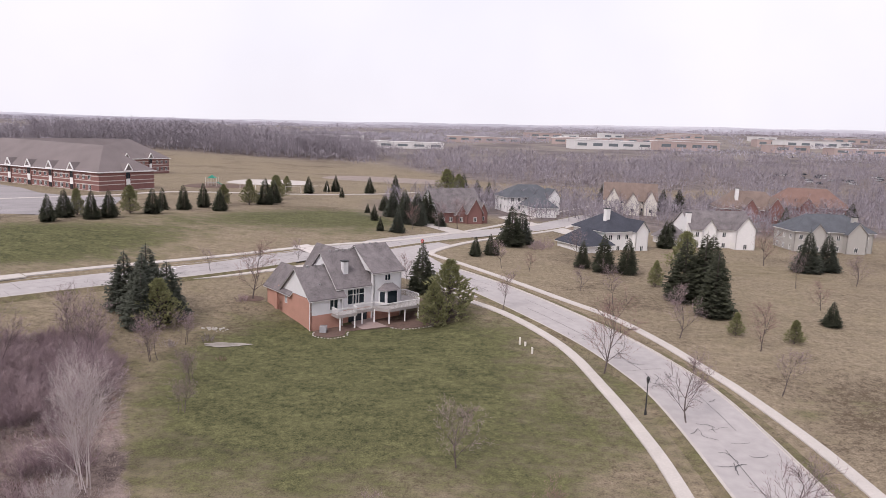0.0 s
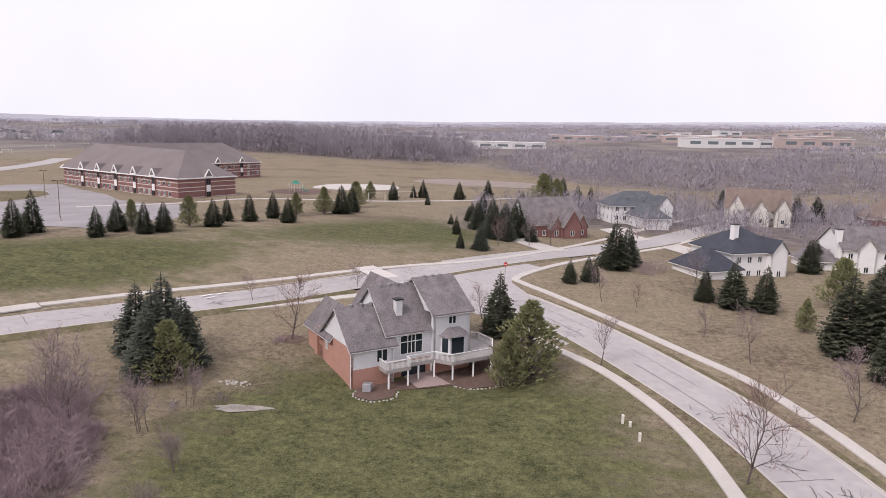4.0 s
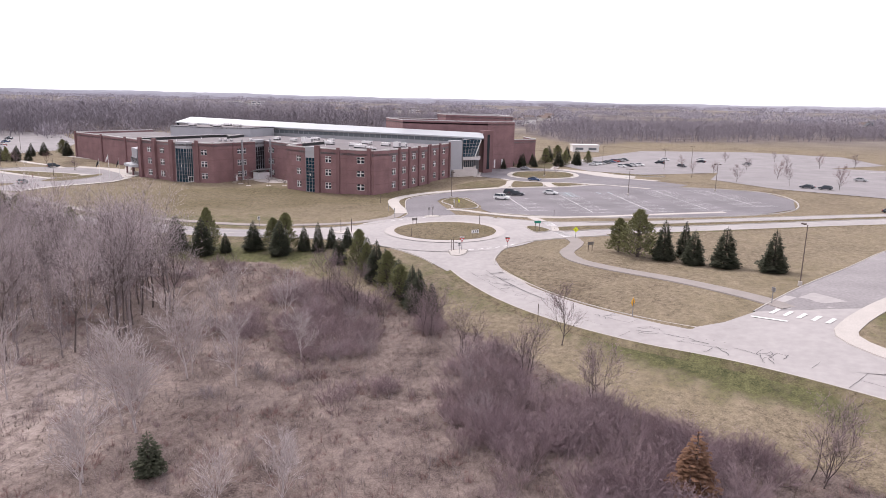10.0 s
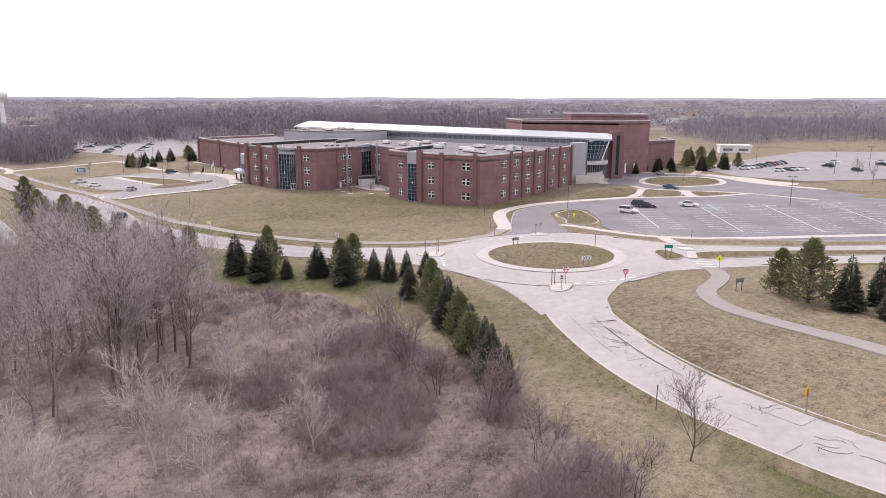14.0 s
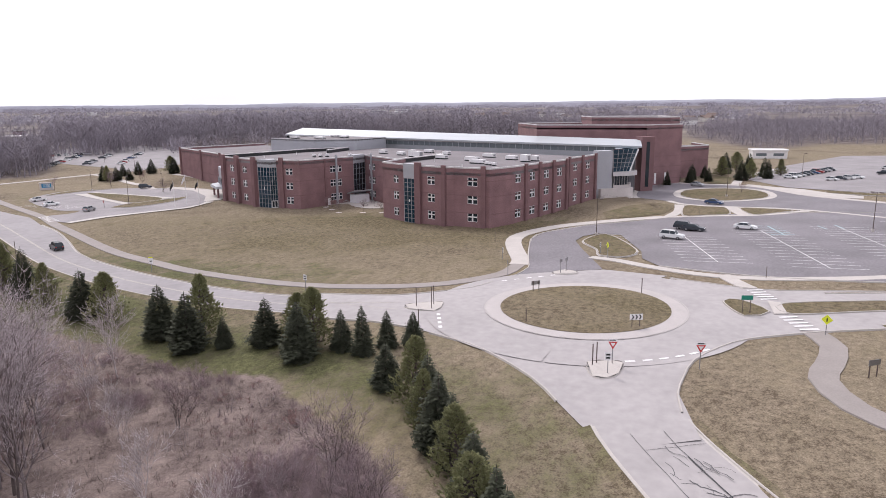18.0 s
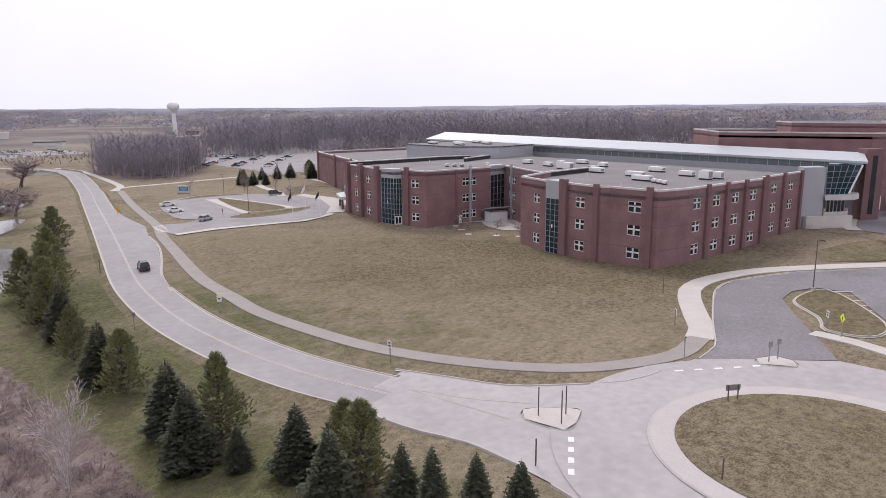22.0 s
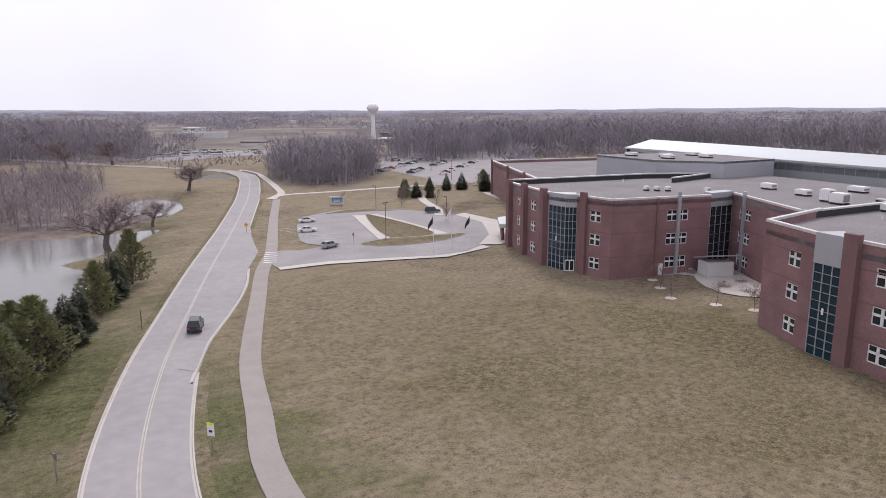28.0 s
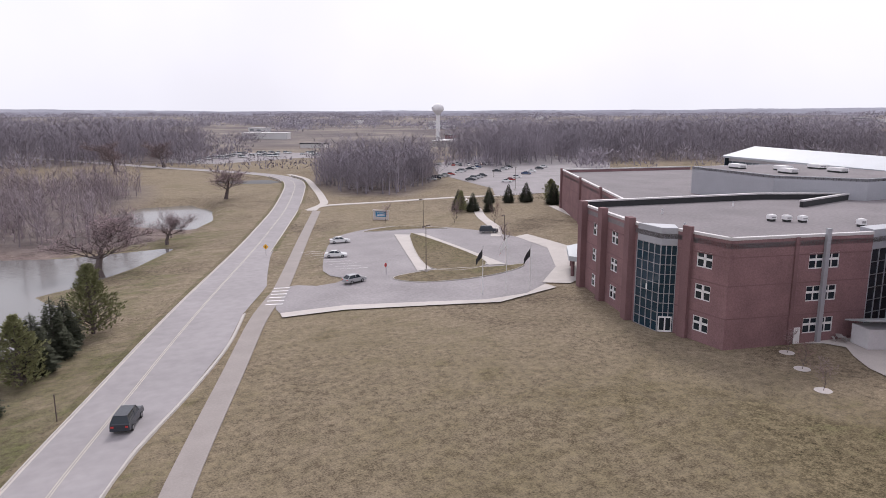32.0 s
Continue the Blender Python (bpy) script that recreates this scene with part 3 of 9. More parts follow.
near = (np.abs(gx + 110) < 260) & (np.abs(gy - 20) < 320)
sink = np.zeros(gx.shape)
for road in (ROAD_A, ROAD_B, ROAD_C, ROAD_E):
    d = np.full(gx.shape, 99.0)
    d[near] = line_distance(gx[near], gy[near], road)
    sink = np.maximum(sink, np.clip((4.7 - d) / 1.2, 0, 1))
gz = gz - 0.2 * sink
rows_n, cols_n = gx.shape
ground_verts = np.stack([gx.ravel(), gy.ravel(), gz.ravel()], 1)
idx = np.arange(rows_n * cols_n).reshape(rows_n, cols_n)
quads = np.stack([idx[:-1, :-1].ravel(), idx[:-1, 1:].ravel(), idx[1:, 1:].ravel(), idx[1:, :-1].ravel()], 1)
ground_mesh = bpy.data.meshes.new("ground")
ground_mesh.from_pydata(ground_verts.tolist(), [], quads.tolist())
ground_mesh.materials.append(M_TURF)


def blob(x0, y0, rx, ry, turn=0.0):
    c, s = math.cos(radians(turn)), math.sin(radians(turn))
    u, v = (gx - x0) * c + (gy - y0) * s, -(gx - x0) * s + (gy - y0) * c
    return np.exp(-((u / rx) ** 2 + (v / ry) ** 2))


greens = np.clip(1.15 * blob(-6, 93, 22, 15, 40) + 0.75 * blob(-26, 96, 14, 15) + 0.95 * blob(-2, 70, 26, 24) + 1.25 * blob(-93, 116, 30, 19, 46) + 0.9 * blob(-76, 132, 22, 15, 46) + 0.75 * blob(-105, 104, 12, 12)
                 + 1.0 * blob(-46, 180, 34, 17, 45) + 0.7 * blob(-26, 190, 20, 40, 20) + 0.95 * blob(-88, 66.5, 46, 4.2, 48) + 1.0 * blob(-131, -8, 9, 34) + 0.5 * blob(-114, 27, 10, 10)
                 + 0.8 * blob(-152, -90, 12, 40, 20) + 0.5 * blob(-142, -45, 9, 30, 10) + 0.35 * blob(20, 82, 6, 30, -20) + 0.5 * blob(50, 75, 20, 8, 20) + 0.45 * blob(-240, 2, 30, 6, 20)
                 + 0.1 * blob(-196, -38, 24, 26) + 0.8 * blob(-560, 480, 130, 180, 20) + 0.05 * blob(-205, -70, 30, 80, 12) + 0.45 * blob(-22, 68, 16, 18) + 0.25 * blob(-236, -60, 6, 40) + 0.35 * blob(-135, -60, 12, 40, 20) + 0.3 * blob(-175, -110, 16, 50, -30) + 0.15 * blob(-222, -5, 16, 12) + 0.6 * blob(-186, -190, 110, 16, 66) + 0.5 * blob(-235, -165, 30, 60) + 0.55 * blob(-162, -40, 14, 40), 0, 1.25)
thatch = np.clip(1.2 * blob(-216, -40, 20, 34, 10) + 1.0 * blob(-215, -4, 18, 12) + 0.6 * blob(-190, -62, 40, 60) + 0.8 * blob(-140, -50, 12, 60, 15) + 0.5 * blob(-20, 90, 30, 25), 0, 1)
wets = np.clip(edge_distance(gx, gy, WETLAND) / 5 + 0.5, 0, 1)
reeds = np.clip(np.maximum(blob(-165, -212, 40, 12, 20), blob(-105, -130, 26, 30)) * 1.6, 0, 1)
wets = np.maximum(wets, reeds)
dist = np.hypot(gx + 120, gy - 20)
fars = np.clip((dist - 480) / 220, 0, 1)
pales = np.clip(1.1 * blob(-73, -20, 19, 19) + 0.7 * blob(-66, 1, 11, 8), 0, 1)
litter = np.zeros(gx.shape)
for _, poly, *_ in WOODS:
    litter = np.maximum(litter, np.clip(edge_distance(gx, gy, poly) / 14 + 0.6, 0, 1))
for name, values in (("green", greens), ("wet", wets), ("far", fars), ("thatch", thatch), ("litter", litter), ("pale", pales)):
    layer = ground_mesh.attributes.new(name, "FLOAT", "POINT")
    layer.data.foreach_set("value", values.ravel().astype(np.float32))
ground_mesh.shade_smooth()
ground = tagged(new("ground", ground_mesh), "dormant straw-coloured turf with greener mown lawns and brown wetland", "ground", kind="structure")

for nm, poly in (("pond_water", POND), ("pond_water", POND_FAR)):
    ring_ = loop_of(poly, 3)
    area = sum(a.x * b.y - b.x * a.y for a, b in zip(ring_, ring_[1:] + ring_[:1]))
    # the sheet runs a little way under the bank, so that the land draws the shore
    outline = [(p.x + q.x * 2.2 * (1 if area > 0 else -1), p.y + q.y * 2.2 * (1 if area > 0 else -1)) for p, q in zip(ring_, normals(ring_))]
    s = Shape()
    s.add([(x, y, WATER_Z) for x, y in outline], [tuple(range(len(outline)))])
    single(nm, s, M_WATER, "grey still pond water reflecting an overcast sky", "pond", kind="structure")


# ---- road surfaces ----
def greened(ob, green, thatch):
    """Sets how green and how thick the turf of one piece is."""
    for name, value in (("green", green), ("thatch", thatch)):
        layer = ob.data.attributes.new(name, "FLOAT", "POINT")
        layer.data.foreach_set("value", np.full(len(ob.data.vertices), value, np.float32))
    return ob


def verge(shape, line, off, side, width=1.6):
    """A grassed bank from the kerb's back down or up to the land."""
    pts = [(p, p + q * (off + side * 0.2), p + q * (off + side * width)) for p, q in zip(line, normals(line))]
    mid, near_z, far_z = (heights([t[k].x for t in pts], [t[k].y for t in pts]) for k in range(3))
    verts = []
    for (_, a, b), m, za, zb in zip(pts, mid, near_z, far_z):
        verts += [(a.x, a.y, float(0.5 * m + 0.5 * za) + 0.17), (b.x, b.y, float(zb) - 0.04)]
    shape.add(verts, [(2 * i, 2 * i + 2, 2 * i + 3, 2 * i + 1) for i in range(len(line) - 1)])
    return shape


def lay_road(name, line, half, label, left=(True,), right=(True,), cut_left=(), cut_right=(), mat=M_ROAD):
    road = thing(name, label, "road", (line[0].x, line[0].y, land(line[0].x, line[0].y)), kind="structure")
    part("carriageway", ribbon(ribbon(Shape(), line, -half, 0, 0.07, 0.10), line, 0, half, 0.10, 0.07), mat, road)
    for side, cuts in ((-1, cut_left), (1, cut_right)):
        run = []
        for i, p in enumerate(line):
            gap = any((p - Vector(c[:2])).length < c[2] for c in cuts)
            if not gap:
                run.append(p)
            if (gap or i == len(line) - 1) and len(run) > 2:
                part("kerb", kerb(Shape(), run, side * half, side), M_KERB, road)
                greened(part("verge", verge(Shape(), run, side * half, side), M_TURF, road, "mown grass bank behind the kerb"), 0.5, 0.6)
            if gap:
                run = []
    return road


road_a = lay_road("road_1", ROAD_A, 4.35, "pale cracked concrete street with tar-sealed cracks and kerbs",
                  cut_left=[(-100, 80, 8), (-30, 143, 5.5), (4, 181, 3.5), (33, 219, 4), (-146, 28, 16)], cut_right=[(-13, 143, 12), (-146, 28, 16)])
for run in ([(-145, 8.2), (-142, 16), (-136, 24), (-131.5, 27.8)], [(-132.6, 39.0), (-136.8, 38.3), (-141, 38.5), (-146, 39.2), (-151, 41.6), (-155, 44.6), (-158.8, 50.2), (-161.2, 54.5), (-164.2, 61)], [(-182.6, 64), (-180.2, 54), (-178.8, 47), (-181, 38), (-182.6, 33.5)]):
    part("kerb", kerb(Shape(), smooth_line(run), 0, 1), M_KERB, road_a)
road_b = lay_road("road_2", ROAD_B, 4.35, "pale cracked concrete side street curving past the lawns", cut_left=[(-14, 146, 13)], cut_right=[(-14, 145, 15)])
road_c = lay_road("road_3", ROAD_C, 4.2, "pale grey street curving round the school lawn with a faded centre line",
                  mat=M_ROAD_GREY, cut_left=[(-156, 0, 16.5)], cut_right=[(-156, 0, 16.5), (-181, -113, 37), (-203, -154, 22), (-246, -246, 9)])
road_e = lay_road("road_4", ROAD_E, 7.2, "pale divided school road with a grassed median", cut_left=[(-166, 40, 14), (-230, 215, 26)], cut_right=[(-166, 40, 14), (-205, 150, 16), (-240, 230, 14)])

part("kerb", kerb(Shape(), smooth_line([(-165.6, -74), (-168.6, -80.5), (-172.4, -88.1), (-179.7, -99.8), (-186.8, -112.5), (-192.4, -125.6)], 2.0), 0, 1), M_KERB, road_c)

# roundabout
ring_thing = thing("roundabout", "roundabout with a concrete apron round a mown island", "roundabout", (RING.x, RING.y, land(RING.x, RING.y)), kind="structure")
ring_mid = ring_line(17.8)
part("carriageway", ribbon(Shape(), ring_mid, -4.2, 4.2, 0.10, 0.11), M_ROAD, ring_thing)
part("apron", ribbon(Shape(), ring_line(12.6), -1.05, 1.0, 0.20, 0.14), M_APRON, ring_thing, "broad pale concrete truck apron")
isl = Shape()
ring_pts = ring_line(11.55)[:-1]
isl.add([(p.x, p.y, land(p.x, p.y) + 0.24) for p in ring_pts] + [(RING.x, RING.y, land(RING.x, RING.y) + 0.75)], [(i, (i + 1) % 72, 72) for i in range(72)])
greened(part("island_turf", isl, M_TURF, ring_thing, "low mound of dormant grass"), 0.0, 0.8)
part("kerb", ribbon(Shape(), ring_line(13.7), -0.12, 0.12, 0.12, 0.16), M_APRON, ring_thing)


def apron_patch(name, poly, mat, label, dz=0.085, cell=5.0):
    return single(name, drape(poly, dz, cell), mat, label, "pavement", kind="structure")


def turf_island(name, poly, mat, label, dz=0.2):
    """A grassed island inside a concrete kerb."""
    line = loop_of(poly, 1.6)
    area = sum(a.x * b.y - b.x * a.y for a, b in zip(line, line[1:] + line[:1]))
    ob = greened(apron_patch(name, [(p.x, p.y) for p in line], mat, label, dz), 0.3, 1.0)
    line.append(line[0])
    part("kerb", kerb(Shape(), line, 0, -1 if area > 0 else 1, 0.2), M_KERB, ob, base=(0, 0, 0))
    return ob


# throats of the roundabout and the junctions
apron_patch("road_throat", [(-145, 8), (-142, 16), (-136, 24), (-128, 30.5), (-124, 34), (-128, 41), (-137, 38.4), (-146, 39.2), (-155, 44.6), (-162, 46), (-150, 25), (-154, 14)], M_ROAD, "worn concrete entry to the roundabout", 0.092)
apron_patch("road_throat", [(-145, 8.5), (-147.4, -1), (-147, -5.6), (-147.1, -10.8), (-148.6, -16.5), (-157.6, -17), (-159, -11.5), (-160.2, -4.9), (-163.8, 0.5), (-168, 5.1), (-173, 7), (-165, 12), (-152, 14)], M_ROAD, "smooth concrete entry to the roundabout", 0.092)
apron_patch("road_throat", [(-155, 44.5), (-158.8, 50.2), (-161, 54), (-164.2, 61), (-182.6, 64), (-178.8, 47), (-181, 38), (-182, 33.5), (-176, 30), (-162, 40)], M_ROAD, "concrete exit of the roundabout", 0.088)
apron_patch("road_throat", [(-173, 7.2), (-178.8, 8.8), (-186.1, 22.3), (-184, 33), (-178, 30), (-176, 16)], M_ROAD, "concrete mouth of the school drive", 0.090)
apron_patch("road_throat", [(-99.2, 68.6), (-100.6, 72.2), (-104.5, 76.8), (-116, 85), (-105.5, 91.2), (-96.8, 85.8), (-91.6, 85.4), (-86, 86.4), (-84.5, 84.5), (-86, 78), (-96, 66)], M_ROAD, "concrete mouth of a side drive", 0.088)
apron_patch("road_throat", [(-27, 142), (-12, 128), (0.8, 121), (5, 116), (12, 124), (0.5, 136), (-4, 146), (-3.5, 152), (2, 160), (-6, 166), (-20, 152)], M_ROAD, "cracked concrete street junction", 0.088)
apron_patch("road_throat", [(-167.2, -77.5), (-172.1, -88.1), (-179.5, -99.8), (-186.6, -112.5), (-192.2, -125.6), (-197.6, -135.5), (-200.7, -141.5), (-204, -152), (-209.4, -168), (-216.8, -187), (-210, -182), (-199, -158), (-184, -126), (-173, -102), (-164.5, -82)], M_ROAD_GREY, "widened grey street edge at a junction", 0.086)

# walks beside the roads
WALKS = [
    ("pavement", [(60, 290), (38, 250), (20, 213), (2.7, 181), (-11, 162), (-25, 151.3), (-35, 143.8), (-50, 130.0), (-60, 119.6), (-68.6, 109.4)], 0.75, M_WALK, "pale concrete pavement along the street"),
    ("pavement", [(-68.6, 109.2), (-75, 100.8), (-83, 91.8), (-90, 86.4), (-95.0, 84.6), (-98.6, 86.2), (-103.6, 90.0), (-110.0, 95.8), (-117.4, 104.2), (-120.6, 113.4)], 1.25, M_WALK, "broad pale concrete pavement round a street corner"),
    ("pavement", [(-47.5, 117.5), (-40.6, 122.6), (-33.2, 128.3), (-22, 136)], 0.9, M_WALK, "short pale concrete pavement"),
    ("pavement", [(-3, 126), (1.3, 117.2), (9, 109), (14, 100.4), (17.2, 91.5), (19, 80), (20.1, 70), (20.6, 58), (19.4, 40), (15, 15), (6, -18), (-12, -66)], 0.75, M_WALK, "pale concrete pavement beside the lawn"),
    ("pavement", [(48, 232), (33, 204), (18, 184), (5, 166), (-3, 151), (-2.5, 147), (2.4, 141.3), (12.6, 128.6), (20.4, 118.1), (26.8, 108.9), (31.2, 97.6), (33.9, 86.8), (35.7, 78), (37.3, 62), (36.5, 42), (32, 14), (22, -22)], 0.75, M_WALK, "pale concrete pavement beside dormant grass"),
    ("path", [(-245, -234), (-225, -190), (-204, -142), (-199, -132), (-193.2, -121), (-184.9, -102.5), (-177.9, -87), (-172.9, -75), (-168.6, -61.8), (-164.4, -48), (-162.3, -27), (-164.2, -12.4), (-167.9, -2.8), (-172.2, 2.2), (-179.2, 6.6), (-187, 7.0)], 1.3, M_PATH, "broad worn asphalt path beside the school lawn"),
    ("path", [(-187, 41.2), (-182.4, 43.4), (-179.2, 45.2)], 1.2, M_WALK, "short pale walk from the car park to the crossing"),
    ("path", [(-160.2, 51.9), (-155, 53.6), (-149, 52.6), (-144.5, 51.6), (-138, 53.6), (-132.5, 58.6), (-122.9, 69), (-113, 77), (-106, 81.5)], 1.4, M_PATH, "curving asphalt path through dormant grass"),
    ("path", [(-244, -238), (-253, -248.5), (-258, -262), (-266, -290), (-276, -330), (-277, -356)], 1.4, M_WALK, "pale path beside the street"),
    ("path", [(-244, -236), (-252, -244.5), (-276, -240), (-301, -235), (-315, -229)], 1.5, M_WALK, "pale concrete path across the grass"),
    ("path", [(-264, -160), (-272, -172), (-280, -190), (-292, -212), (-300, -232)], 1.4, M_WALK, "pale concrete path to the car park"),
    ("path", [(-262, -128), (-290, -150), (-312, -196)], 1.2, M_WALK, "pale concrete walk along the school"),
    ("pavement", [(-186.6, 7.0), (-191, 6.2), (-197, 3.6), (-207.3, -0.4), (-214, -1.6), (-221, -0.2), (-230, 5), (-238, 14), (-243.2, 21), (-246.6, 26.5)], 1.7, M_WALK, "broad pale concrete walk along the school drive"),
    ("pavement", [(-246, 25.6), (-248.4, 32), (-250.8, 38.8), (-252.9, 46.4), (-256.4, 52.4), (-261, 57.4), (-264, 60.2)], 1.05, M_WALK, "pale concrete walk between car park and islands"),
    ("pavement", [(-264.4, 59), (-260.8, 65.2), (-256.8, 71), (-252.6, 77.6)], 0.8, M_WALK, "narrow concrete strip beside the car park"),
    ("pavement", [(-278, 24.6), (-271.8, 28.6), (-269.4, 33.2), (-268.2, 38), (-266.9, 45.3), (-266.6, 52.4), (-264, 58.8)], 0.85, M_WALK, "pale concrete walk along the drop-off"),
    ("pavement", [(-270, 28.2), (-262, 28.9), (-255.9, 28.9), (-247.2, 27.4)], 1.3, M_WALK, "pale concrete walk from car park to entrance"),
    ("pavement", [(-267.4, 41.6), (-259.6, 43), (-252.6, 44.8)], 1.5, M_WALK, "pale concrete walk between two islands"),
    ("pavement", [(-283, 14.4), (-290.7, 12.2), (-311.3, 11.1), (-324.4, 12.1), (-329.6, 21.7), (-326.4, 31.7), (-324.6, 43.6), (-317.6, 51.2), (-300, 60.8), (-291, 69.2), (-280.6, 83)], 1.6, M_WALK, "broad pale concrete walk round the drop-off"),
    ("path", [(-326.8, 42.2), (-345, 43.4), (-363.1, 46.2), (-378.4, 51.2), (-398.6, 58)], 1.5, M_WALK, "pale concrete walk to the far car park"),
    ("pavement", [(-195.8, 18.2), (-194.2, 23), (-190, 29.8), (-186.5, 38), (-186, 46.5), (-189, 58), (-195, 72), (-203, 92)], 1.1, M_WALK, "pale concrete walk round the car park"),
    ("path", [(-134, 205), (-112, 225), (-98, 248), (-60, 262), (-30, 290), (-12, 318)], 1.2, M_WALK, "pale path behind the school's row of spruces"),
]
for nm, pts, half, mat, label in WALKS:
    line = smooth_line(pts, 2.5)
    s = Shape()
    ribbon(s, line, -half, half, 0.13)
    ribbon(s, line, -half - 0.02, -half, -0.05, 0.13)
    ribbon(s, line, half, half + 0.02, 0.13, -0.05)
    single(nm, s, mat, label, "pavement", kind="structure")

# driveways and lots
apron_patch("road_slab", [(-33.5, 147.0), (-30.6, 149.6), (-19.6, 139.6), (-16.0, 134), (-20.5, 131.5), (-23.6, 136.5)], M_STONE, "new pale concrete slab across the street", 0.125)
apron_patch("driveway", [(-24, 137.5), (-19, 142.5), (-13.5, 131), (-15.5, 123), (-21.5, 126)], M_WALK, "pale concrete house driveway", 0.11)
apron_patch("driveway", [(2, 178), (7, 183), (1, 190), (-4, 196), (-9, 193)], M_WALK, "pale concrete house driveway", 0.11)
apron_patch("driveway", [(24, 206), (30, 214), (24, 226), (30, 234), (24, 236), (17, 228)], M_WALK, "pale concrete house driveway", 0.11)
apron_patch("driveway", [(30, 202), (35, 209), (42, 199), (40, 190), (36, 190)], M_WALK, "pale concrete house driveway", 0.11)
DRIVE_D = [(-104.5, 76.7), (-116.7, 85.8), (-131, 96.9), (-149, 110), (-163.5, 124.5), (-174.4, 140.7), (-184, 170), (-200, 215), (-205, 262), (-190, 272), (-178, 261), (-150, 242), (-136, 228), (-118, 218),
           (-104.5, 221), (-86.6, 176), (-91, 154), (-104, 154), (-118, 134), (-122.5, 118), (-121.6, 108.3), (-115.4, 99.1), (-105.5, 91.1)]
lower_drive = apron_patch("school_drive", DRIVE_D, M_LOT_OLD, "worn pale asphalt drive and car park of the lower school", 0.10, 7.0)
part("kerb", kerb(Shape(), smooth_line(DRIVE_D[0:8]), 0, -1), M_KERB, lower_drive, base=(0, 0, 0))
MAIN_LOT = [(-179, 9.3), (-184.5, 9.6), (-189, 8.4), (-195.6, 6.4), (-206.3, 3.6), (-213, 2.2), (-220, 3), (-231, 10.5), (-240, 22), (-247, 29), (-256, 46), (-262, 70), (-258, 98), (-250, 113), (-232, 117), (-212, 112), (-200, 100), (-192, 80), (-188, 62), (-187.5, 46),
            (-191, 31), (-196.5, 27.5), (-203, 26.5), (-220, 20), (-221, 15), (-217, 12.3), (-211.5, 12), (-203.4, 15), (-194.6, 18.7), (-189.4, 20.9), (-186.2, 22.2)]
turf_island("turf_island", [(-188, 209), (-195, 221), (-190, 236), (-177, 244), (-165, 232), (-163, 212), (-172, 202)], M_TURF, "grass island in the lower school car park")
main_lot = apron_patch("car_park", MAIN_LOT, M_LOT, "dark asphalt school car park with painted bays", 0.105, 7.0)
for a, b in ((0, 10), (10, 21)):
    part("kerb", kerb(Shape(), smooth_line(MAIN_LOT[a:b]), 0, -1), M_KERB, main_lot, base=(0, 0, 0))
apron_patch("school_drive", [(-284, 15), (-290, 13.4), (-311, 12.4), (-323.6, 13.4), (-328.4, 21.8), (-325, 31.8), (-323.2, 43), (-316.8, 50.2), (-299.2, 59.8), (-290, 68.4), (-279.4, 82.2), (-268, 92), (-257, 86), (-252, 78), (-256.4, 71.4), (-260.4, 65.6), (-264, 59), (-266.8, 52.4), (-267, 45), (-268.4, 38), (-269.6, 33.2), (-271.6, 29), (-277.6, 24.6)], M_LOT, "asphalt drop-off loop at the school entrance", 0.10, 7.0)
turf_island("turf_island", [(-296.1, 26.4), (-305.7, 27.8), (-311.5, 34.3), (-312.6, 43.2), (-307.1, 49.3), (-295.7, 51.6), (-286.8, 49.1), (-280.4, 40.6), (-281.9, 33.4), (-288.4, 28.1)], M_TURF, "oval grass island in the drop-off loop", 0.24)
oval = smooth_line([(-297, 25.2), (-307, 26.6), (-312.8, 33.8), (-314, 43.6), (-308, 50.4), (-295.7, 52.8), (-286.2, 50.2), (-279.2, 40.8), (-280.9, 32.6), (-287.8, 26.9), (-297, 25.2)], 2.0)
single("pavement", ribbon(Shape(), oval, -1.0, 1.0, 0.17), M_WALK, "pale concrete edge round the oval island", "pavement", kind="structure")
turf_island("turf_island", [(-267.8, 29.9), (-266.8, 35.0), (-265.8, 39.8), (-257.9, 41.4), (-252.9, 40.8), (-250.8, 36.0), (-249.4, 30.8)], M_TURF, "grass island beside the drop-off", 0.22)
turf_island("turf_island", [(-265.2, 43.8), (-265.1, 49.6), (-262.6, 56.0), (-257.2, 51.8), (-253.9, 46.6)], M_TURF, "pointed grass island beside the drop-off", 0.22)
greened(apron_patch("turf_bank", [(-252.8, 10.2), (-266.8, 15.5), (-273.1, 22.0), (-269.9, 26.3), (-262.5, 27.2), (-252.0, 25.6), (-246.4, 20.4), (-242.5, 13)], M_TURF, "mown grass between walk and school", 0.10), 0.4, 1.0)
apron_patch("pavement", [(-329.5, 44.8), (-321.1, 53.8), (-315.1, 62.2), (-305.6, 68.0), (-297.7, 76.3), (-291.5, 75.5), (-291.0, 66.7), (-300.6, 59.4), (-317.0, 50.4)], M_WALK, "wide pale concrete apron beside the drop-off", 0.15)
greened(apron_patch("turf_bank", [(-364.8, 28.3), (-367.0, 38.1), (-351.9, 40.8), (-330.9, 40.4), (-329.2, 33.4)], M_TURF, "mown grass at the school entrance", 0.12), 0.5, 1.0)
turf_island("turf_island", [(-305.4, 67.6), (-310.4, 70.0), (-305.1, 77.2), (-302.9, 87), (-298.9, 86.5), (-300.1, 76.6)], M_TURF, "narrow grass strip beside the car park", 0.25)
FAR_LOT = [(-320, 58), (-346, 46), (-412, 60), (-500, 95), (-530, 172), (-500, 222), (-415, 214), (-341, 140), (-307, 80)]
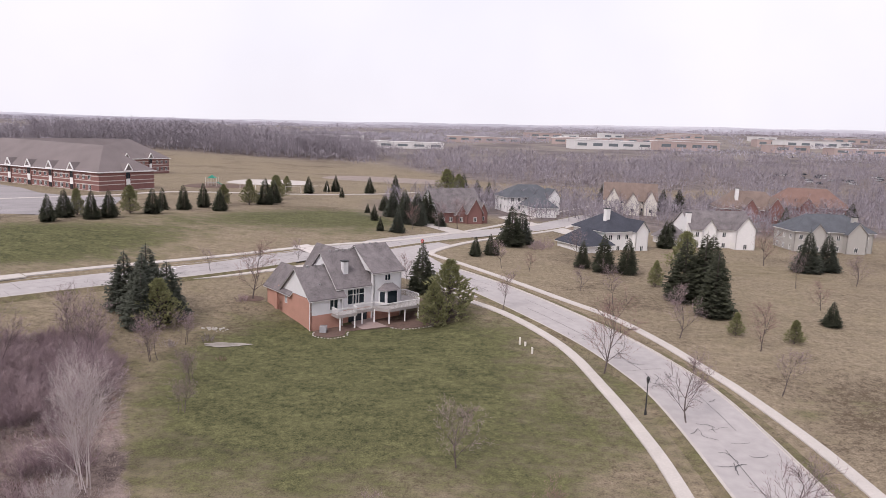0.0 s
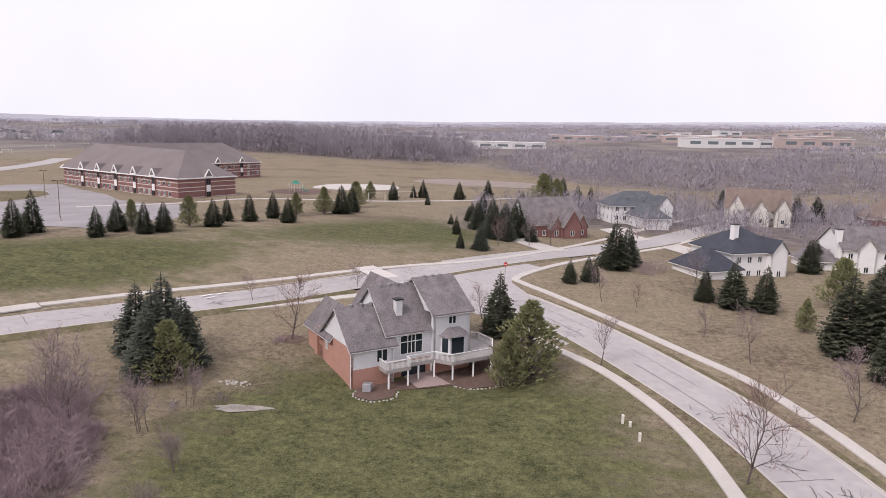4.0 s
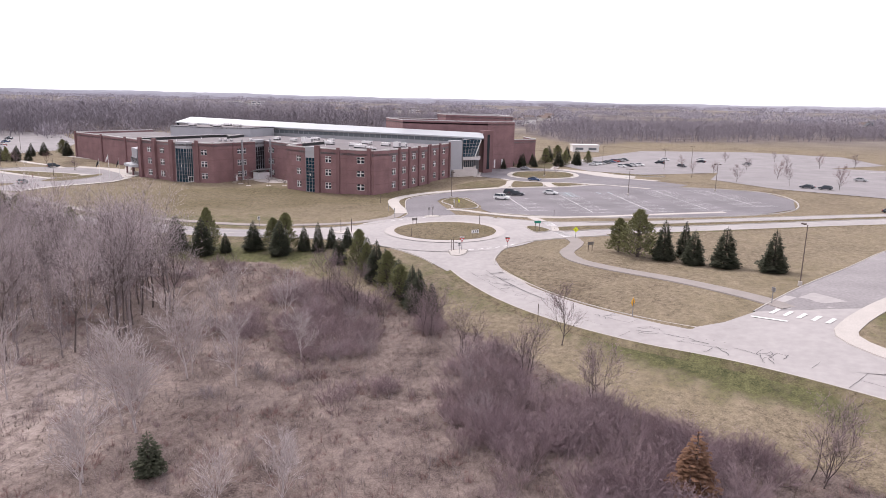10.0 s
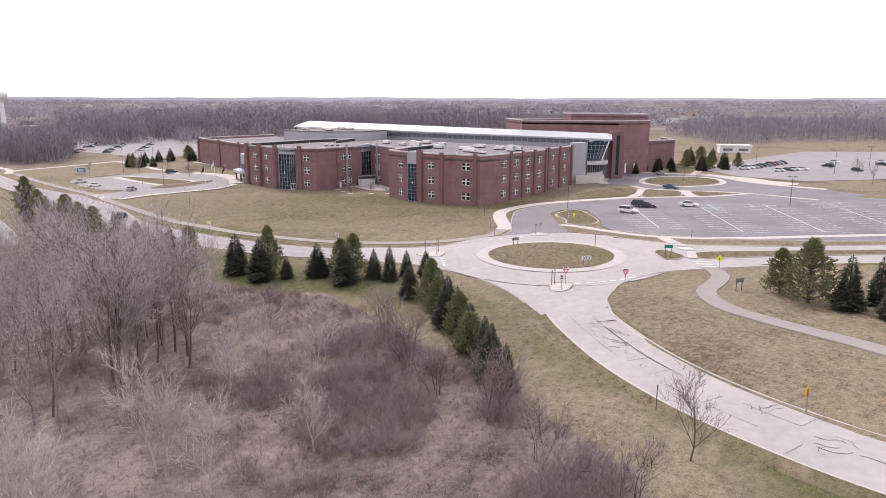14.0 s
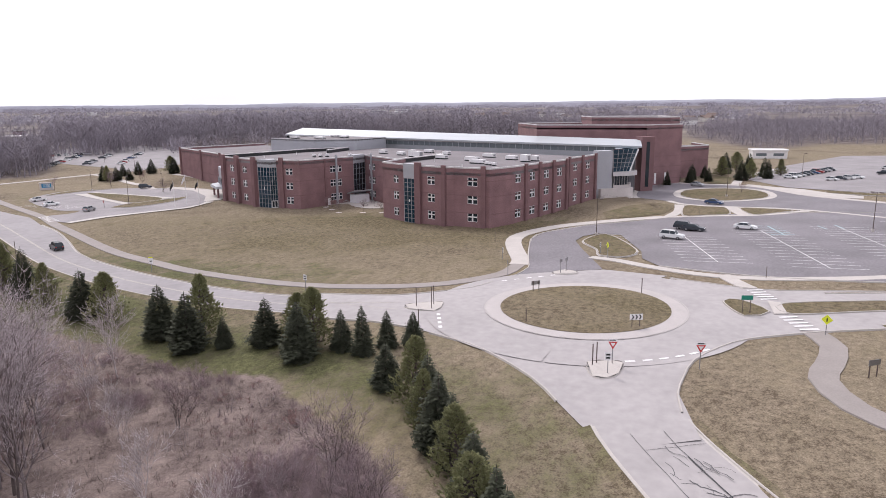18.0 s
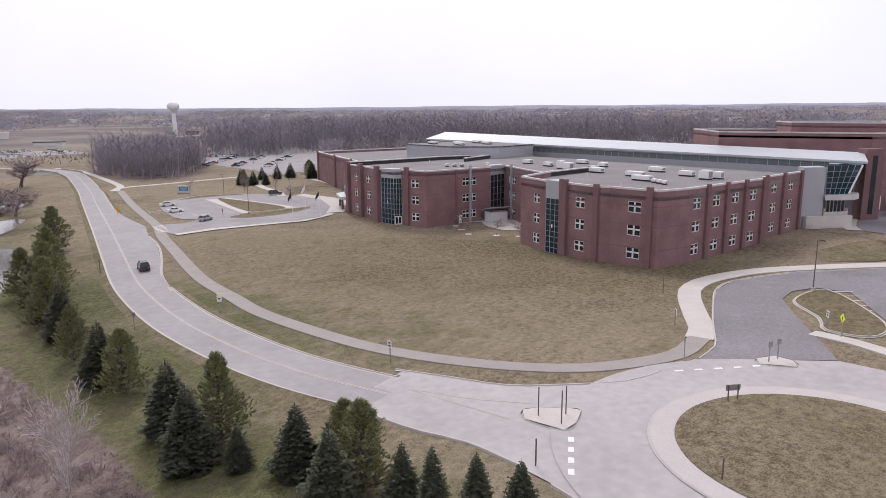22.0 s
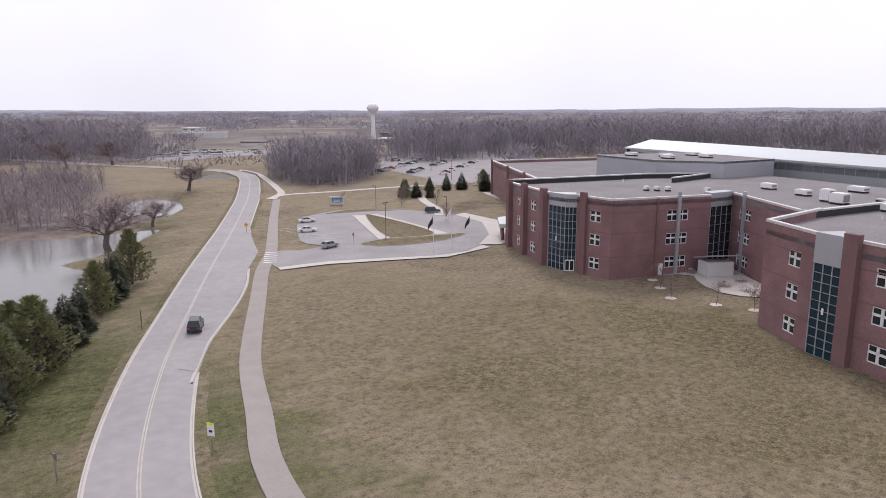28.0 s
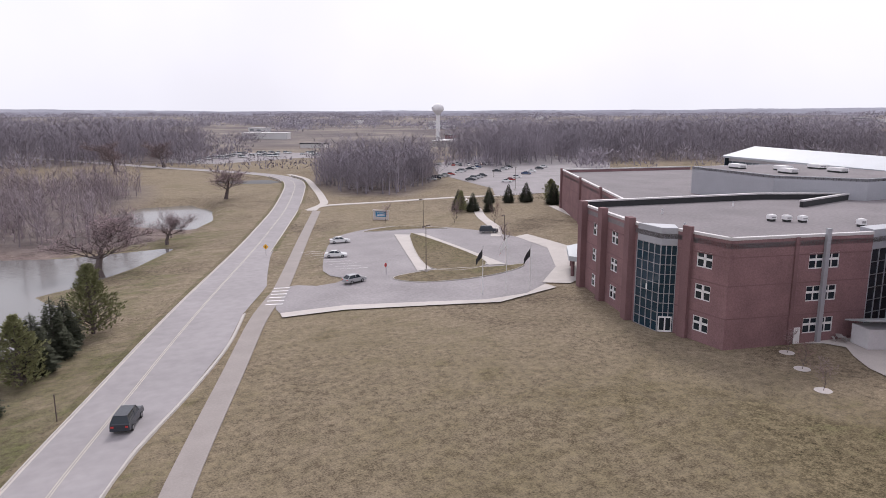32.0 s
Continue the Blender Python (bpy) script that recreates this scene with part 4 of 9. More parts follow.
apron_patch("car_park", FAR_LOT, M_LOT_OLD, "large weathered asphalt car park", 0.12, 14.0)
apron_patch("car_park", [(-292, 104), (-345, 118), (-385, 150), (-368, 194), (-330, 216), (-290, 243), (-262, 248), (-244, 222), (-232, 184), (-240, 150), (-262, 120)], M_LOT_OLD, "weathered asphalt car park with planted strips", 0.12, 14.0)
apron_patch("car_park", [(-326, -250), (-340, -316), (-372, -378), (-430, -420), (-480, -400), (-470, -330), (-400, -260), (-340, -225), (-312, -228)], M_LOT_OLD, "weathered asphalt car park by the woods", 0.12, 14.0)
LOOP = [(-197, -122.4), (-207, -120.7), (-228, -112), (-237, -112.5), (-254, -124), (-265, -140), (-267.5, -157), (-263, -177), (-251, -191), (-236, -188), (-226.5, -176.5), (-213.5, -147), (-214.5, -138), (-208, -136), (-203, -139)]
apron_patch("school_drive", [(p.x, p.y) for p in loop_of(LOOP, 3.0)], M_LOT_OLD, "pale asphalt visitor loop with parking bays", 0.105)
turf_island("turf_island", [(-247, -174), (-249.5, -172), (-244.5, -136), (-232, -137.5)], M_TURF, "triangular grass island in the visitor loop", 0.22)
apron_patch("pavement", [(-244.8, -178), (-248, -175), (-231.5, -136.2), (-228.6, -136.5)], M_WALK, "pale concrete walk in the visitor loop", 0.2)
apron_patch("pavement", [(-248.5, -176), (-251.5, -175), (-246.5, -132), (-243.3, -133.5)], M_WALK, "pale concrete walk in the visitor loop", 0.2)
turf_island("turf_island", [(-222, -134), (-224.6, -127.9), (-235, -125.6), (-245, -127.3), (-250, -130.6), (-244, -131.5), (-232, -135.5)], M_TURF, "curved grass island in the visitor loop", 0.22)
turf_island("turf_island", [(-240, -187), (-252, -189.5), (-261, -178), (-252, -183)], M_TURF, "curved grass strip in the visitor loop", 0.22)
apron_patch("pavement", [(-264.5, -141), (-253.5, -125.2), (-243, -116.5), (-247, -113.5), (-262, -120), (-270, -140), (-272, -158), (-267.6, -157)], M_WALK, "broad pale concrete forecourt", 0.16)
apron_patch("pavement", [(-197, -122.4), (-207, -121), (-228, -112.2), (-236, -112), (-243, -115.5), (-243, -112.5), (-229, -109.8), (-206, -118.6), (-196.5, -120)], M_WALK, "pale concrete walk at the lawn's edge", 0.18)
apron_patch("patio", [(-250.4, -73.6), (-260.2, -70.6), (-266.5, -69.4), (-253, -51.4), (-250.2, -53.2), (-248.2, -56), (-247.7, -59.2), (-249.4, -63.6), (-252, -66.8), (-254.6, -69.2), (-253.6, -71.6)], M_WALK, "pale concrete courtyard patio", 0.14)
turf_island("turf_island", [(-140.5, 115.6), (-149.5, 125.5), (-143, 130.5), (-131, 124.5), (-132.5, 117.4)], M_TURF, "grass island in the lower school drive", 0.2)
turf_island("turf_island", [(-171.8, 49.2), (-166.8, 49.8), (-169.2, 56), (-171.6, 61.4), (-178.5, 79), (-189.4, 107), (-203, 139), (-205.6, 138), (-192.6, 106), (-182.5, 78), (-177.2, 62.4)], M_TURF, "narrow grassed median", 0.16)
apron_patch("pavement", [(-172.6, 47.4), (-172.0, 49.0), (-166.8, 49.6), (-166.2, 48.0)], M_WALK, "pale concrete walk crossing", 0.2)
turf_island("turf_island", [(-170.6, 41.6), (-172.2, 43.9), (-167.2, 47.6), (-164.2, 44.4)], M_TURF, "small three-sided grass island beside the roundabout")
turf_island("turf_island", [(-203, 18), (-197.6, 19.5), (-197.2, 24.5), (-204, 25.5), (-218, 18.8), (-219.5, 15.5), (-211, 13.6)], M_TURF, "mulched grass island in the car park", 0.19)


def median(poly, label):
    m = single("median_island", drape(poly, 0.24, 3.0), M_WALK, label, "traffic island", kind="structure")
    c = Vector((sum(p[0] for p in poly) / len(poly), sum(p[1] for p in poly) / len(poly)))
    line = loop_of(poly, 1.0)
    line.append(line[0])
    s = Shape()
    zs = heights([p.x for p in line], [p.y for p in line])
    s.add([(p.x, p.y, float(z) + 0.24) for p, z in zip(line, zs)] + [(p.x + (p.x - c.x) * 0.05, p.y + (p.y - c.y) * 0.05, float(z) + 0.02) for p, z in zip(line, zs)],
          [(i, i + 1, len(line) + i + 1, len(line) + i) for i in range(len(line) - 1)])
    part("kerb", s, M_KERB, m, base=(0, 0, 0))


median([(-141.6, 28.6), (-138.0, 29.9), (-138.1, 31.4), (-139.6, 32.3), (-142.6, 32.3), (-142.9, 31.0)], "small concrete splitter island")
median([(-155.4, -0.3), (-153.7, 0.9), (-153.5, 5.0), (-155.5, 5.2), (-158.2, 4.4), (-158.1, 3.2), (-156.6, 0.7)], "long concrete splitter island")
median([(-182.0, 14.6), (-180.4, 15.3), (-181.4, 18.8), (-183.3, 18.2), (-184.0, 16.1)], "small concrete splitter island")


# ---- painted marks and sealed cracks ----
def strip(shape, pts, width, dz):
    line = [Vector(p) for p in pts]
    ribbon(shape, line, -width / 2, width / 2, dz)
    return shape


def painted(name, segs, width, mat, label, dz=0.13):
    holder = thing(name, label, "road marking", (segs[0][0][0], segs[0][0][1], land(*segs[0][0])), kind="structure")
    for seg in segs:
        part("line", strip(Shape(), seg, width, dz), mat, holder)
    return holder


line_c = [p for p in ROAD_C if p.y < -13]
for run in ([(-148.7, -17.5), (-147.3, -10.8), (-147, -5.6), (-147.3, -1), (-146.2, 5)],):
    part("kerb", kerb(Shape(), smooth_line(run), 0, 1), M_KERB, road_c)
part("kerb", kerb(Shape(), smooth_line([(-157.8, -18), (-159, -11.5), (-160.2, -4.9), (-163.8, 0.5), (-168, 5.1), (-172.6, 7)]), 0, -1), M_KERB, road_c)
painted("edge_line", [smooth_line([(-154.2, -13.2), (-155.4, -6), (-157.4, -0.5)], 0.8), smooth_line([(-154.2, -13.2), (-153.6, -6), (-153.2, -0.5)], 0.8)], 0.12, M_YELLOW, "faded lines parting round the splitter island", 0.112)
for off in (-0.12, 0.12):
    painted("centre_line", [[p + q * off for p, q in zip(line_c, normals(line_c))]], 0.13, M_YELLOW, "faded double yellow centre line", 0.114)
painted("crosswalk", [[(-103.5 + 1.35 * k * 0.78, 78.4 + 1.35 * k * 1.0), (-105.2 + 1.35 * k * 0.78, 79.8 + 1.35 * k * 1.0)] for k in range(6)], 0.55, M_PAINT, "white bar crosswalk over a drive mouth", 0.14)
painted("stop_line", [[(-102.6, 75.8), (-100.2, 79.6)]], 0.5, M_PAINT, "white stop line", 0.14)
painted("yield_line", [[RING + Vector((20.6 * math.cos(radians(a)), 20.6 * math.sin(radians(a)))), RING + Vector((20.6 * math.cos(radians(a + 3.2)), 20.6 * math.sin(radians(a + 3.2))))] for a in (24, 29.5, 35, 40.5, 46, 51)], 0.4, M_PAINT, "dashed white yield line", 0.15)
painted("yield_line", [[(-152.7 + 1.65 * k, 6.0 + 0.8 * k), (-151.9 + 1.65 * k, 6.4 + 0.8 * k)] for k in range(4)], 0.5, M_PAINT, "dashed white yield line", 0.15)
painted("yield_line", [[(-173.6 - 1.45 * k, 8.2 + 1.65 * k), (-174.2 - 1.45 * k, 8.9 + 1.65 * k)] for k in range(5)], 0.4, M_PAINT, "dashed white yield line", 0.15)
painted("crosswalk", [[(x + 0.45, y - 1.1), (x - 0.45, y + 1.1)] for x, y in [(-165.4 + 1.15 * k, 49.6 + 0.5 * k) for k in range(5)] + [(-178.2 + 1.15 * k, 45.9 + 0.42 * k) for k in range(5)]], 0.5, M_PAINT, "white bar crosswalk at the roundabout", 0.15)
painted("crosswalk", [[(-196.6 - 0.9 * k, -128.6 - 2.0 * k), (-199.0 - 0.9 * k, -127.4 - 2.0 * k)] for k in range(6)], 0.5, M_PAINT, "white bar crosswalk over the visitor drive", 0.15)
painted("road_arrows", [[(-51.3, 122.6), (-50.2, 124.4)], [(-50.4, 121.9), (-49.4, 123.4)], [(-49.6, 124.6), (-48.6, 126.0)]], 0.38, M_PAINT, "worn white paint strokes in the street", 0.14)

# parking bays
bays, spines = [], []
for row in range(6):
    near_end = Vector((-191.2 - 4.8 * row, 41.9 + 15.6 * row))
    along = (Vector((-220.5 - 10.0 * row, 32.9 + 14.9 * row)) - near_end)
    length = along.length
    along.normalize()
    spine = []
    for k in range(int(length / 2.75) + 1):
        p = near_end + along * 2.75 * k
        if edge_distance(np.array([p.x]), np.array([p.y]), MAIN_LOT)[0] > 7:
            bays.append([(p.x + 0.35, p.y - 5.6), (p.x, p.y), (p.x - 0.35, p.y + 5.6)])
            spine.append((p.x, p.y))
    if len(spine) > 2:
        spines.append(spine)
bays += [[(-197.3 - 2.62 * k, 22.7 - 0.86 * k), (-199.9 - 2.62 * k, 27.0 - 0.86 * k)] for k in range(9)]
painted("parking_lines", bays, 0.13, M_PAINT, "white parking bay lines")
painted("parking_lines", spines, 0.16, M_PAINT, "long white lines between facing parking bays")
painted("parking_lines", [[(-226 - 2.6 * k, 49.6 - 0.7 * k), (-226.6 - 2.6 * k, 54.2 - 0.7 * k)] for k in range(5)] + [[(-226.2, 52.2), (-236.6, 49.4)], [(-236.4, 64.2), (-240.6, 62.9)], [(-235.0, 60.8), (-239, 59.4)]], 0.35, M_BAY_BLUE, "faded blue accessible bay markings")
painted("parking_lines", [[(-217, -147 - 2.85 * k + 0), (-222 - 0.1 * k, -145 - 2.85 * k)] for k in range(9)] + [[(-233.5 - 1.1 * k, -140 - 2.7 * k), (-238 - 1.1 * k, -138 - 2.7 * k)] for k in range(13)], 0.13, M_PAINT, "white visitor parking lines")
painted("parking_lines", [[(-347 - 2.6 * k * 0.93, 176 + 2.6 * k * 1.2), (-351 - 2.6 * k * 0.93, 179.5 + 2.6 * k * 1.2)] for k in range(18)], 0.2, M_PAINT, "white parking bay lines")

rng = random.Random(11)


def crack_run(line, half, shape, share=0.5):
    """Sealed joints along the lanes, some joints across, and wandering forked cracks."""
    nn = normals(line)

    def lay(pts, mids, width):
        z = [share * (land(m.x, m.y) - land(p.x, p.y)) for p, m in zip(pts, mids)]
        ribbon(shape, pts, -width / 2, width / 2, 0.128, lift=np.array(z))

    for off in (-1.45, 1.45):
        i = 1
        while i < len(line) - 3:
            k = min(i + rng.randint(2, 9), len(line) - 2)
            lay([line[a] + nn[a] * (off + rng.uniform(-.05, .05)) for a in range(i, k + 1)], line[i:k + 1], rng.uniform(0.035, 0.07))
            i = k + rng.randint(1, 6)
    for i in range(2, len(line) - 2):
        if rng.random() < 0.3:
            a, b = rng.choice(((-half, half), (-half, -1.4), (-1.4, 1.4), (1.4, half), (-1.4, half)))
            lay([line[i] + nn[i] * (a + (b - a) * k / 7) + Vector((rng.uniform(-.06, .06), rng.uniform(-.06, .06))) for k in range(8)], [line[i]] * 8, rng.uniform(0.03, 0.055))
    for _ in range(len(line) // 4):
        i = rng.randrange(2, len(line) - 3)
        seed_p = line[i] + nn[i] * rng.choice((-1.45, 1.45, rng.uniform(-half, half) * 0.8))
        for _ in range(rng.randint(2, 6)):
            p = seed_p + Vector((rng.gauss(0, 0.9), rng.gauss(0, 0.9)))
            d = Vector((rng.uniform(-1, 1), rng.uniform(-1, 1))).normalized()
            pts = [p]
            for _ in range(rng.randint(4, 9)):
                d = (d + Vector((rng.uniform(-1, 1), rng.uniform(-1, 1))) * 0.6).normalized()
                q = pts[-1] + d * rng.uniform(0.22, 0.5)
                if abs((q - line[i]).dot(nn[i])) > half * 0.95:
                    break
                pts.append(q)
            if len(pts) > 3:
                lay(pts, [p - nn[i] * (p - line[i]).dot(nn[i]) for p in pts], rng.uniform(0.03, 0.085))
    return shape


part("tar_cracks", crack_run([p for p in ROAD_A if -132 < p.x < 0], 4.0, Shape()), M_TAR, road_a, "dark sealed cracks and joints")["kind"] = "stuff"
part("tar_cracks", crack_run([p for p in ROAD_B if p.y > -20], 4.0, Shape()), M_TAR, road_b, "dark sealed cracks and joints")["kind"] = "stuff"
worn = Shape()
entry = [p for p in ROAD_A if -136 < p.x < -108]
for _ in range(2):
    crack_run(entry, 4.4, worn, 0.0)
part("tar_cracks", worn, M_TAR, road_a, "dense dark cracking by the roundabout")["kind"] = "stuff"


# ---- windows and walls ----
def school_window(parent, a, b, s, z, w=2.5, hh=2.1):
    win = part("window", Shape().panel(a, b, s - w / 2, s + w / 2, z, z + hh, -0.25, -0.18), M_GLASS, parent, "dark glass")
    fr = Shape()
    for s0, s1, z0, z1 in ((-w / 2, w / 2, z, z + 0.12), (-w / 2, w / 2, z + hh - 0.12, z + hh), (-w / 2, -w / 2 + 0.1, z, z + hh), (w / 2 - 0.1, w / 2, z, z + hh),
                           (-0.17, 0.17, z, z + hh), (-w / 2, w / 2, z + hh * 0.5, z + hh * 0.64)):
        fr.panel(a, b, s + s0, s + s1, z0, z1, -0.17, -0.06)
    if w > 4:
        for q in (-w / 4, w / 4):
            fr.panel(a, b, s + q - 0.07, s + q + 0.07, z, z + hh, -0.17, -0.07)
    part("window_frame", fr, M_WHITE, win, "white cross-shaped frame")
    return win


def wall_with_openings(a, b, z0, z1, cols, rows, w, hh, thick=0.4):
    """A wall from a to b with openings of w by hh centred on cols (metres along) with sills at rows."""
    s = Shape()
    length = math.hypot(b[0] - a[0], b[1] - a[1])
    if not cols:
        return s.panel(a, b, 0, length, z0, z1, -thick, 0)
    xs = [0.0] + [q for c in sorted(cols) for q in (c - w / 2, c + w / 2)] + [length]
    zs = [z0] + [q for r in sorted(rows) for q in (r, r + hh)] + [z1]
    ux, uy = (b[0] - a[0]) / length, (b[1] - a[1]) / length
    nx, nz = len(xs), len(zs)

    def at(i, j, back):
        return (j * nx + i) * 2 + back

    def solid(i, j):
        return 0 <= i < nx - 1 and 0 <= j < nz - 1 and not (i % 2 and j % 2)

    verts = [(a[0] + ux * x - uy * d, a[1] + uy * x + ux * d, z) for z in zs for x in xs for d in (0.0, thick)]
    faces = []
    for j in range(nz - 1):
        for i in range(nx - 1):
            if not solid(i, j):
                continue
            faces += [(at(i, j, 0), at(i + 1, j, 0), at(i + 1, j + 1, 0), at(i, j + 1, 0)), (at(i, j, 1), at(i, j + 1, 1), at(i + 1, j + 1, 1), at(i + 1, j, 1))]
            for di, dj, p, q in ((-1, 0, (i, j + 1), (i, j)), (1, 0, (i + 1, j), (i + 1, j + 1)), (0, -1, (i, j), (i + 1, j)), (0, 1, (i + 1, j + 1), (i, j + 1))):
                if not solid(i + di, j + dj):
                    faces.append((at(*p, 0), at(*p, 1), at(*q, 1), at(*q, 0)))
    return s.add(verts, faces)


def brick_wall(parent, a, b, z0, z1, cols=(), rows=(), w=2.5, hh=2.1, mat=None, reveal=True, coping=True, window=school_window):
    wall = part("wall", wall_with_openings(a, b, z0, z1, list(cols), list(rows), w, hh), mat or M_BRICK, parent)
    length = math.hypot(b[0] - a[0], b[1] - a[1])
    for c in cols:
        for r in rows:
            window(wall, a, b, c, r, w, hh)
    if reveal:
        for z in (4.6, 8.9, 12.6):
            if z < z1 - 1:
                part("reveal", Shape().panel(a, b, 0, length, z, z + 0.16, 0, 0.035), M_BRICK_DARK, wall, "darker brick string course")
    if coping:
        part("coping", Shape().panel(a, b, -0.05, length + 0.05, z1, z1 + 0.35, -0.55, 0.08), M_COPING, wall, "pale metal coping")
    return wall


def pier(parent, a, b, s, z0, z1, w=1.1, d=0.55):
    return part("pier", Shape().panel(a, b, s - w / 2, s + w / 2, z0, z1, 0, d), M_BRICK_DARK, parent, "projecting dark brick pier")


def curtain(parent, a, b, z0, z1, nx, nz, mat=None, d=0.0, bars=None):
    """A glazed wall with mullions and transoms."""
    length = math.hypot(b[0] - a[0], b[1] - a[1])
    g = part("glazing", Shape().panel(a, b, 0, length, z0, z1, d - 0.2, d - 0.05), mat or M_TEAL, parent, "blue-green curtain glass")
    for i in range(nx + 1):
        s = length * i / nx
        part("mullion", Shape().panel(a, b, s - 0.05, s + 0.05, z0, z1, d - 0.05, d + 0.06), bars or M_PANEL, g)
    for i in range(nz + 1):
        z = z0 + (z1 - z0) * i / nz
        part("transom", Shape().panel(a, b, 0, length, z - 0.045, z + 0.045, d - 0.05, d + 0.05), bars or M_STEEL, g)
    return g


# ---- the high school ----
school = thing("school", "three-storey red-brown brick high school with glazed stair bays and flat roofs", "school", (-262, -50, 0.7))
ROWS3 = [2.0, 6.35, 10.7]
L1, L2, LB1, L3, LC = (-248.4, -112.6), (-239.9, -91.8), (-239.2, -86.9), (-240.8, -85.5), (-240.5, -77.1)
Q1, Q2, Q3, Q4 = (-260.5, -70.4), (-267.0, -69.9), (-252.5, -50.2), (-252.5, -47.4)
R0, RA, RB, RC, RD, RE, RF = (-235.3, -46.4), (-229.4, -36.7), (-228.3, -33.0), (-224.9, -23.0), (-225.7, -21.4), (-223.9, -11.6), (-230.8, -8.3)
RG, RH, RI = (-258.6, -0.6), (-261.8, -1.6), (-281.3, 2.9)

# south wing
brick_wall(school, L1, L2, -1, 14.9, [6.6, 14.4], ROWS3)
for s in (1.6, 10.5, 20.8):
    pier(school, L1, L2, s, -1, 15.9, 1.7, 1.0)
bay = part("stair_bay", Shape().prism([L2, LB1, L3, (-243, -88)], 12.9, 15.3), M_PANEL, school, "grey metal cap over the glazed stair bay")
curtain(bay, L2, LB1, 0.7, 12.9, 4, 9)
curtain(bay, LB1, L3, 0.7, 12.9, 3, 9)
part("door", Shape().panel(LB1, L3, 0.15, 1.95, 0.7, 2.9, 0.02, 0.12), M_WHITE, bay, "white-framed glass exit doors")
part("door_glass", Shape().panel(LB1, L3, 0.3, 0.95, 0.95, 2.7, 0.1, 0.14), M_GLASS, bay)
part("door_glass", Shape().panel(LB1, L3, 1.15, 1.8, 0.95, 2.7, 0.1, 0.14), M_GLASS, bay)
part("bay_number", Shape().panel(L2, LB1, 2.3, 2.6, 6.2, 7.0, 0.02, 0.07), M_WHITE, bay, "white bar mark")
brick_wall(school, L3, LC, -1, 14.9, [4.6], ROWS3)
pier(school, L3, LC, 1.9, -1, 15.9, 1.4)
brick_wall(school, LC, Q1, -1, 14.9, [13.9], ROWS3, 4.6)
part("pier", Shape().panel(LC, Q1, 9.3, 9.8, -1, 15.0, 0, 0.25), M_BRICK_DARK, school)
part("downpipe_column", Shape().panel(LC, Q1, 13.6, 14.2, 0.7, 16.0, 0.05, 0.5), M_PANEL, school, "pale grey metal column")
part("door", Shape().panel(LC, Q1, 10.3, 11.2, 0.7, 2.9, 0.02, 0.12), M_WHITE, school, "white side door")
nook = part("stair_bay", Shape().prism([Q1, Q2, (-268, -72), (-262, -73)], 12.9, 15.5), M_PANEL, school, "grey metal cap over the courtyard glazing")
curtain(nook, Q1, Q2, 0.7, 12.9, 4, 7, M_GLASS)
brick_wall(school, Q2, Q3, -1, 14.9, [5.6], ROWS3, 4.6)
part("downpipe_column", Shape().panel(Q2, Q3, 5.3, 5.9, 0.7, 16.0, 0.05, 0.5), M_PANEL, school, "pale grey metal column")
brick_wall(school, Q3, Q4, -1, 14.9)
# north wing
brick_wall(school, Q4, R0, -1, 15.5, [6.0], ROWS3)
brick_wall(school, R0, RA, -1, 15.5, [6.9], ROWS3)
bay = part("stair_bay", Shape().prism([RA, (-228.9, -36.9), (-227.6, -32.9), RB, (-232, -35)], 12.3, 16.0), M_PANEL, school, "grey metal cap over the glazed stair bay")
curtain(bay, (-229.0, -36.8), (-227.8, -33.1), 0.9, 12.3, 3, 10)
part("bay_number", Shape().panel((-229.0, -36.8), (-227.8, -33.1), 1.7, 2.0, 6.2, 7.0, 0.02, 0.07), M_WHITE, bay, "white bar mark")
brick_wall(school, RB, RC, -1, 15.5, [5.2], [z + 0.4 for z in ROWS3])
pier(school, RB, RC, 1.0, -1, 16.5, 1.9, 0.8)
pier(school, RB, RC, 9.6, -1, 16.2, 1.2)
brick_wall(school, RC, RD, -1, 15.5)
brick_wall(school, RD, RE, -1, 15.5, [5.2], [z + 0.6 for z in ROWS3], 2.8)
pier(school, RD, RE, 8.4, -1, 16.3, 1.2)
brick_wall(school, RE, RF, -1, 15.5)
brick_wall(school, RF, RG, -1, 15.5, [3.0, 9.8, 16.8, 23.8], [z + 0.9 for z in ROWS3])
for s in (6.3, 13.2, 20.3, 27.6):
    pier(school, RF, RG, s, -1, 16.1, 1.0)
brick_wall(school, RG, RH, -1, 15.5)
brick_wall(school, RH, RI, -1, 15.5, [5.0, 13.5], [z + 1.2 for z in ROWS3])
for s in (0.6, 9.4, 18.6):
    pier(school, RH, RI, s, -1, 16.1, 1.0)
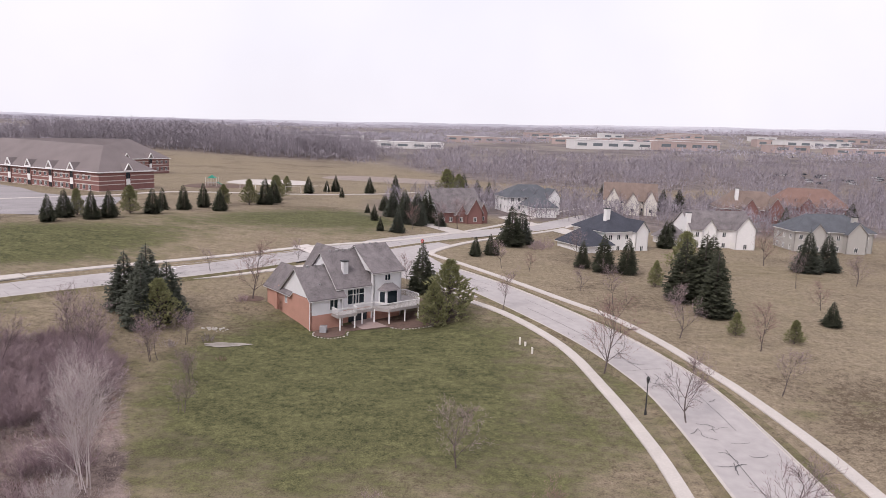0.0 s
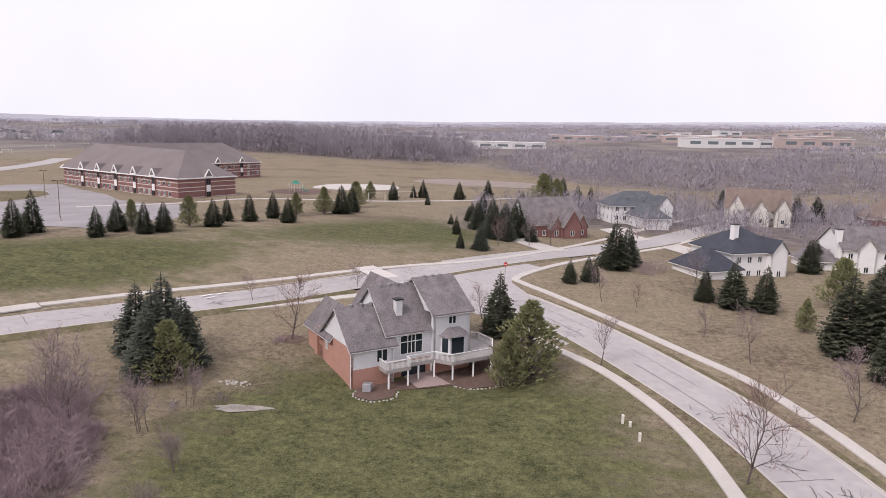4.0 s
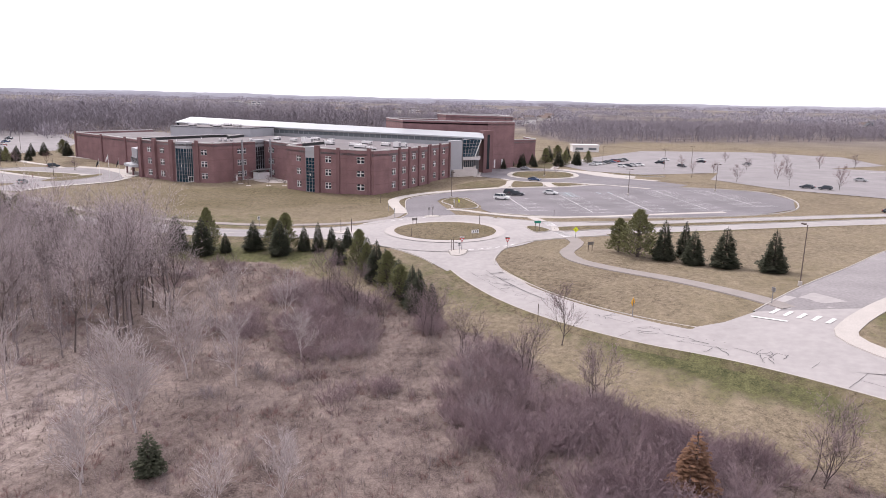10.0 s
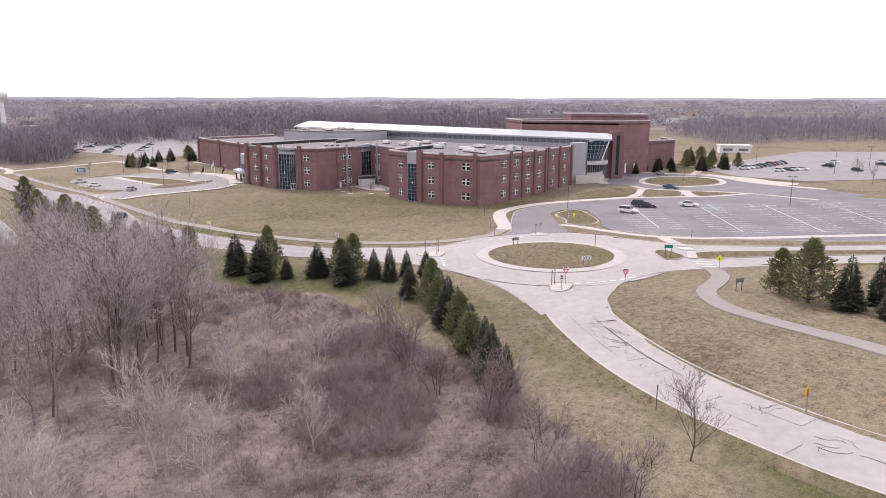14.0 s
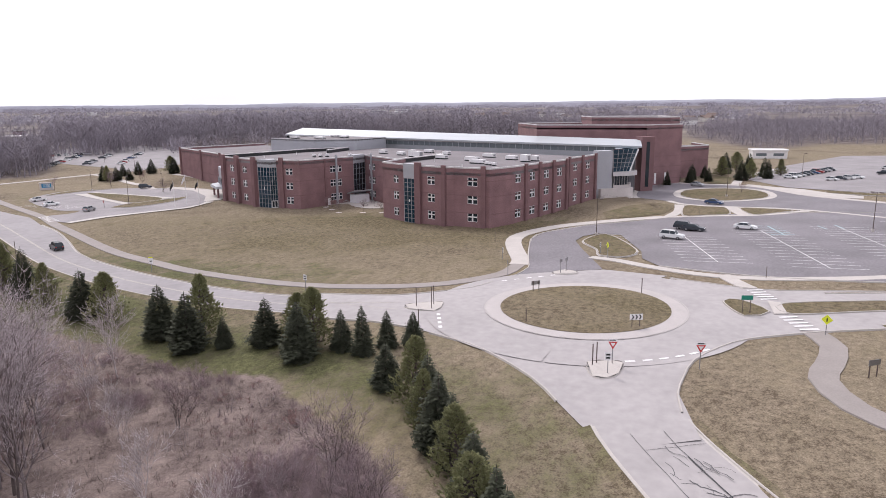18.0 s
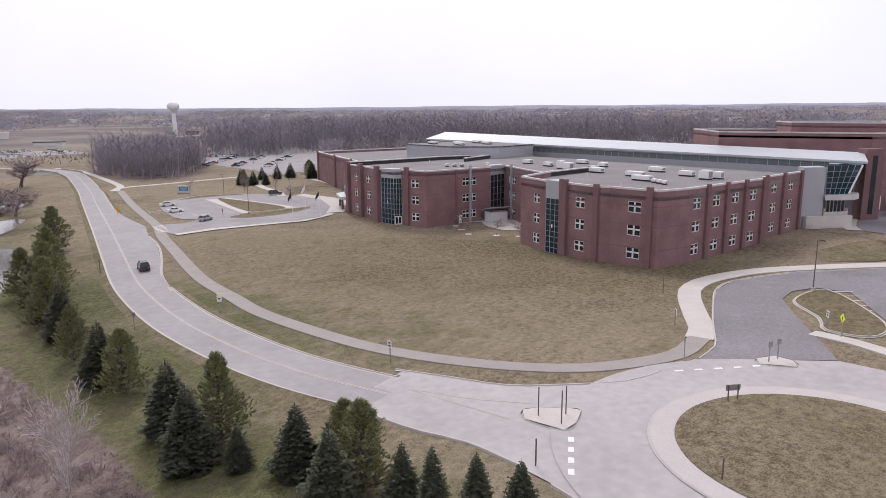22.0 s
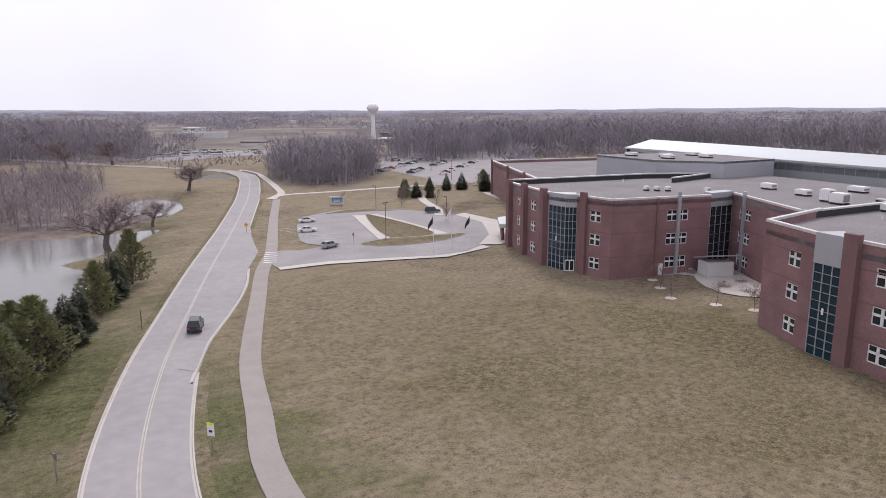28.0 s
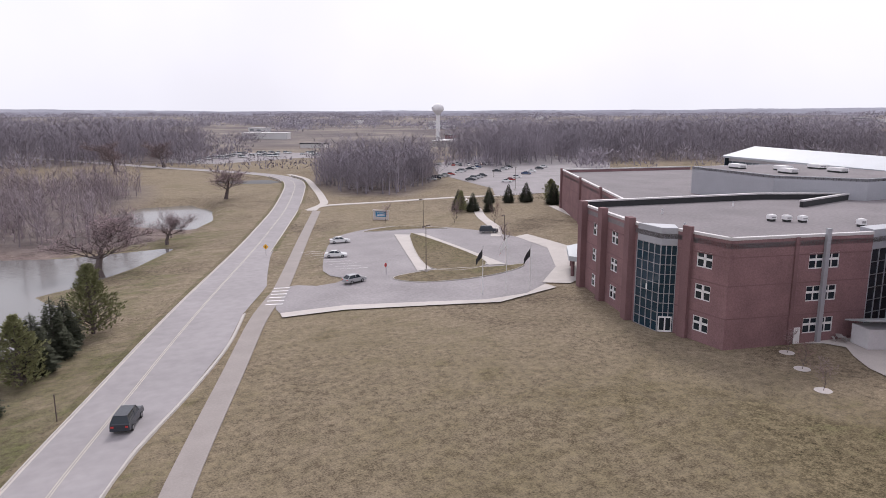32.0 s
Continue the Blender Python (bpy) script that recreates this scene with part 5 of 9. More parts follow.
# main roof
ROOF = [L1, L2, LB1, L3, LC, Q1, Q2, Q3, Q4, R0, RA, RB, RC, RD, RE, RF, RG, RH, RI, (-288, 0), (-318, -97), (-300, -95), (-285, -104), (-257, -110.6)]
part("roof", Shape().prism(ROOF, 13.8, 14.5), M_MEMBRANE, school, "grey-brown flat roof membrane")
for a, b in (((-257, -110.6), L1), ((-285, -104), (-257, -110.6)), ((-300, -95), (-285, -104)), ((-281, -93), (-300, -95)), ((-250.5, -47.2), (-271.5, -44.2)), ((-271.5, -44.2), (-273.5, -47.5))):
    part("parapet", Shape().panel(a, b, 0, math.hypot(b[0] - a[0], b[1] - a[1]), 14.3, 15.5, -0.3, 0.3), M_BLACK, school, "black-flashed roof parapet")
    part("coping", Shape().panel(a, b, 0, math.hypot(b[0] - a[0], b[1] - a[1]), 15.5, 15.75, -0.4, 0.4), M_COPING, school)
# low south-west block and its entrance
brick_wall(school, (-312, -192), (-266, -118), -1, 13.2)
brick_wall(school, (-357, -179), (-312, -192), -1, 13.2)
brick_wall(school, (-266, -118), (-256, -111), -1, 13.2)
part("roof", Shape().prism([(-312, -192), (-266, -118), (-257, -111), (-300, -95), (-318, -97), (-357, -179)], 11.8, 12.4), M_MEMBRANE, school, "grey-brown flat roof membrane")
for s in (2, 34, 60):
    pier(school, (-312, -192), (-266, -118), s, -1, 13.9, 1.4)
ent = part("entrance_bay", Shape().prism([(-250.5, -115), (-256.5, -121.5), (-262, -122), (-262, -116), (-255, -111.5)], 4.4, 11.2), M_PANEL, school, "curved grey metal entrance bay")
curtain(ent, (-256.5, -121.5), (-250.5, -115), 5.6, 7.6, 6, 1, M_GLASS, 0.3)
curtain(ent, (-262, -122), (-256.5, -121.5), 5.6, 7.6, 4, 1, M_GLASS, 0.3)
part("canopy", Shape().prism([(-249.5, -117), (-256, -125), (-264, -126.5), (-265, -123), (-257, -121), (-251, -114.5)], 4.1, 5.0), M_WHITE_ROOF, school, "pale curved entrance canopy")
for x, y in ((-251, -117.5), (-256.5, -124), (-262.5, -125.3)):
    part("column", Shape().tube((x, y, -0.5), (x, y, 4.2), 0.35, 0.35, 10), M_BRICK_DARK, school)
curtain(ent, (-260, -119), (-252.5, -112.5), 0.6, 4.1, 6, 2, M_GLASS, 0.0)
# roof-top plant house
for a, b in (((-299, -131), (-292.5, -106)), ((-292.5, -106), (-300, -92)), ((-328, -124), (-299, -131)), ((-300, -92), (-320, -90))):
    part("plant_house_wall", Shape().panel(a, b, 0, math.hypot(b[0] - a[0], b[1] - a[1]), 11.5, 18.6, -0.3, 0), M_PANEL, school, "grey ribbed metal wall")
part("roof", Shape().prism([(-299, -131), (-292.5, -106), (-300, -92), (-320, -90), (-328, -124)], 18.0, 18.5), M_MEMBRANE, school)
# atrium spine with a white sloping roof
SF0, SF1, SB0, SB1 = (-343, -156), (-293.5, 14.5), (-353.5, -153), (-303.5, 12.6)
ZW, ZX = (18.0, 20.6), (17.1, 18.7)
part("atrium_roof", Shape().add([(*SF0, ZW[0]), (*SF1, ZX[0]), (*SB1, ZX[1]), (*SB0, ZW[1]), (*SF0, ZW[0] + 0.55), (*SF1, ZX[0] + 0.55), (*SB1, ZX[1] + 0.55), (*SB0, ZW[1] + 0.55)],
                                 [(3, 2, 1, 0), (4, 5, 6, 7), (0, 1, 5, 4), (1, 2, 6, 5), (2, 3, 7, 6), (3, 0, 4, 7)]), M_WHITE_ROOF, school, "long white metal atrium roof")
SW = [(SF0[0] - 1.2, SF0[1] + 0.4), (SF1[0] - 1.6, SF1[1] - 4)]
spine = part("atrium_wall", Shape().panel(SW[0], SW[1], 0, 172, 11, 15.5, -0.4, 0), M_PANEL, school, "grey metal clerestory wall")
curtain(spine, SW[0], SW[1], 15.5, 17.1, 60, 1, M_GLASS_GREY)
part("fascia", Shape().add([(*SW[0], 17.1), (*SW[1], 17.1), (*SW[1], 17.3), (*SW[0], 18.2)], [(0, 1, 2, 3)]), M_COPING, spine)
curtain(spine, SB0, SF0, 14, 18.2, 6, 2, M_GLASS, -1.0)
part("atrium_wall", Shape().panel((SB1[0], SB1[1] - 1), (SB0[0], SB0[1]), 0, 172, 0, 18.5, -0.9, -0.5), M_PANEL, school)
# east entrance: pale wall, leaning glass and canopy
part("wall", Shape().prism([RI, (-283.2, 5.0), (-285.0, 7.0), (-289, 5), (-285, 1)], 0, 16.6), M_PANEL, school, "curved pale grey metal wall")
LOW = [Vector((-285.2, 7.2, 10.2)), Vector((-289.3, 11.6, 10.2)), Vector((-296.0, 11.0, 10.2))]
HIGH = [Vector((-285.0, 7.2, 16.9)), Vector((-291.8, 13.6, 16.9)), Vector((-299.0, 12.4, 17.4))]
lean = Shape().add([tuple(p) for p in LOW] + [(-299, 6, 10.2)] + [tuple(p) for p in HIGH] + [(-299, 6, 17.4)], [(3, 2, 1, 0), (4, 5, 6, 7), (0, 1, 5, 4), (1, 2, 6, 5), (2, 3, 7, 6), (3, 0, 4, 7)])
prow = part("entrance_glazing", lean, M_TEAL, school, "leaning dark blue entrance glass")
for i, n in ((0, 5), (1, 4)):
    for k in range(n + 1):
        t = k / n
        thick = 0.26 if (i, k) == (1, 0) else 0.08
        if (i, k) != (0, n):
            part("mullion", Shape().tube(LOW[i].lerp(LOW[i + 1], t), HIGH[i].lerp(HIGH[i + 1], t), thick, thick, 6), M_WHITE if thick > 0.2 else M_STEEL, prow)
    for k in range(1, 5):
        part("transom", Shape().tube(LOW[i].lerp(HIGH[i], k / 5), LOW[i + 1].lerp(HIGH[i + 1], k / 5), 0.07, 0.07, 4), M_STEEL, prow)
part("canopy", Shape().prism([(-284.2, 7.4), (-286.2, 10.6), (-288.6, 12.8), (-291.2, 13.6), (-294.5, 13.0), (-296, 9), (-290, 6.5)], 8.9, 10.15), M_COPING, school, "curved pale entrance canopy")
part("lobby_glazing", Shape().prism([(-285.6, 7.6), (-289.0, 11.0), (-296, 10.6), (-295, 6)], 6.0, 8.9), M_GLASS, school, "dark lobby glass")
lobby = Shape()
for k in range(6):
    q = Vector((-285.6, 7.6)).lerp(Vector((-289.0, 11.0)), k / 5)
    lobby.box(q.x - 0.08, q.x + 0.12, q.y - 0.06, q.y + 0.12, 6.0, 8.9)
part("lobby_mullions", lobby, M_STEEL, school)
part("lobby_plinth", Shape().prism([(-285.4, 7.4), (-289.4, 11.6), (-296, 11.2), (-295, 6)], 0, 6.0), M_STONE, school, "pale lobby plinth")
part("retaining_wall", Shape().prism([(-281.6, 3.6), (-286.3, 9.0), (-289.4, 12.6), (-288.6, 13.0), (-285.2, 9.4), (-281.0, 4.4)], 0.8, 5.2), M_STONE, school, "pale stone screen wall")
# auditorium
AUD = [(-317, -26), (-317, 13), (-331, 23.5), (-366, 12), (-346, -42)]
for a, b in zip(AUD, AUD[1:] + AUD[:1]):
    brick_wall(school, a, b, 0, 23.4)
part("roof", Shape().prism(AUD, 22.0, 22.6), M_MEMBRANE, school)
FLY = [(-337, -10), (-327.4, 19.6), (-331.4, 22.4), (-363.4, 11.8), (-356, -18)]
for a, b in zip(FLY, FLY[1:] + FLY[:1]):
    brick_wall(school, a, b, 21, 25.9, reveal=False)
part("roof", Shape().prism(FLY, 24.6, 25.2), M_MEMBRANE, school)
part("stair_tower", Shape().prism([(-301.0, 13.6), (-304.0, 17.1), (-307.0, 14.6), (-304.0, 11.1)], 0, 20.2), M_BRICK_DARK, school, "brick pylon with a strip window")
part("strip_window", Shape().panel((-301.0, 13.6), (-304.0, 17.1), 1.6, 2.9, 4, 18.6, -0.1, 0.04), M_GLASS, school)
for s in (4.5, 9.5):
    part("slot_window", Shape().panel((-317, 13), (-331, 23.5), s, s + 0.9, 3.0, 6.8, 0.0, 0.05), M_WHITE, school, "tall pale slot window")
brick_wall(school, (-346, 20), (-363, 31.5), 0, 14.4)
brick_wall(school, (-363, 31.5), (-384, 24), 0, 14.4)
part("roof", Shape().prism([(-346, 20), (-363, 31.5), (-384, 24), (-366, 12)], 13.0, 13.6), M_MEMBRANE, school)


# roof-top machines
def roof_unit(x, y, z, w, d, hh, turn, curb=0.35):
    u = thing("roof_unit", "white sheet-metal rooftop air unit on a dark kerb", "air unit", (x, y, z), "rooftop units")
    s = Shape()
    c = 0.12
    s.prism([(-w / 2, -d / 2), (w / 2, -d / 2), (w / 2, d / 2), (-w / 2, d / 2)], curb, curb + hh - c)
    s.prism([(-w / 2 + c, -d / 2 + c), (w / 2 - c, -d / 2 + c), (w / 2 - c, d / 2 - c), (-w / 2 + c, d / 2 - c)], curb + hh - c, curb + hh)
    ob = part("casing", s, M_WHITE, u, base=(0, 0, 0))
    part("kerb_frame", Shape().box(-w / 2 + 0.1, w / 2 - 0.1, -d / 2 + 0.1, d / 2 - 0.1, 0, curb), M_BLACK, u, base=(0, 0, 0))
    part("grille", Shape().box(w / 2 + 0.002, w / 2 + 0.05, -d / 3, d / 3, curb + 0.2, curb + hh - 0.3), M_STEEL, u, base=(0, 0, 0))
    u.rotation_euler = (0, 0, radians(turn))
    return u


for x, y, w, d, hh in ((-252, -25, 6, 2.2, 1.2), (-261, -30, 6, 2.2, 1.2), (-266, -42, 4.6, 2.4, 1.3), (-270, -52, 3.2, 2.6, 2.2), (-272, -55, 2.4, 2.2, 2.6), (-268, -20, 4.5, 2.2, 1.3), (-262, -14, 3, 2.6, 2.4),
                       (-265, -12, 2.4, 2.2, 1.8), (-246, -18, 1.3, 1.3, 0.8), (-247.5, -19.6, 1.3, 1.3, 0.8), (-249, -21.2, 1.3, 1.3, 0.8), (-278, -62, 3.4, 2.2, 1.2), (-276, -30, 5.2, 2.2, 1.3), (-284, -48, 3.2, 2.2, 1.2),
                       (-262, -86, 1.3, 1.3, 0.9), (-263.4, -84.4, 1.3, 1.3, 0.9), (-264.8, -82.8, 1.3, 1.3, 0.9), (-268, -76, 1.2, 1.2, 1.1), (-284, -72, 3.6, 2.2, 1.3), (-292, -58, 4.4, 2.4, 1.2)):
    roof_unit(x, y, 14.5, w * 0.8, d * 0.8, hh * 0.75, 73)
for x, y in ((-303, -122), (-306, -113), (-311, -104), (-317, -112), (-300, -108)):
    roof_unit(x, y, 18.5, 3.8, 2.0, 0.7, 73)
for x, y in ((-262, -62), (-240, -25), (-254, -100), (-281, -25), (-245, -88), (-272, -100), (-256, -40)):
    vent = thing("roof_vent", "small white roof vent pipe", "vent", (x, y, 14.5), "roof vents")
    part("pipe", Shape().tube((0, 0, 0), (0, 0, 0.7), 0.14, 0.14, 8, True), M_WHITE, vent, base=(0, 0, 0))
    part("cap", Shape().tube((0, 0, 0.72), (0, 0, 0.9), 0.26, 0.1, 8, True), M_STEEL, vent, base=(0, 0, 0))

# courtyard hut, tables and saplings' mulch rings
hut = thing("hut", "pale timber hut with a sloping metal roof on the patio", "hut", (-259.4, -67.4, land(-259.4, -67.4) + 0.14))
hp = [(-261.9, -67.4), (-257.0, -70.0), (-255.7, -67.1), (-260.0, -64.6)]
part("wall", Shape().prism(hp, hut.location.z, hut.location.z + 2.6), M_SIDING, hut)
zz = hut.location.z
part("roof", Shape().add([(-262.8, -67.8, zz + 2.7), (-257.0, -71.0, zz + 2.7), (-254.6, -66.8, zz + 3.9), (-259.8, -63.6, zz + 3.9), (-262.8, -67.8, zz + 2.9), (-257.0, -71.0, zz + 2.9), (-254.6, -66.8, zz + 4.1), (-259.8, -63.6, zz + 4.1)],
                          [(3, 2, 1, 0), (4, 5, 6, 7), (0, 1, 5, 4), (1, 2, 6, 5), (2, 3, 7, 6), (3, 0, 4, 7)]), M_WHITE_ROOF, hut)


def picnic_table(x, y, turn):
    z = land(x, y) + 0.14
    t = thing("picnic_table", "weathered picnic table on the patio", "table", (x, y, z), "picnic tables")
    for yy in (-0.3, -0.1, 0.1, 0.3):
        part("top_board", Shape().box(-0.9, 0.9, yy - 0.09, yy + 0.09, 0.72, 0.76), M_DECK, t, base=(0, 0, 0))
    for yy in (-0.75, 0.75):
        part("bench", Shape().box(-0.9, 0.9, yy - 0.13, yy + 0.13, 0.42, 0.46), M_DECK, t, base=(0, 0, 0))
    for xx in (-0.6, 0.6):
        for sg in (-1, 1):
            part("leg", Shape().tube((xx, sg * 0.15, 0.72), (xx, sg * 0.6, 0), 0.05, 0.05, 4), M_DECK, t, base=(0, 0, 0))
    t.rotation_euler = (0, 0, radians(turn))


for x, y, a in ((-252.0, -61.6, 20), (-257.3, -61.6, 80), (-251.8, -57.5, 60), (-250.8, -55, 30), (-256.2, -71, 40)):
    picnic_table(x, y, a)

for x, y in ((-246.6, -72.2), (-242.9, -67.9), (-238.7, -62.9), (-240.7, -56.1), (-242.4, -50.7)):
    single("mulch_ring", drape([(x + 0.95 * math.cos(k * 0.5236), y + 0.95 * math.sin(k * 0.5236)) for k in range(12)], 0.06, 0.7), M_STONE, "pale gravel ring round a sapling", "gravel", "sapling rings", kind="structure")


# ---- houses ----
class Frame2:
    """A house's own ground plan: u along the front, v back from it."""

    def __init__(self, x, y, turn):
        self.o, c, s = Vector((x, y)), math.cos(radians(turn)), math.sin(radians(turn))
        self.u, self.v = Vector((c, s)), Vector((-s, c))

    def p(self, u, v):
        q = self.o + self.u * u + self.v * v
        return (q.x, q.y)

    def p3(self, u, v, z):
        return (*self.p(u, v), z)


def house_window(wall, a, b, s, z, w, hh, mat=None):
    win = part("window", Shape().panel(a, b, s - w / 2, s + w / 2, z, z + hh, -0.16, -0.1), M_GLASS, wall)
    fr = Shape()
    for s0, s1, z0, z1 in ((-w / 2, w / 2, z, z + 0.09), (-w / 2, w / 2, z + hh - 0.09, z + hh), (-w / 2, -w / 2 + 0.08, z, z + hh), (w / 2 - 0.08, w / 2, z, z + hh), (-0.04, 0.04, z, z + hh)):
        fr.panel(a, b, s + s0, s + s1, z0, z1, -0.1, 0.03)
    if w > 2:
        for q in (-w / 6, w / 6):
            fr.panel(a, b, s + q - 0.04, s + q + 0.04, z, z + hh, -0.1, 0.02)
        fr.panel(a, b, s - w / 2, s + w / 2, z + hh * 0.62, z + hh * 0.62 + 0.08, -0.1, 0.02)
    part("window_frame", fr, mat or M_WHITE, win)
    return win


def house_wall(parent, a, b, z0, z1, mat, wins=(), w=1.1, hh=1.4, label=""):
    """wins: (metres along, sill height) pairs, all of one size, in one or more rows."""
    rows = sorted({r for _, r in wins})
    wall_shape = Shape()
    length = math.hypot(b[0] - a[0], b[1] - a[1])
    z = z0
    for r in rows:
        wall_shape.panel(a, b, 0, length, z, r, -0.25, 0)
        x = 0
        for c in sorted(c for c, rr in wins if rr == r):
            wall_shape.panel(a, b, x, c - w / 2, r, r + hh, -0.25, 0)
            x = c + w / 2
        wall_shape.panel(a, b, x, length, r, r + hh, -0.25, 0)
        z = r + hh
    wall_shape.panel(a, b, 0, length, z, z1, -0.25, 0)
    wall = part("wall", wall_shape, mat, parent, label)
    for c, r in wins:
        house_window(wall, a, b, c, r, w, hh)
    return wall


def gable_roof(parent, fr, u0, u1, v0, v1, eave, ridge, mat, axis="u", over=0.4, gable_mat=None, label=""):
    """A pitched roof with overhang, and its gable walls."""
    t = 0.22
    s = Shape()
    if axis == "u":
        m, rise = (v0 + v1) / 2, (ridge - eave) / ((v1 - v0) / 2)
        ring = [(v0 - over, eave - rise * over), (m, ridge), (v1 + over, eave - rise * over)]
        ends = (u0 - over, u1 + over)
        pt = lambda e, q, dz: fr.p3(e, q[0], q[1] + dz)
        gables = [[fr.p3(e, v0, eave), fr.p3(e, v1, eave), fr.p3(e, m, ridge)] for e in (u0, u1)]
        gdir = fr.u
    else:
        m, rise = (u0 + u1) / 2, (ridge - eave) / ((u1 - u0) / 2)
        ring = [(u0 - over, eave - rise * over), (m, ridge), (u1 + over, eave - rise * over)]
        ends = (v0 - over, v1 + over)
        pt = lambda e, q, dz: fr.p3(q[0], e, q[1] + dz)
        gables = [[fr.p3(u0, e, eave), fr.p3(u1, e, eave), fr.p3(m, e, ridge)] for e in (v0, v1)]
        gdir = fr.v
    verts = [pt(e, q, dz) for dz in (0.0, t) for e in ends for q in ring]
    s.add(verts, [(0, 1, 4, 3), (1, 2, 5, 4), (6, 9, 10, 7), (7, 10, 11, 8), (0, 3, 9, 6), (2, 8, 11, 5), (0, 6, 7, 1), (1, 7, 8, 2), (3, 4, 10, 9), (4, 5, 11, 10)])
    roof = part("roof", s, mat, parent, label)
    for k in (0, 1):
        part("barge_board", Shape().tube(verts[k * 3], verts[k * 3 + 1], 0.07, 0.07, 4).tube(verts[k * 3 + 1], verts[k * 3 + 2], 0.07, 0.07, 4), M_TRIM, roof)
    for i, j in ((0, 3), (2, 5)):
        part("gutter", Shape().tube(verts[i], verts[j], 0.065, 0.065, 5), M_TRIM, roof)
    for k, g in enumerate(gables):
        back = gdir * (0.2 if k == 0 else -0.2)
        g2 = [(x + back.x, y + back.y, z) for x, y, z in g]
        part("gable", Shape().add(g + g2, [(0, 1, 2), (5, 4, 3), (0, 3, 4, 1), (1, 4, 5, 2), (2, 5, 3, 0)]), gable_mat or M_SIDING, parent)
    return roof


def hip_roof(parent, fr, u0, u1, v0, v1, eave, ridge, mat, over=0.5, label=""):
    u0, u1, v0, v1 = u0 - over, u1 + over, v0 - over, v1 + over
    w, d = u1 - u0, v1 - v0
    if w >= d:
        r0, r1 = (u0 + d / 2, (v0 + v1) / 2), (u1 - d / 2, (v0 + v1) / 2)
        top = [(0, 1, 5, 4), (1, 2, 5), (2, 3, 4, 5), (3, 0, 4)]
    else:
        r0, r1 = ((u0 + u1) / 2, v0 + w / 2), ((u0 + u1) / 2, v1 - w / 2)
        top = [(0, 1, 4), (1, 2, 5, 4), (2, 3, 5), (3, 0, 4, 5)]
    verts = [fr.p3(u, v, eave) for u, v in ((u0, v0), (u1, v0), (u1, v1), (u0, v1))] + [fr.p3(*r0, ridge), fr.p3(*r1, ridge)]
    verts += [fr.p3(u, v, eave - 0.25) for u, v in ((u0, v0), (u1, v0), (u1, v1), (u0, v1))]
    roof = part("roof", Shape().add(verts, top + [(9, 8, 7, 6), (6, 7, 1, 0), (7, 8, 2, 1), (8, 9, 3, 2), (9, 6, 0, 3)]), mat, parent, label)
    part("fascia", Shape().tube(verts[6], verts[7], 0.1, 0.1, 4).tube(verts[7], verts[8], 0.1, 0.1, 4).tube(verts[8], verts[9], 0.1, 0.1, 4).tube(verts[9], verts[6], 0.1, 0.1, 4), M_WHITE, roof)
    return roof


def four_walls(parent, fr, u0, u1, v0, v1, z0, z1, mat, front=(), right=(), back=(), left=(), w=1.1, hh=1.4, front_mat=None):
    house_wall(parent, fr.p(u0, v0), fr.p(u1, v0), z0, z1, front_mat or mat, front, w, hh)
    house_wall(parent, fr.p(u1, v0), fr.p(u1, v1), z0, z1, mat, right, w, hh)
    house_wall(parent, fr.p(u1, v1), fr.p(u0, v1), z0, z1, mat, back, w, hh)
    house_wall(parent, fr.p(u0, v1), fr.p(u0, v0), z0, z1, mat, left, w, hh)


def chimney(parent, fr, u, v, z0, z1, mat, w=1.0):
    c = part("chimney", Shape().prism([fr.p(u - w / 2, v - w / 2), fr.p(u + w / 2, v - w / 2), fr.p(u + w / 2, v + w / 2), fr.p(u - w / 2, v + w / 2)], z0, z1), mat, parent)
    part("chimney_cap", Shape().prism([fr.p(u - w / 2 - 0.1, v - w / 2 - 0.1), fr.p(u + w / 2 + 0.1, v - w / 2 - 0.1), fr.p(u + w / 2 + 0.1, v + w / 2 + 0.1), fr.p(u - w / 2 - 0.1, v + w / 2 + 0.1)], z1, z1 + 0.18), M_BLACK, c)
    return c


# the walk-out house by the road
F1 = Frame2(-20.2, 99.7, 40)
Z1 = 0.4
house = thing("house", "pale-sided house with orange brick basement and raised timber deck", "house", (-20.2, 99.7, Z1))
# brick basement and west wall
house_wall(house, F1.p(0, 11.4), F1.p(0, 0), Z1 - 1, 5.2, M_BRICK_ORANGE, [(3.6, 3.2)], 0.8, 1.3, "orange brick west wall")
house_wall(house, F1.p(0, 0), F1.p(5.4, 0), Z1 - 1, 2.75, M_BRICK_ORANGE)
house_wall(house, F1.p(0, 0), F1.p(5.4, 0), 2.75, 5.3, M_SIDING, [(4.0, 3.2)], 1.5, 1.7)
house_wall(house, F1.p(5.4, 0.7), F1.p(11.2, 0.7), Z1 - 1, 2.75, M_BRICK_ORANGE)
house_wall(house, F1.p(5.4, 0.7), F1.p(11.2, 0.7), 2.75, 6.4, M_SIDING, [(3.0, 3.4)], 3.2, 2.5)
part("patio_door", Shape().panel(F1.p(5.4, 0.7), F1.p(11.2, 0.7), 1.6, 5.0, Z1, 2.5, 0.02, 0.08), M_GLASS, house, "dark sliding patio door")
house_wall(house, F1.p(11.2, 0.0), F1.p(16.6, 0.0), Z1 - 1, 2.75, M_BRICK_ORANGE)
house_wall(house, F1.p(11.2, 0.0), F1.p(16.6, 0.0), 2.75, 8.3, M_SIDING, [(2.7, 6.7)], 1.2, 1.1)
house_wall(house, F1.p(5.4, 0), F1.p(5.4, 0.7), Z1, 5.3, M_SIDING)
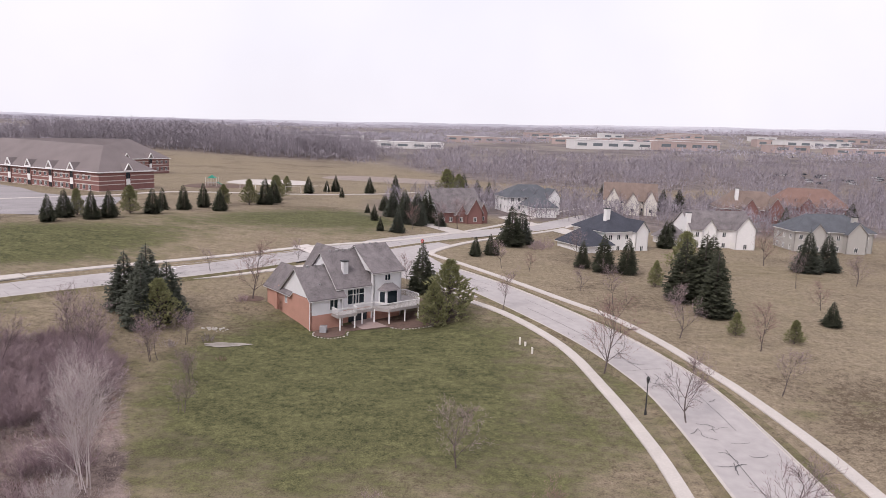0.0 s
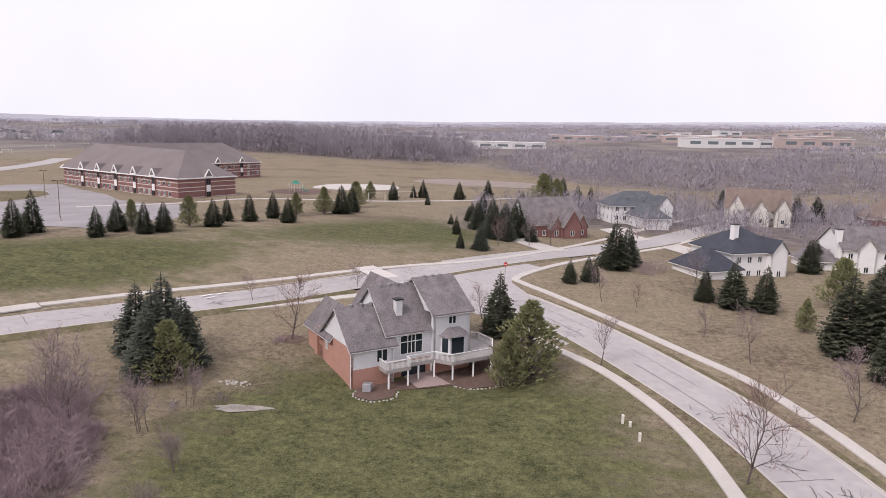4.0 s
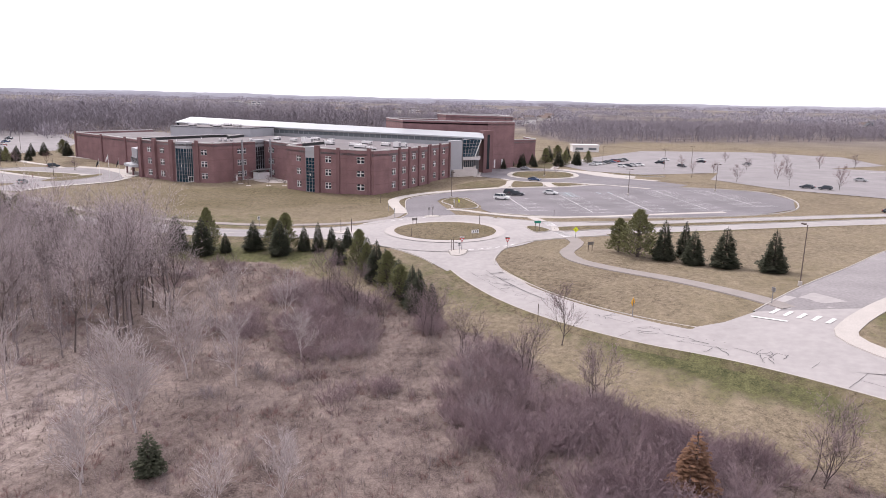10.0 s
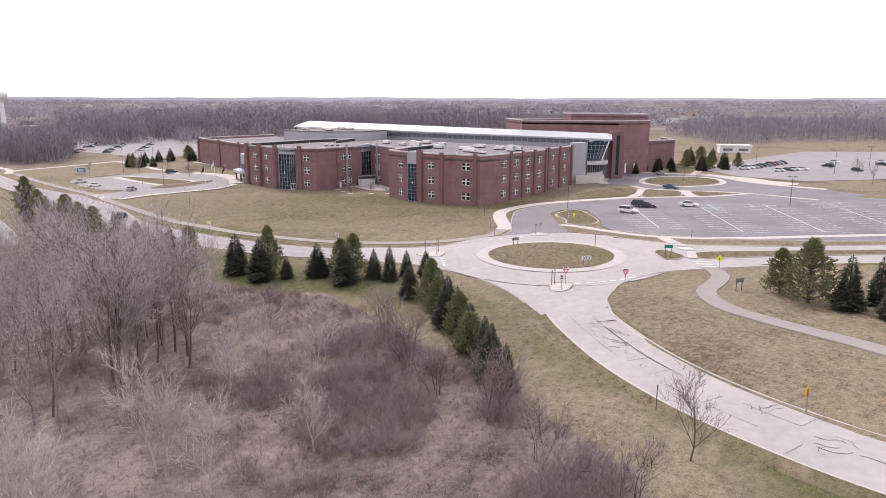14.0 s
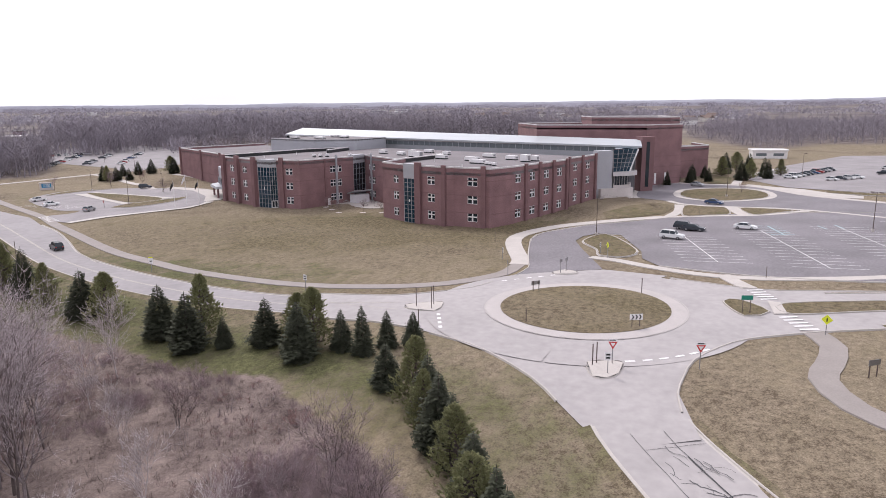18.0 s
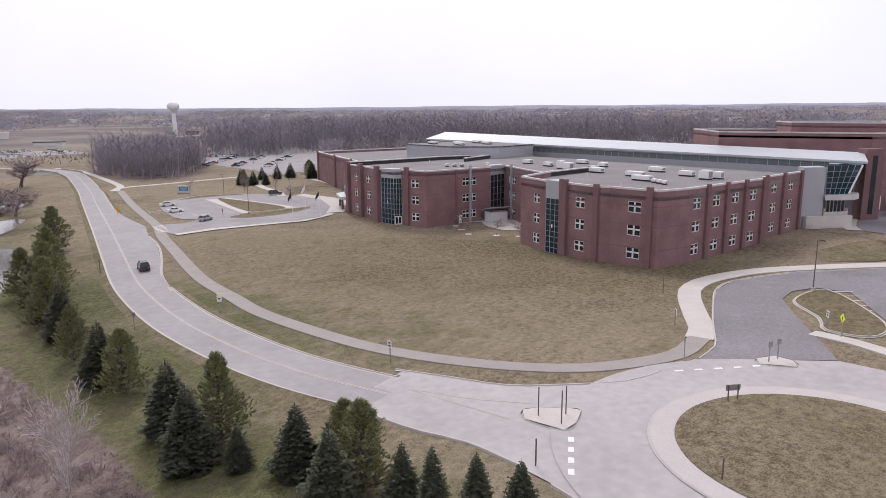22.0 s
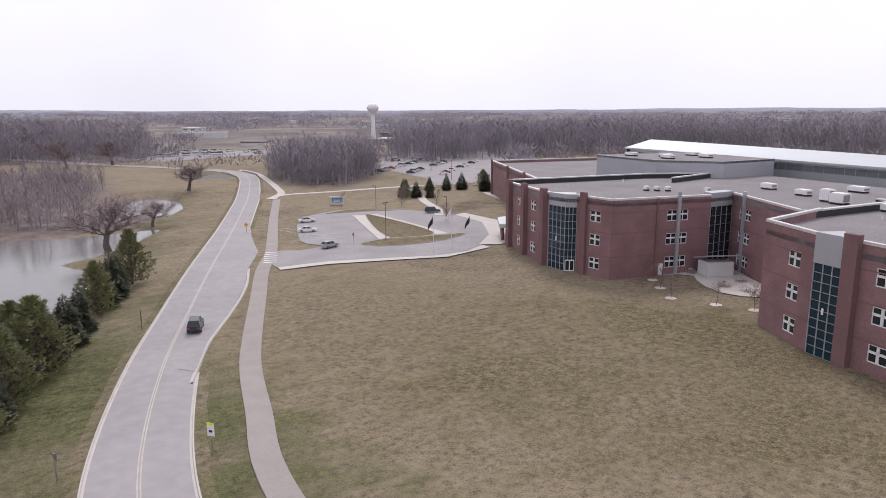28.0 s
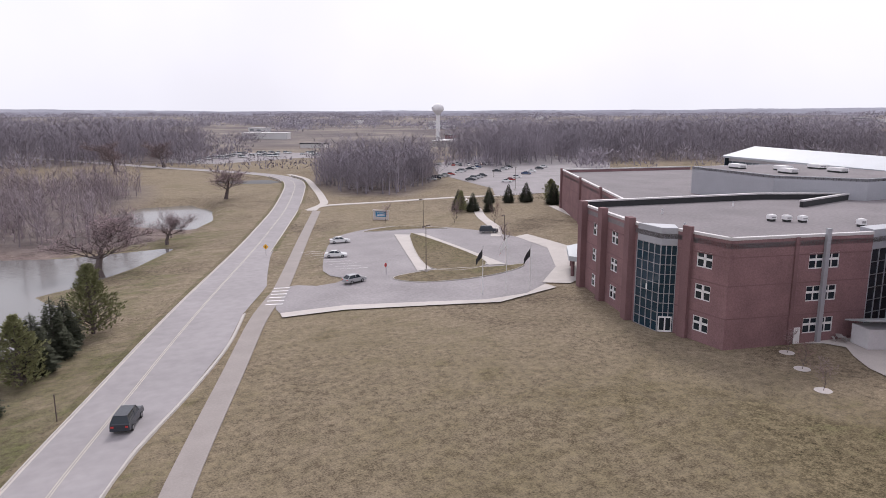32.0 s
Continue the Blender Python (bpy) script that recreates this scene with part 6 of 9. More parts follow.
house_wall(house, F1.p(11.2, 0.7), F1.p(11.2, 0), Z1, 8.3, M_SIDING)
house_wall(house, F1.p(16.6, 0), F1.p(16.6, 10.5), Z1, 8.3, M_SIDING, [(3, 6.2), (7, 6.2)])
house_wall(house, F1.p(16.6, 10.5), F1.p(0, 10.5), Z1 + 1, 5.6, M_BRICK_ORANGE)
house_wall(house, F1.p(0, 10.5), F1.p(0, 11.4), Z1 + 1, 5.2, M_BRICK_ORANGE)
gable_roof(house, F1, 0, 5.6, 0, 9.0, 5.3, 9.2, M_SHINGLE)
gable_roof(house, F1, 5.0, 11.4, 0.7, 10.5, 6.4, 11.1, M_SHINGLE, over=0.35)
gable_roof(house, F1, 11.2, 16.6, 0.0, 10.5, 8.3, 11.8, M_SHINGLE)
gable_roof(house, F1, -0.2, 5.6, 6.0, 14.5, 5.0, 8.2, M_SHINGLE, axis="v", over=0.3)
gable_roof(house, F1, 6.5, 12.5, 7.0, 14.8, 6.4, 10.9, M_SHINGLE, axis="v", over=0.3)
four_walls(house, F1, 0, 5.4, 9, 14.4, Z1 + 1, 5.0, M_BRICK_ORANGE)
four_walls(house, F1, 6.6, 12.4, 9, 14.7, Z1 + 1, 6.4, M_SIDING)
chimney(house, F1, 7.4, 2.6, 7.0, 10.0, M_SIDING, 0.85)
for u, v, z in ((3.2, 4.4, 9.35), (1.8, 4.4, 9.35), (4.5, 4.4, 9.35), (6.4, 5.5, 11.25), (7.6, 5.5, 11.25), (8.8, 5.5, 11.25), (10, 5.5, 11.25), (12.6, 5.2, 11.95), (13.8, 5.2, 11.95), (15, 5.2, 11.95), (2.5, 1.8, 6.9), (14.3, 2.4, 9.9)):
    x, y = F1.p(u, v)
    part("roof_vent", Shape().prism([(x - 0.18, y - 0.18), (x + 0.18, y - 0.18), (x + 0.18, y + 0.18), (x - 0.18, y + 0.18)], z - 0.15, z + 0.22), M_STEEL, house)
# bay with hipped roof and deck door
bay1 = part("bay", Shape().prism([F1.p(12.2, 0), F1.p(12.9, -1.1), F1.p(15.2, -1.1), F1.p(15.9, 0)], 3.0, 5.4), M_SIDING, house, "projecting bay with a hipped roof")
part("bay_roof", Shape().add([F1.p3(11.9, 0, 5.4), F1.p3(12.7, -1.5, 5.4), F1.p3(15.4, -1.5, 5.4), F1.p3(16.2, 0, 5.4), F1.p3(13.2, 0, 6.3), F1.p3(14.9, 0, 6.3)], [(0, 1, 4), (1, 2, 5, 4), (2, 3, 5), (3, 2, 1, 0)]), M_SHINGLE, bay1)
part("bay_window", Shape().panel(F1.p(12.9, -1.1), F1.p(15.2, -1.1), 0.25, 2.05, 3.1, 5.2, 0.01, 0.06), M_GLASS, bay1)
part("bay_window", Shape().panel(F1.p(12.2, 0), F1.p(12.9, -1.1), 0.25, 1.05, 3.3, 5.1, 0.01, 0.06), M_GLASS, bay1)
# timber deck
DECK = [(3.6, -0.05), (3.6, -1.9), (6.9, -1.9), (6.9, -0.9), (10.9, -0.9), (12.2, -2.9), (18.2, -2.9), (20.4, 0.2), (20.4, 3.6), (18.6, 5.2), (16.7, 5.2), (16.7, -0.05)]
deck = part("deck", Shape().prism([F1.p(*q) for q in DECK], 2.62, 2.8), M_DECK, house, "weathered grey timber deck")
rail_pts = DECK[:11]
for q0, q1 in zip(rail_pts, rail_pts[1:]):
    a, b = F1.p(*q0), F1.p(*q1)
    ln = math.hypot(b[0] - a[0], b[1] - a[1])
    part("rail", Shape().panel(a, b, 0, ln, 3.7, 3.8, -0.06, 0.06), M_WHITE, deck)
    part("rim_board", Shape().panel(a, b, 0, ln, 2.35, 2.7, 0.0, 0.06), M_DECK, deck)
    n = max(2, int(ln / 0.16))
    for k in range(n + 1):
        part("baluster", Shape().panel(a, b, ln * k / n - 0.022, ln * k / n + 0.022, 2.8, 3.7, -0.02, 0.02), M_WHITE, deck)
for u, v in ((4.0, -1.8), (6.6, -1.8), (8.6, -0.8), (10.8, -0.9), (12.4, -2.7), (15.4, -2.8), (18.1, -2.8), (20.2, 0.4), (20.2, 3.5)):
    x, y = F1.p(u, v)
    part("deck_post", Shape().box(x - 0.1, x + 0.1, y - 0.1, y + 0.1, land(x, y) - 0.2, 2.65), M_WHITE, house)
# garden round the house
single("mulch_bed", drape([F1.p(*q) for q in ((0.3, -0.1), (-0.6, -2.2), (0.6, -4.2), (3.2, -4.2), (4.6, -2.6), (7, -3.2), (8.2, -3.6), (11.4, -4.2), (12.4, -6.0), (16, -7.0), (21, -7.0), (22.4, -2), (18, -0.2), (5, -0.1))], 0.07, 2), M_MULCH, "brown bark mulch bed along the house", "garden bed", kind="structure")
single("patio", drape([F1.p(*q) for q in ((7.2, 0.5), (7.2, -3.2), (11.4, -3.9), (11.2, 0.5))], 0.12, 2), M_PAVER, "small brick-pink paved patio", "patio", kind="structure")
rs = random.Random(5)


def rock(x, y, r, group, label="pale rounded field stone edging a garden bed"):
    s = Shape().ball((0, 0, 0), r, 7, 4, 0.65)
    s.v = [(a * rs.uniform(0.8, 1.2), b * rs.uniform(0.8, 1.2), c) for a, b, c in s.v]
    ob = single("garden_stone", s, M_ROCK, label, "stone", group, base=(0, 0, 0))
    ob.location = (x, y, land(x, y) + r * 0.25)
    ob.rotation_euler = (0, 0, rs.uniform(0, 6))


edge = smooth_line([F1.p(*q) for q in ((0.1, -0.8), (-0.7, -2.2), (0.5, -4.4), (3.2, -4.5), (4.6, -3.2))], 0.42) + smooth_line([F1.p(*q) for q in ((11.5, -4.4), (12.4, -6.2), (15, -7.1), (18, -7.3), (20.8, -7.2))], 0.42)
for p in edge:
    rock(p.x + rs.uniform(-0.1, 0.1), p.y + rs.uniform(-0.1, 0.1), rs.uniform(0.1, 0.19), "bed edging stones")
for _ in range(34):
    rock(-33.6 + rs.gauss(0, 0.45) * 1.6, 97 + rs.gauss(0, 0.45) * 0.6, rs.uniform(0.1, 0.24), "pile of pale stones", "pale stone in a low pile on the lawn")
heap = Shape()
for _ in range(420):
    a, q = rs.uniform(0, 6.28), math.sqrt(rs.random())
    x, y, r = -30.2 + 2.7 * q * math.cos(a) + 0.5 * q * math.sin(a), 91.4 + 1.0 * q * math.sin(a) + 0.55 * q * math.cos(a), rs.uniform(0.02, 0.05)
    heap.ball((x, y, land(x, y) + 0.07 + 0.08 * (1 - q)), r, 5, 3, 0.6)
outline = []
for k in range(28):
    a = 6.2832 * k / 28
    q = 1.0 + 0.16 * math.sin(3 * a + 0.6) + 0.1 * math.sin(7 * a) + rs.uniform(-0.06, 0.06)
    outline.append((-30.2 + q * (2.7 * math.cos(a) + 0.5 * math.sin(a)), 91.4 + q * (1.0 * math.sin(a) + 0.55 * math.cos(a))))
single("gravel_bed", drape(outline, 0.09, 0.5), M_GRIT, "thin spread of pale gravel on the lawn", "gravel", kind="structure")
single("gravel_heap", heap, M_GRIT, "low heap of pale gravel left on the lawn", "gravel", kind="stuff")
single("mulch_bed", drape([(-32.2 + 2.0 * math.cos(q * 0.628), 111.6 + 1.4 * math.sin(q * 0.628)) for q in range(10)], 0.07, 0.8), M_MULCH, "round mulch bed under a young tree", "garden bed", kind="structure")
for u, v, z0, z1 in ((-0.08, 0.1, 0.5, 5.2), (-0.08, 11.2, 1.5, 5.2), (5.45, -0.1, 0.5, 5.2)):
    part("downspout", Shape().tube(F1.p3(u, v, z0), F1.p3(u, v, z1), 0.06, 0.06, 6), M_WHITE, house)
ac = thing("air_conditioner", "grey outdoor air conditioner beside the brick wall", "air unit", (*F1.p(1.5, -1.2), land(*F1.p(1.5, -1.2)) + 0.07))
part("casing", Shape().box(-0.5, 0.5, -0.5, 0.5, 0.05, 0.95), M_PANEL, ac, base=(0, 0, 0))
part("fan_grille", Shape().tube((0, 0, 0.95), (0, 0, 1.02), 0.42, 0.38, 12, True), M_STEEL, ac, base=(0, 0, 0))


# the other houses
def plain_house(label, x, y, turn, w, d, eave, ridge, wall, roof, gables=(), hip=True, garage=None, win=True, chim=None, front_mat=None, z=None, style_gable=None):
    z0 = land(x, y) if z is None else z
    fr = Frame2(x, y, turn)
    ho = thing("house", label, "house", (x, y, z0), "neighbourhood houses")
    rows = [(k, z0 + r) for r in ((1.0, 3.9) if eave > 4.5 else (1.0,)) for k in np.arange(1.8, w - 1, 2.6)]
    side = [(k, z0 + r) for r in ((1.0, 3.9) if eave > 4.5 else (1.0,)) for k in np.arange(2.2, d - 1, 3.4)]
    four_walls(ho, fr, 0, w, 0, d, z0 - 1, z0 + eave, wall, rows if win else (), side if win else (), rows if win else (), side if win else (), front_mat=front_mat)
    if hip:
        hip_roof(ho, fr, 0, w, 0, d, z0 + eave, z0 + ridge, roof)
    else:
        gable_roof(ho, fr, 0, w, 0, d, z0 + eave, z0 + ridge, roof, gable_mat=style_gable or wall)
    for u0, u1, v0, v1, e, r, ax in gables:
        four_walls(ho, fr, u0, u1, v0, v1, z0 - 1, z0 + e, front_mat or wall, [((u1 - u0) / 2, z0 + 1.0)] if win else ())
        gable_roof(ho, fr, u0, u1, v0, v1, z0 + e, z0 + r, roof, axis=ax, gable_mat=front_mat or wall, over=0.3)
    if garage:
        u0, u1, v0, v1, e, r = garage
        four_walls(ho, fr, u0, u1, v0, v1, z0 - 1, z0 + e, wall)
        hip_roof(ho, fr, u0, u1, v0, v1, z0 + e, z0 + r, roof)
    if chim:
        chimney(ho, fr, chim[0], chim[1], z0, z0 + chim[2], chim[3], 1.2)
    return ho, fr


plain_house("brick house with steep grey roof and front gables", -2.5, 200, 32, 16, 12, 4.2, 10.2, M_SIDING, M_SHINGLE, [(5.6, 9.2, -1.2, 4, 3.4, 6.2, "v"), (8.8, 14.2, -2.4, 5, 3.8, 7.8, "v"), (13.6, 17, -1.0, 5, 3.4, 6.4, "v")], hip=False, front_mat=M_BRICK_RED, z=4.0)
plain_house("white two-storey house with dark hipped roof and low garage", 22, 246, 18, 20, 12, 5.6, 9.8, M_WHITE, M_SHINGLE_SLATE, [(14.5, 19.5, -2.5, 4, 5.6, 8.6, "v")], garage=(5, 13, -13, 0.4, 3.2, 7.0))
plain_house("white two-storey house with large navy hipped roof and attached garage", 39.4, 169.6, 26, 13.5, 13, 6.2, 10.6, M_WHITE, M_SHINGLE_NAVY, [(8.6, 12.6, -1.6, 5, 6.2, 8.6, "v")], garage=(-8.5, 0.4, -2.6, 8, 3.3, 7.2), chim=(3.4, 4.0, 11.4, M_WHITE), z=1.8)
plain_house("cream house with brown roof and steep front gables", 62, 270, -12, 20, 11, 5.2, 11.4, M_CREAM, M_SHINGLE_BROWN, [(1.0, 6.0, -2, 4, 5.2, 9.6, "v"), (8, 13.5, -5, 4, 4.0, 8.2, "v"), (15, 20, -4, 4, 4.4, 9.0, "v")], hip=False)
plain_house("white-sided house with grey roof, brick basement and tall chimney", 66, 184, 8, 18, 11, 6.2, 10.4, M_WHITE, M_SHINGLE, [(3.0, 7.0, -0.8, 5, 6.2, 8.6, "v"), (11.6, 17.2, -2.6, 5, 6.4, 9.8, "v")], garage=(-6.5, 0.3, 1, 9, 3.2, 6.6), hip=False, chim=(-0.2, 2, 10.2, M_WHITE), z=1.6)
plain_house("red brick house with brown roof and arched gabled porch", 104, 262, -8, 24, 12, 4.6, 11.0, M_BRICK_RED, M_SHINGLE_BROWN, [(8, 13.5, -4, 4, 4.6, 8.6, "v"), (17, 23, -3.4, 4, 4.8, 9.2, "v")], chim=(7, 3, 12.0, M_WHITE))
plain_house("taupe two-storey house with slate-grey gable roof and rear deck", 95, 186, 2, 22, 11, 6.4, 10.6, M_TAUPE, M_SHINGLE_SLATE, [(13.5, 19.0, -2.0, 5, 6.0, 9.0, "v"), (4, 8, -1.0, 4, 6.2, 8.4, "v")], hip=True, chim=(16.6, 1.0, 10.4, M_TAUPE), z=1.6)
plain_house("brick house with broad red-brown hipped roof", 138, 288, -6, 30, 14, 4.2, 11.6, M_BRICK_RED, M_SHINGLE_RED, [(9, 15, -3, 4, 4.2, 8.0, "v")])

# ---- the lower school ----
ZE = 6.2
EE = 13.3
lower = thing("school", "red brick lower school with mauve-grey roof and white dormers", "school", (-120.7, 238, ZE))


def along(a, b, s, d, z):
    ux, uy = b[0] - a[0], b[1] - a[1]
    k = math.hypot(ux, uy)
    return (a[0] + ux / k * s + uy / k * d, a[1] + uy / k * s - ux / k * d, z)


def dormer_bay(a, b, s, parent):
    """A narrow white-panelled window bay under its own steep gable."""
    bay = part("bay", Shape().panel(a, b, s - 1.15, s + 1.15, ZE - 1, EE + 0.5, 0.02, 0.3), M_BRICK_RED, parent, "projecting brick window bay")
    part("spandrel", Shape().panel(a, b, s - 0.85, s + 0.85, ZE + 2.3, ZE + 4.6, 0.3, 0.38), M_WHITE, bay, "white panel between windows")
    for z0, z1 in ((ZE + 0.6, ZE + 2.3), (ZE + 4.6, EE + 0.3)):
        for q in (-0.85, 0.07):
            part("window", Shape().panel(a, b, s + q, s + q + 0.78, z0, z1, 0.3, 0.36), M_GLASS, bay)
    tip, w, e = EE + 2.9, 1.75, EE + 0.35
    front = [along(a, b, s - w, 0.7, e), along(a, b, s + w, 0.7, e), along(a, b, s, 0.7, tip)]
    back = [along(a, b, s - w, -4.2, e), along(a, b, s + w, -4.2, e), along(a, b, s, -4.2, tip)]
    part("dormer_roof", Shape().add(front + back, [(0, 1, 2), (5, 4, 3), (0, 3, 4, 1), (1, 4, 5, 2), (2, 5, 3, 0)]), M_SHINGLE_MAUVE, bay, "shingled dormer roof")
    for p, q in ((front[0], front[2]), (front[1], front[2]), (front[0], front[1])):
        part("barge_board", Shape().tube(p, q, 0.24, 0.24, 4), M_WHITE, bay)


def lower_window(wall, a, b, s, z, w, hh):
    return house_window(wall, a, b, s, z, w, hh)


SL, SK, SR, SV, SF, SW2, SW1 = (-192.0, 276.0), (-120.7, 238.0), (-110.6, 259.5), (-174.4, 293.8), (-148.0, 367.0), (-172.0, 376.0), (-203.0, 292.0)
RUNS = ((SL, SK, True), (SK, SR, False), (SR, SV, False), (SV, SF, True), (SF, SW2, False), (SW2, SW1, False), (SW1, SL, False))
for a, b, glazed in RUNS:
    length = math.hypot(b[0] - a[0], b[1] - a[1])
    spots = [k for k in np.arange(3.2, length - 2, 3.15)] if glazed else ()
    if a is SL:
        bays = [15.8, 28.4, 40.9, 53.9, 66.2]
    elif a is SV:
        bays = [length - 29.5, length - 13.5]
        spots = [k for k in spots if k > length - 40]
    else:
        bays = [length / 2] if a is SK else []
    spots = [k for k in spots if all(abs(k - q) > 2.2 for q in bays)]
    brick_wall(lower, a, b, ZE - 1.5, EE, spots, [ZE + 0.9, ZE + 4.5] if spots else (), 1.5, 1.6, M_BRICK_RED, False, False, lower_window)
    for q in bays:
        dormer_bay(a, b, q, lower)
    for z in (ZE + 0.4, ZE + 2.6, ZE + 3.9, ZE + 5.6):
        if a in (SL, SK, SV):
            part("band", Shape().panel(a, b, 0, length, z, z + 0.26, 0.0, 0.05), M_STONE, lower, "pale brick band")
ring = [SL, SK, SR, SV, SF, SW2, SW1]
mid = (-160.0, 292.0)
roof_v = []
for i, p in enumerate(ring):
    q = Vector(p)
    before, after = (q - Vector(ring[i - 1])).normalized(), (Vector(ring[(i + 1) % 7]) - q).normalized()
    q += (Vector((before.y, -before.x)) + Vector((after.y, -after.x))) * 0.6
    roof_v.append((q.x, q.y, EE))
roof_v += [(-127.0, 255.0, 22.3), (-186.5, 289.5, 22.9), (-166.0, 361.0, 22.9)]
part("roof", Shape().add(roof_v, [(0, 1, 7, 8), (1, 2, 7), (2, 3, 8, 7), (3, 4, 9, 8), (4, 5, 9), (5, 6, 8, 9), (6, 0, 8)]), M_SHINGLE_MAUVE, lower, "broad hipped mauve-grey shingle roof")
for i in range(7):
    part("gutter", Shape().tube(roof_v[i], roof_v[(i + 1) % 7], 0.24, 0.24, 4), M_WHITE, lower)


# ---- trees ----
def grow(rnd, wood, twigs, p, d, length, radius, level, deep, bend, split, fine):
    """One branch and its children: thick wood as tubes, the last twigs as thin blades."""
    segs = 4 if level == 0 else (3 if level < deep - 1 else 2)
    step = length / segs
    for k in range(segs):
        d = (d + Vector((rnd.uniform(-1, 1), rnd.uniform(-1, 1), rnd.uniform(-0.4, 1))) * bend).normalized()
        q = p + d * step
        r1 = radius * (1 - 0.75 * (k + 1) / segs)
        r0 = radius * (1 - 0.75 * k / segs)
        if level < deep - 1:
            wood.tube(p, q, r0, r1, 5 if level == 0 else 3)
        elif level == deep - 1:
            side = Matrix.Rotation(rnd.uniform(0, 6.28), 3, d) @ d.orthogonal().normalized()
            wood.add([tuple(p - side * max(r0, fine)), tuple(p + side * max(r0, fine)), tuple(q + side * max(r1, fine * 0.8)), tuple(q - side * max(r1, fine * 0.8))], [(0, 1, 2, 3)])
        else:
            side = d.orthogonal().normalized() * max(r0, fine)
            turn = Matrix.Rotation(rnd.uniform(0, 6.28), 3, d)
            side = turn @ side
            twigs.add([tuple(p - side), tuple(p + side), tuple(q)], [(0, 1, 2)])
        p = q
        if level < deep and (level > 0 or k >= 0):
            if level == 0 and k == 0 and rnd.random() < 0.6:
                continue
            for _ in range(split[min(level, len(split) - 1)]):
                axis = d.orthogonal().normalized()
                axis = Matrix.Rotation(rnd.uniform(0, 6.28), 3, d) @ axis
                nd = (d + axis * rnd.uniform(0.5, 1.1) + Vector((0, 0, 0.15))).normalized()
                grow(rnd, wood, twigs, p, nd, length * rnd.uniform(0.38, 0.62) * (1.0 if level else 1.0 - 0.35 * k / segs), max(r1 * 0.6, 0.008), level + 1, deep, bend * 1.15, split, fine)


def bare_tree(seed, height, deep, split, bend, twig_mat, label, wood_mat=None, radius=None, fine=0.012, stems=1):
    rnd = random.Random(seed)
    wood, twigs = Shape(), Shape()
    for s in range(stems):
        lean = Vector((rnd.uniform(-1, 1), rnd.uniform(-1, 1), 0)) * (0.08 if stems == 1 else 0.3) + Vector((0, 0, 1))
        base = Vector((rnd.uniform(-1, 1), rnd.uniform(-1, 1), 0)) * (0.0 if stems == 1 else 0.6) + Vector((0, 0, -0.2))
        grow(rnd, wood, twigs, base, lean.normalized(), height * rnd.uniform(0.75, 0.9), radius or height * 0.014, 0, deep, bend, split, fine)
    t = thing("tree", label, "tree", (0, 0, 0))
    part("trunk", wood, wood_mat or M_BARK, t, base=(0, 0, 0))
    part("crown", twigs, twig_mat, t, base=(0, 0, 0))
    return t


def shrub_mesh(seed, r, hh, stems, twigs_per, fine=0.012):
    rnd = random.Random(seed)
    s = Shape()
    for _ in range(stems):
        a, q = rnd.uniform(0, 6.28), rnd.random() ** 0.6
        p = Vector((math.cos(a), math.sin(a), 0)) * r * q * 0.7
        d = (Vector((math.cos(a), math.sin(a), 0)) * q * rnd.uniform(0.3, 1.1) + Vector((rnd.uniform(-.3, .3), rnd.uniform(-.3, .3), 1))).normalized()
        ln = hh * rnd.uniform(0.55, 1.0) * (1 - 0.3 * q)
        pts = [p]
        for k in range(3):
            d = (d + Vector((rnd.uniform(-1, 1), rnd.uniform(-1, 1), rnd.uniform(-.2, .4))) * 0.22).normalized()
            pts.append(pts[-1] + d * ln / 3)
        for k in range(3):
            s.tube(pts[k], pts[k + 1], fine * 2.2 * (1 - k * 0.28), fine * 2.2 * (0.72 - k * 0.28), 3)
        for _ in range(twigs_per):
            k = rnd.randrange(1, 4)
            b = pts[k - 1].lerp(pts[k], rnd.random())
            dd = (d * 0.7 + Vector((rnd.uniform(-1.2, 1.2), rnd.uniform(-1.2, 1.2), rnd.uniform(-.4, .8)))).normalized()
            e = b + dd * rnd.uniform(0.2, 0.5) * hh * 0.5
            w = dd.orthogonal().normalized() * fine
            s.add([tuple(b - w), tuple(b + w), tuple(e)], [(0, 1, 2)])
            for _ in range(3):
                m = b.lerp(e, rnd.uniform(0.3, 0.8))
                e2 = m + (dd + Vector((rnd.uniform(-1, 1), rnd.uniform(-1, 1), rnd.uniform(-.3, .8)))).normalized() * rnd.uniform(0.15, 0.4) * hh * 0.36
                s.add([tuple(m - w * 0.7), tuple(m + w * 0.7), tuple(e2)], [(0, 1, 2)])
    return s


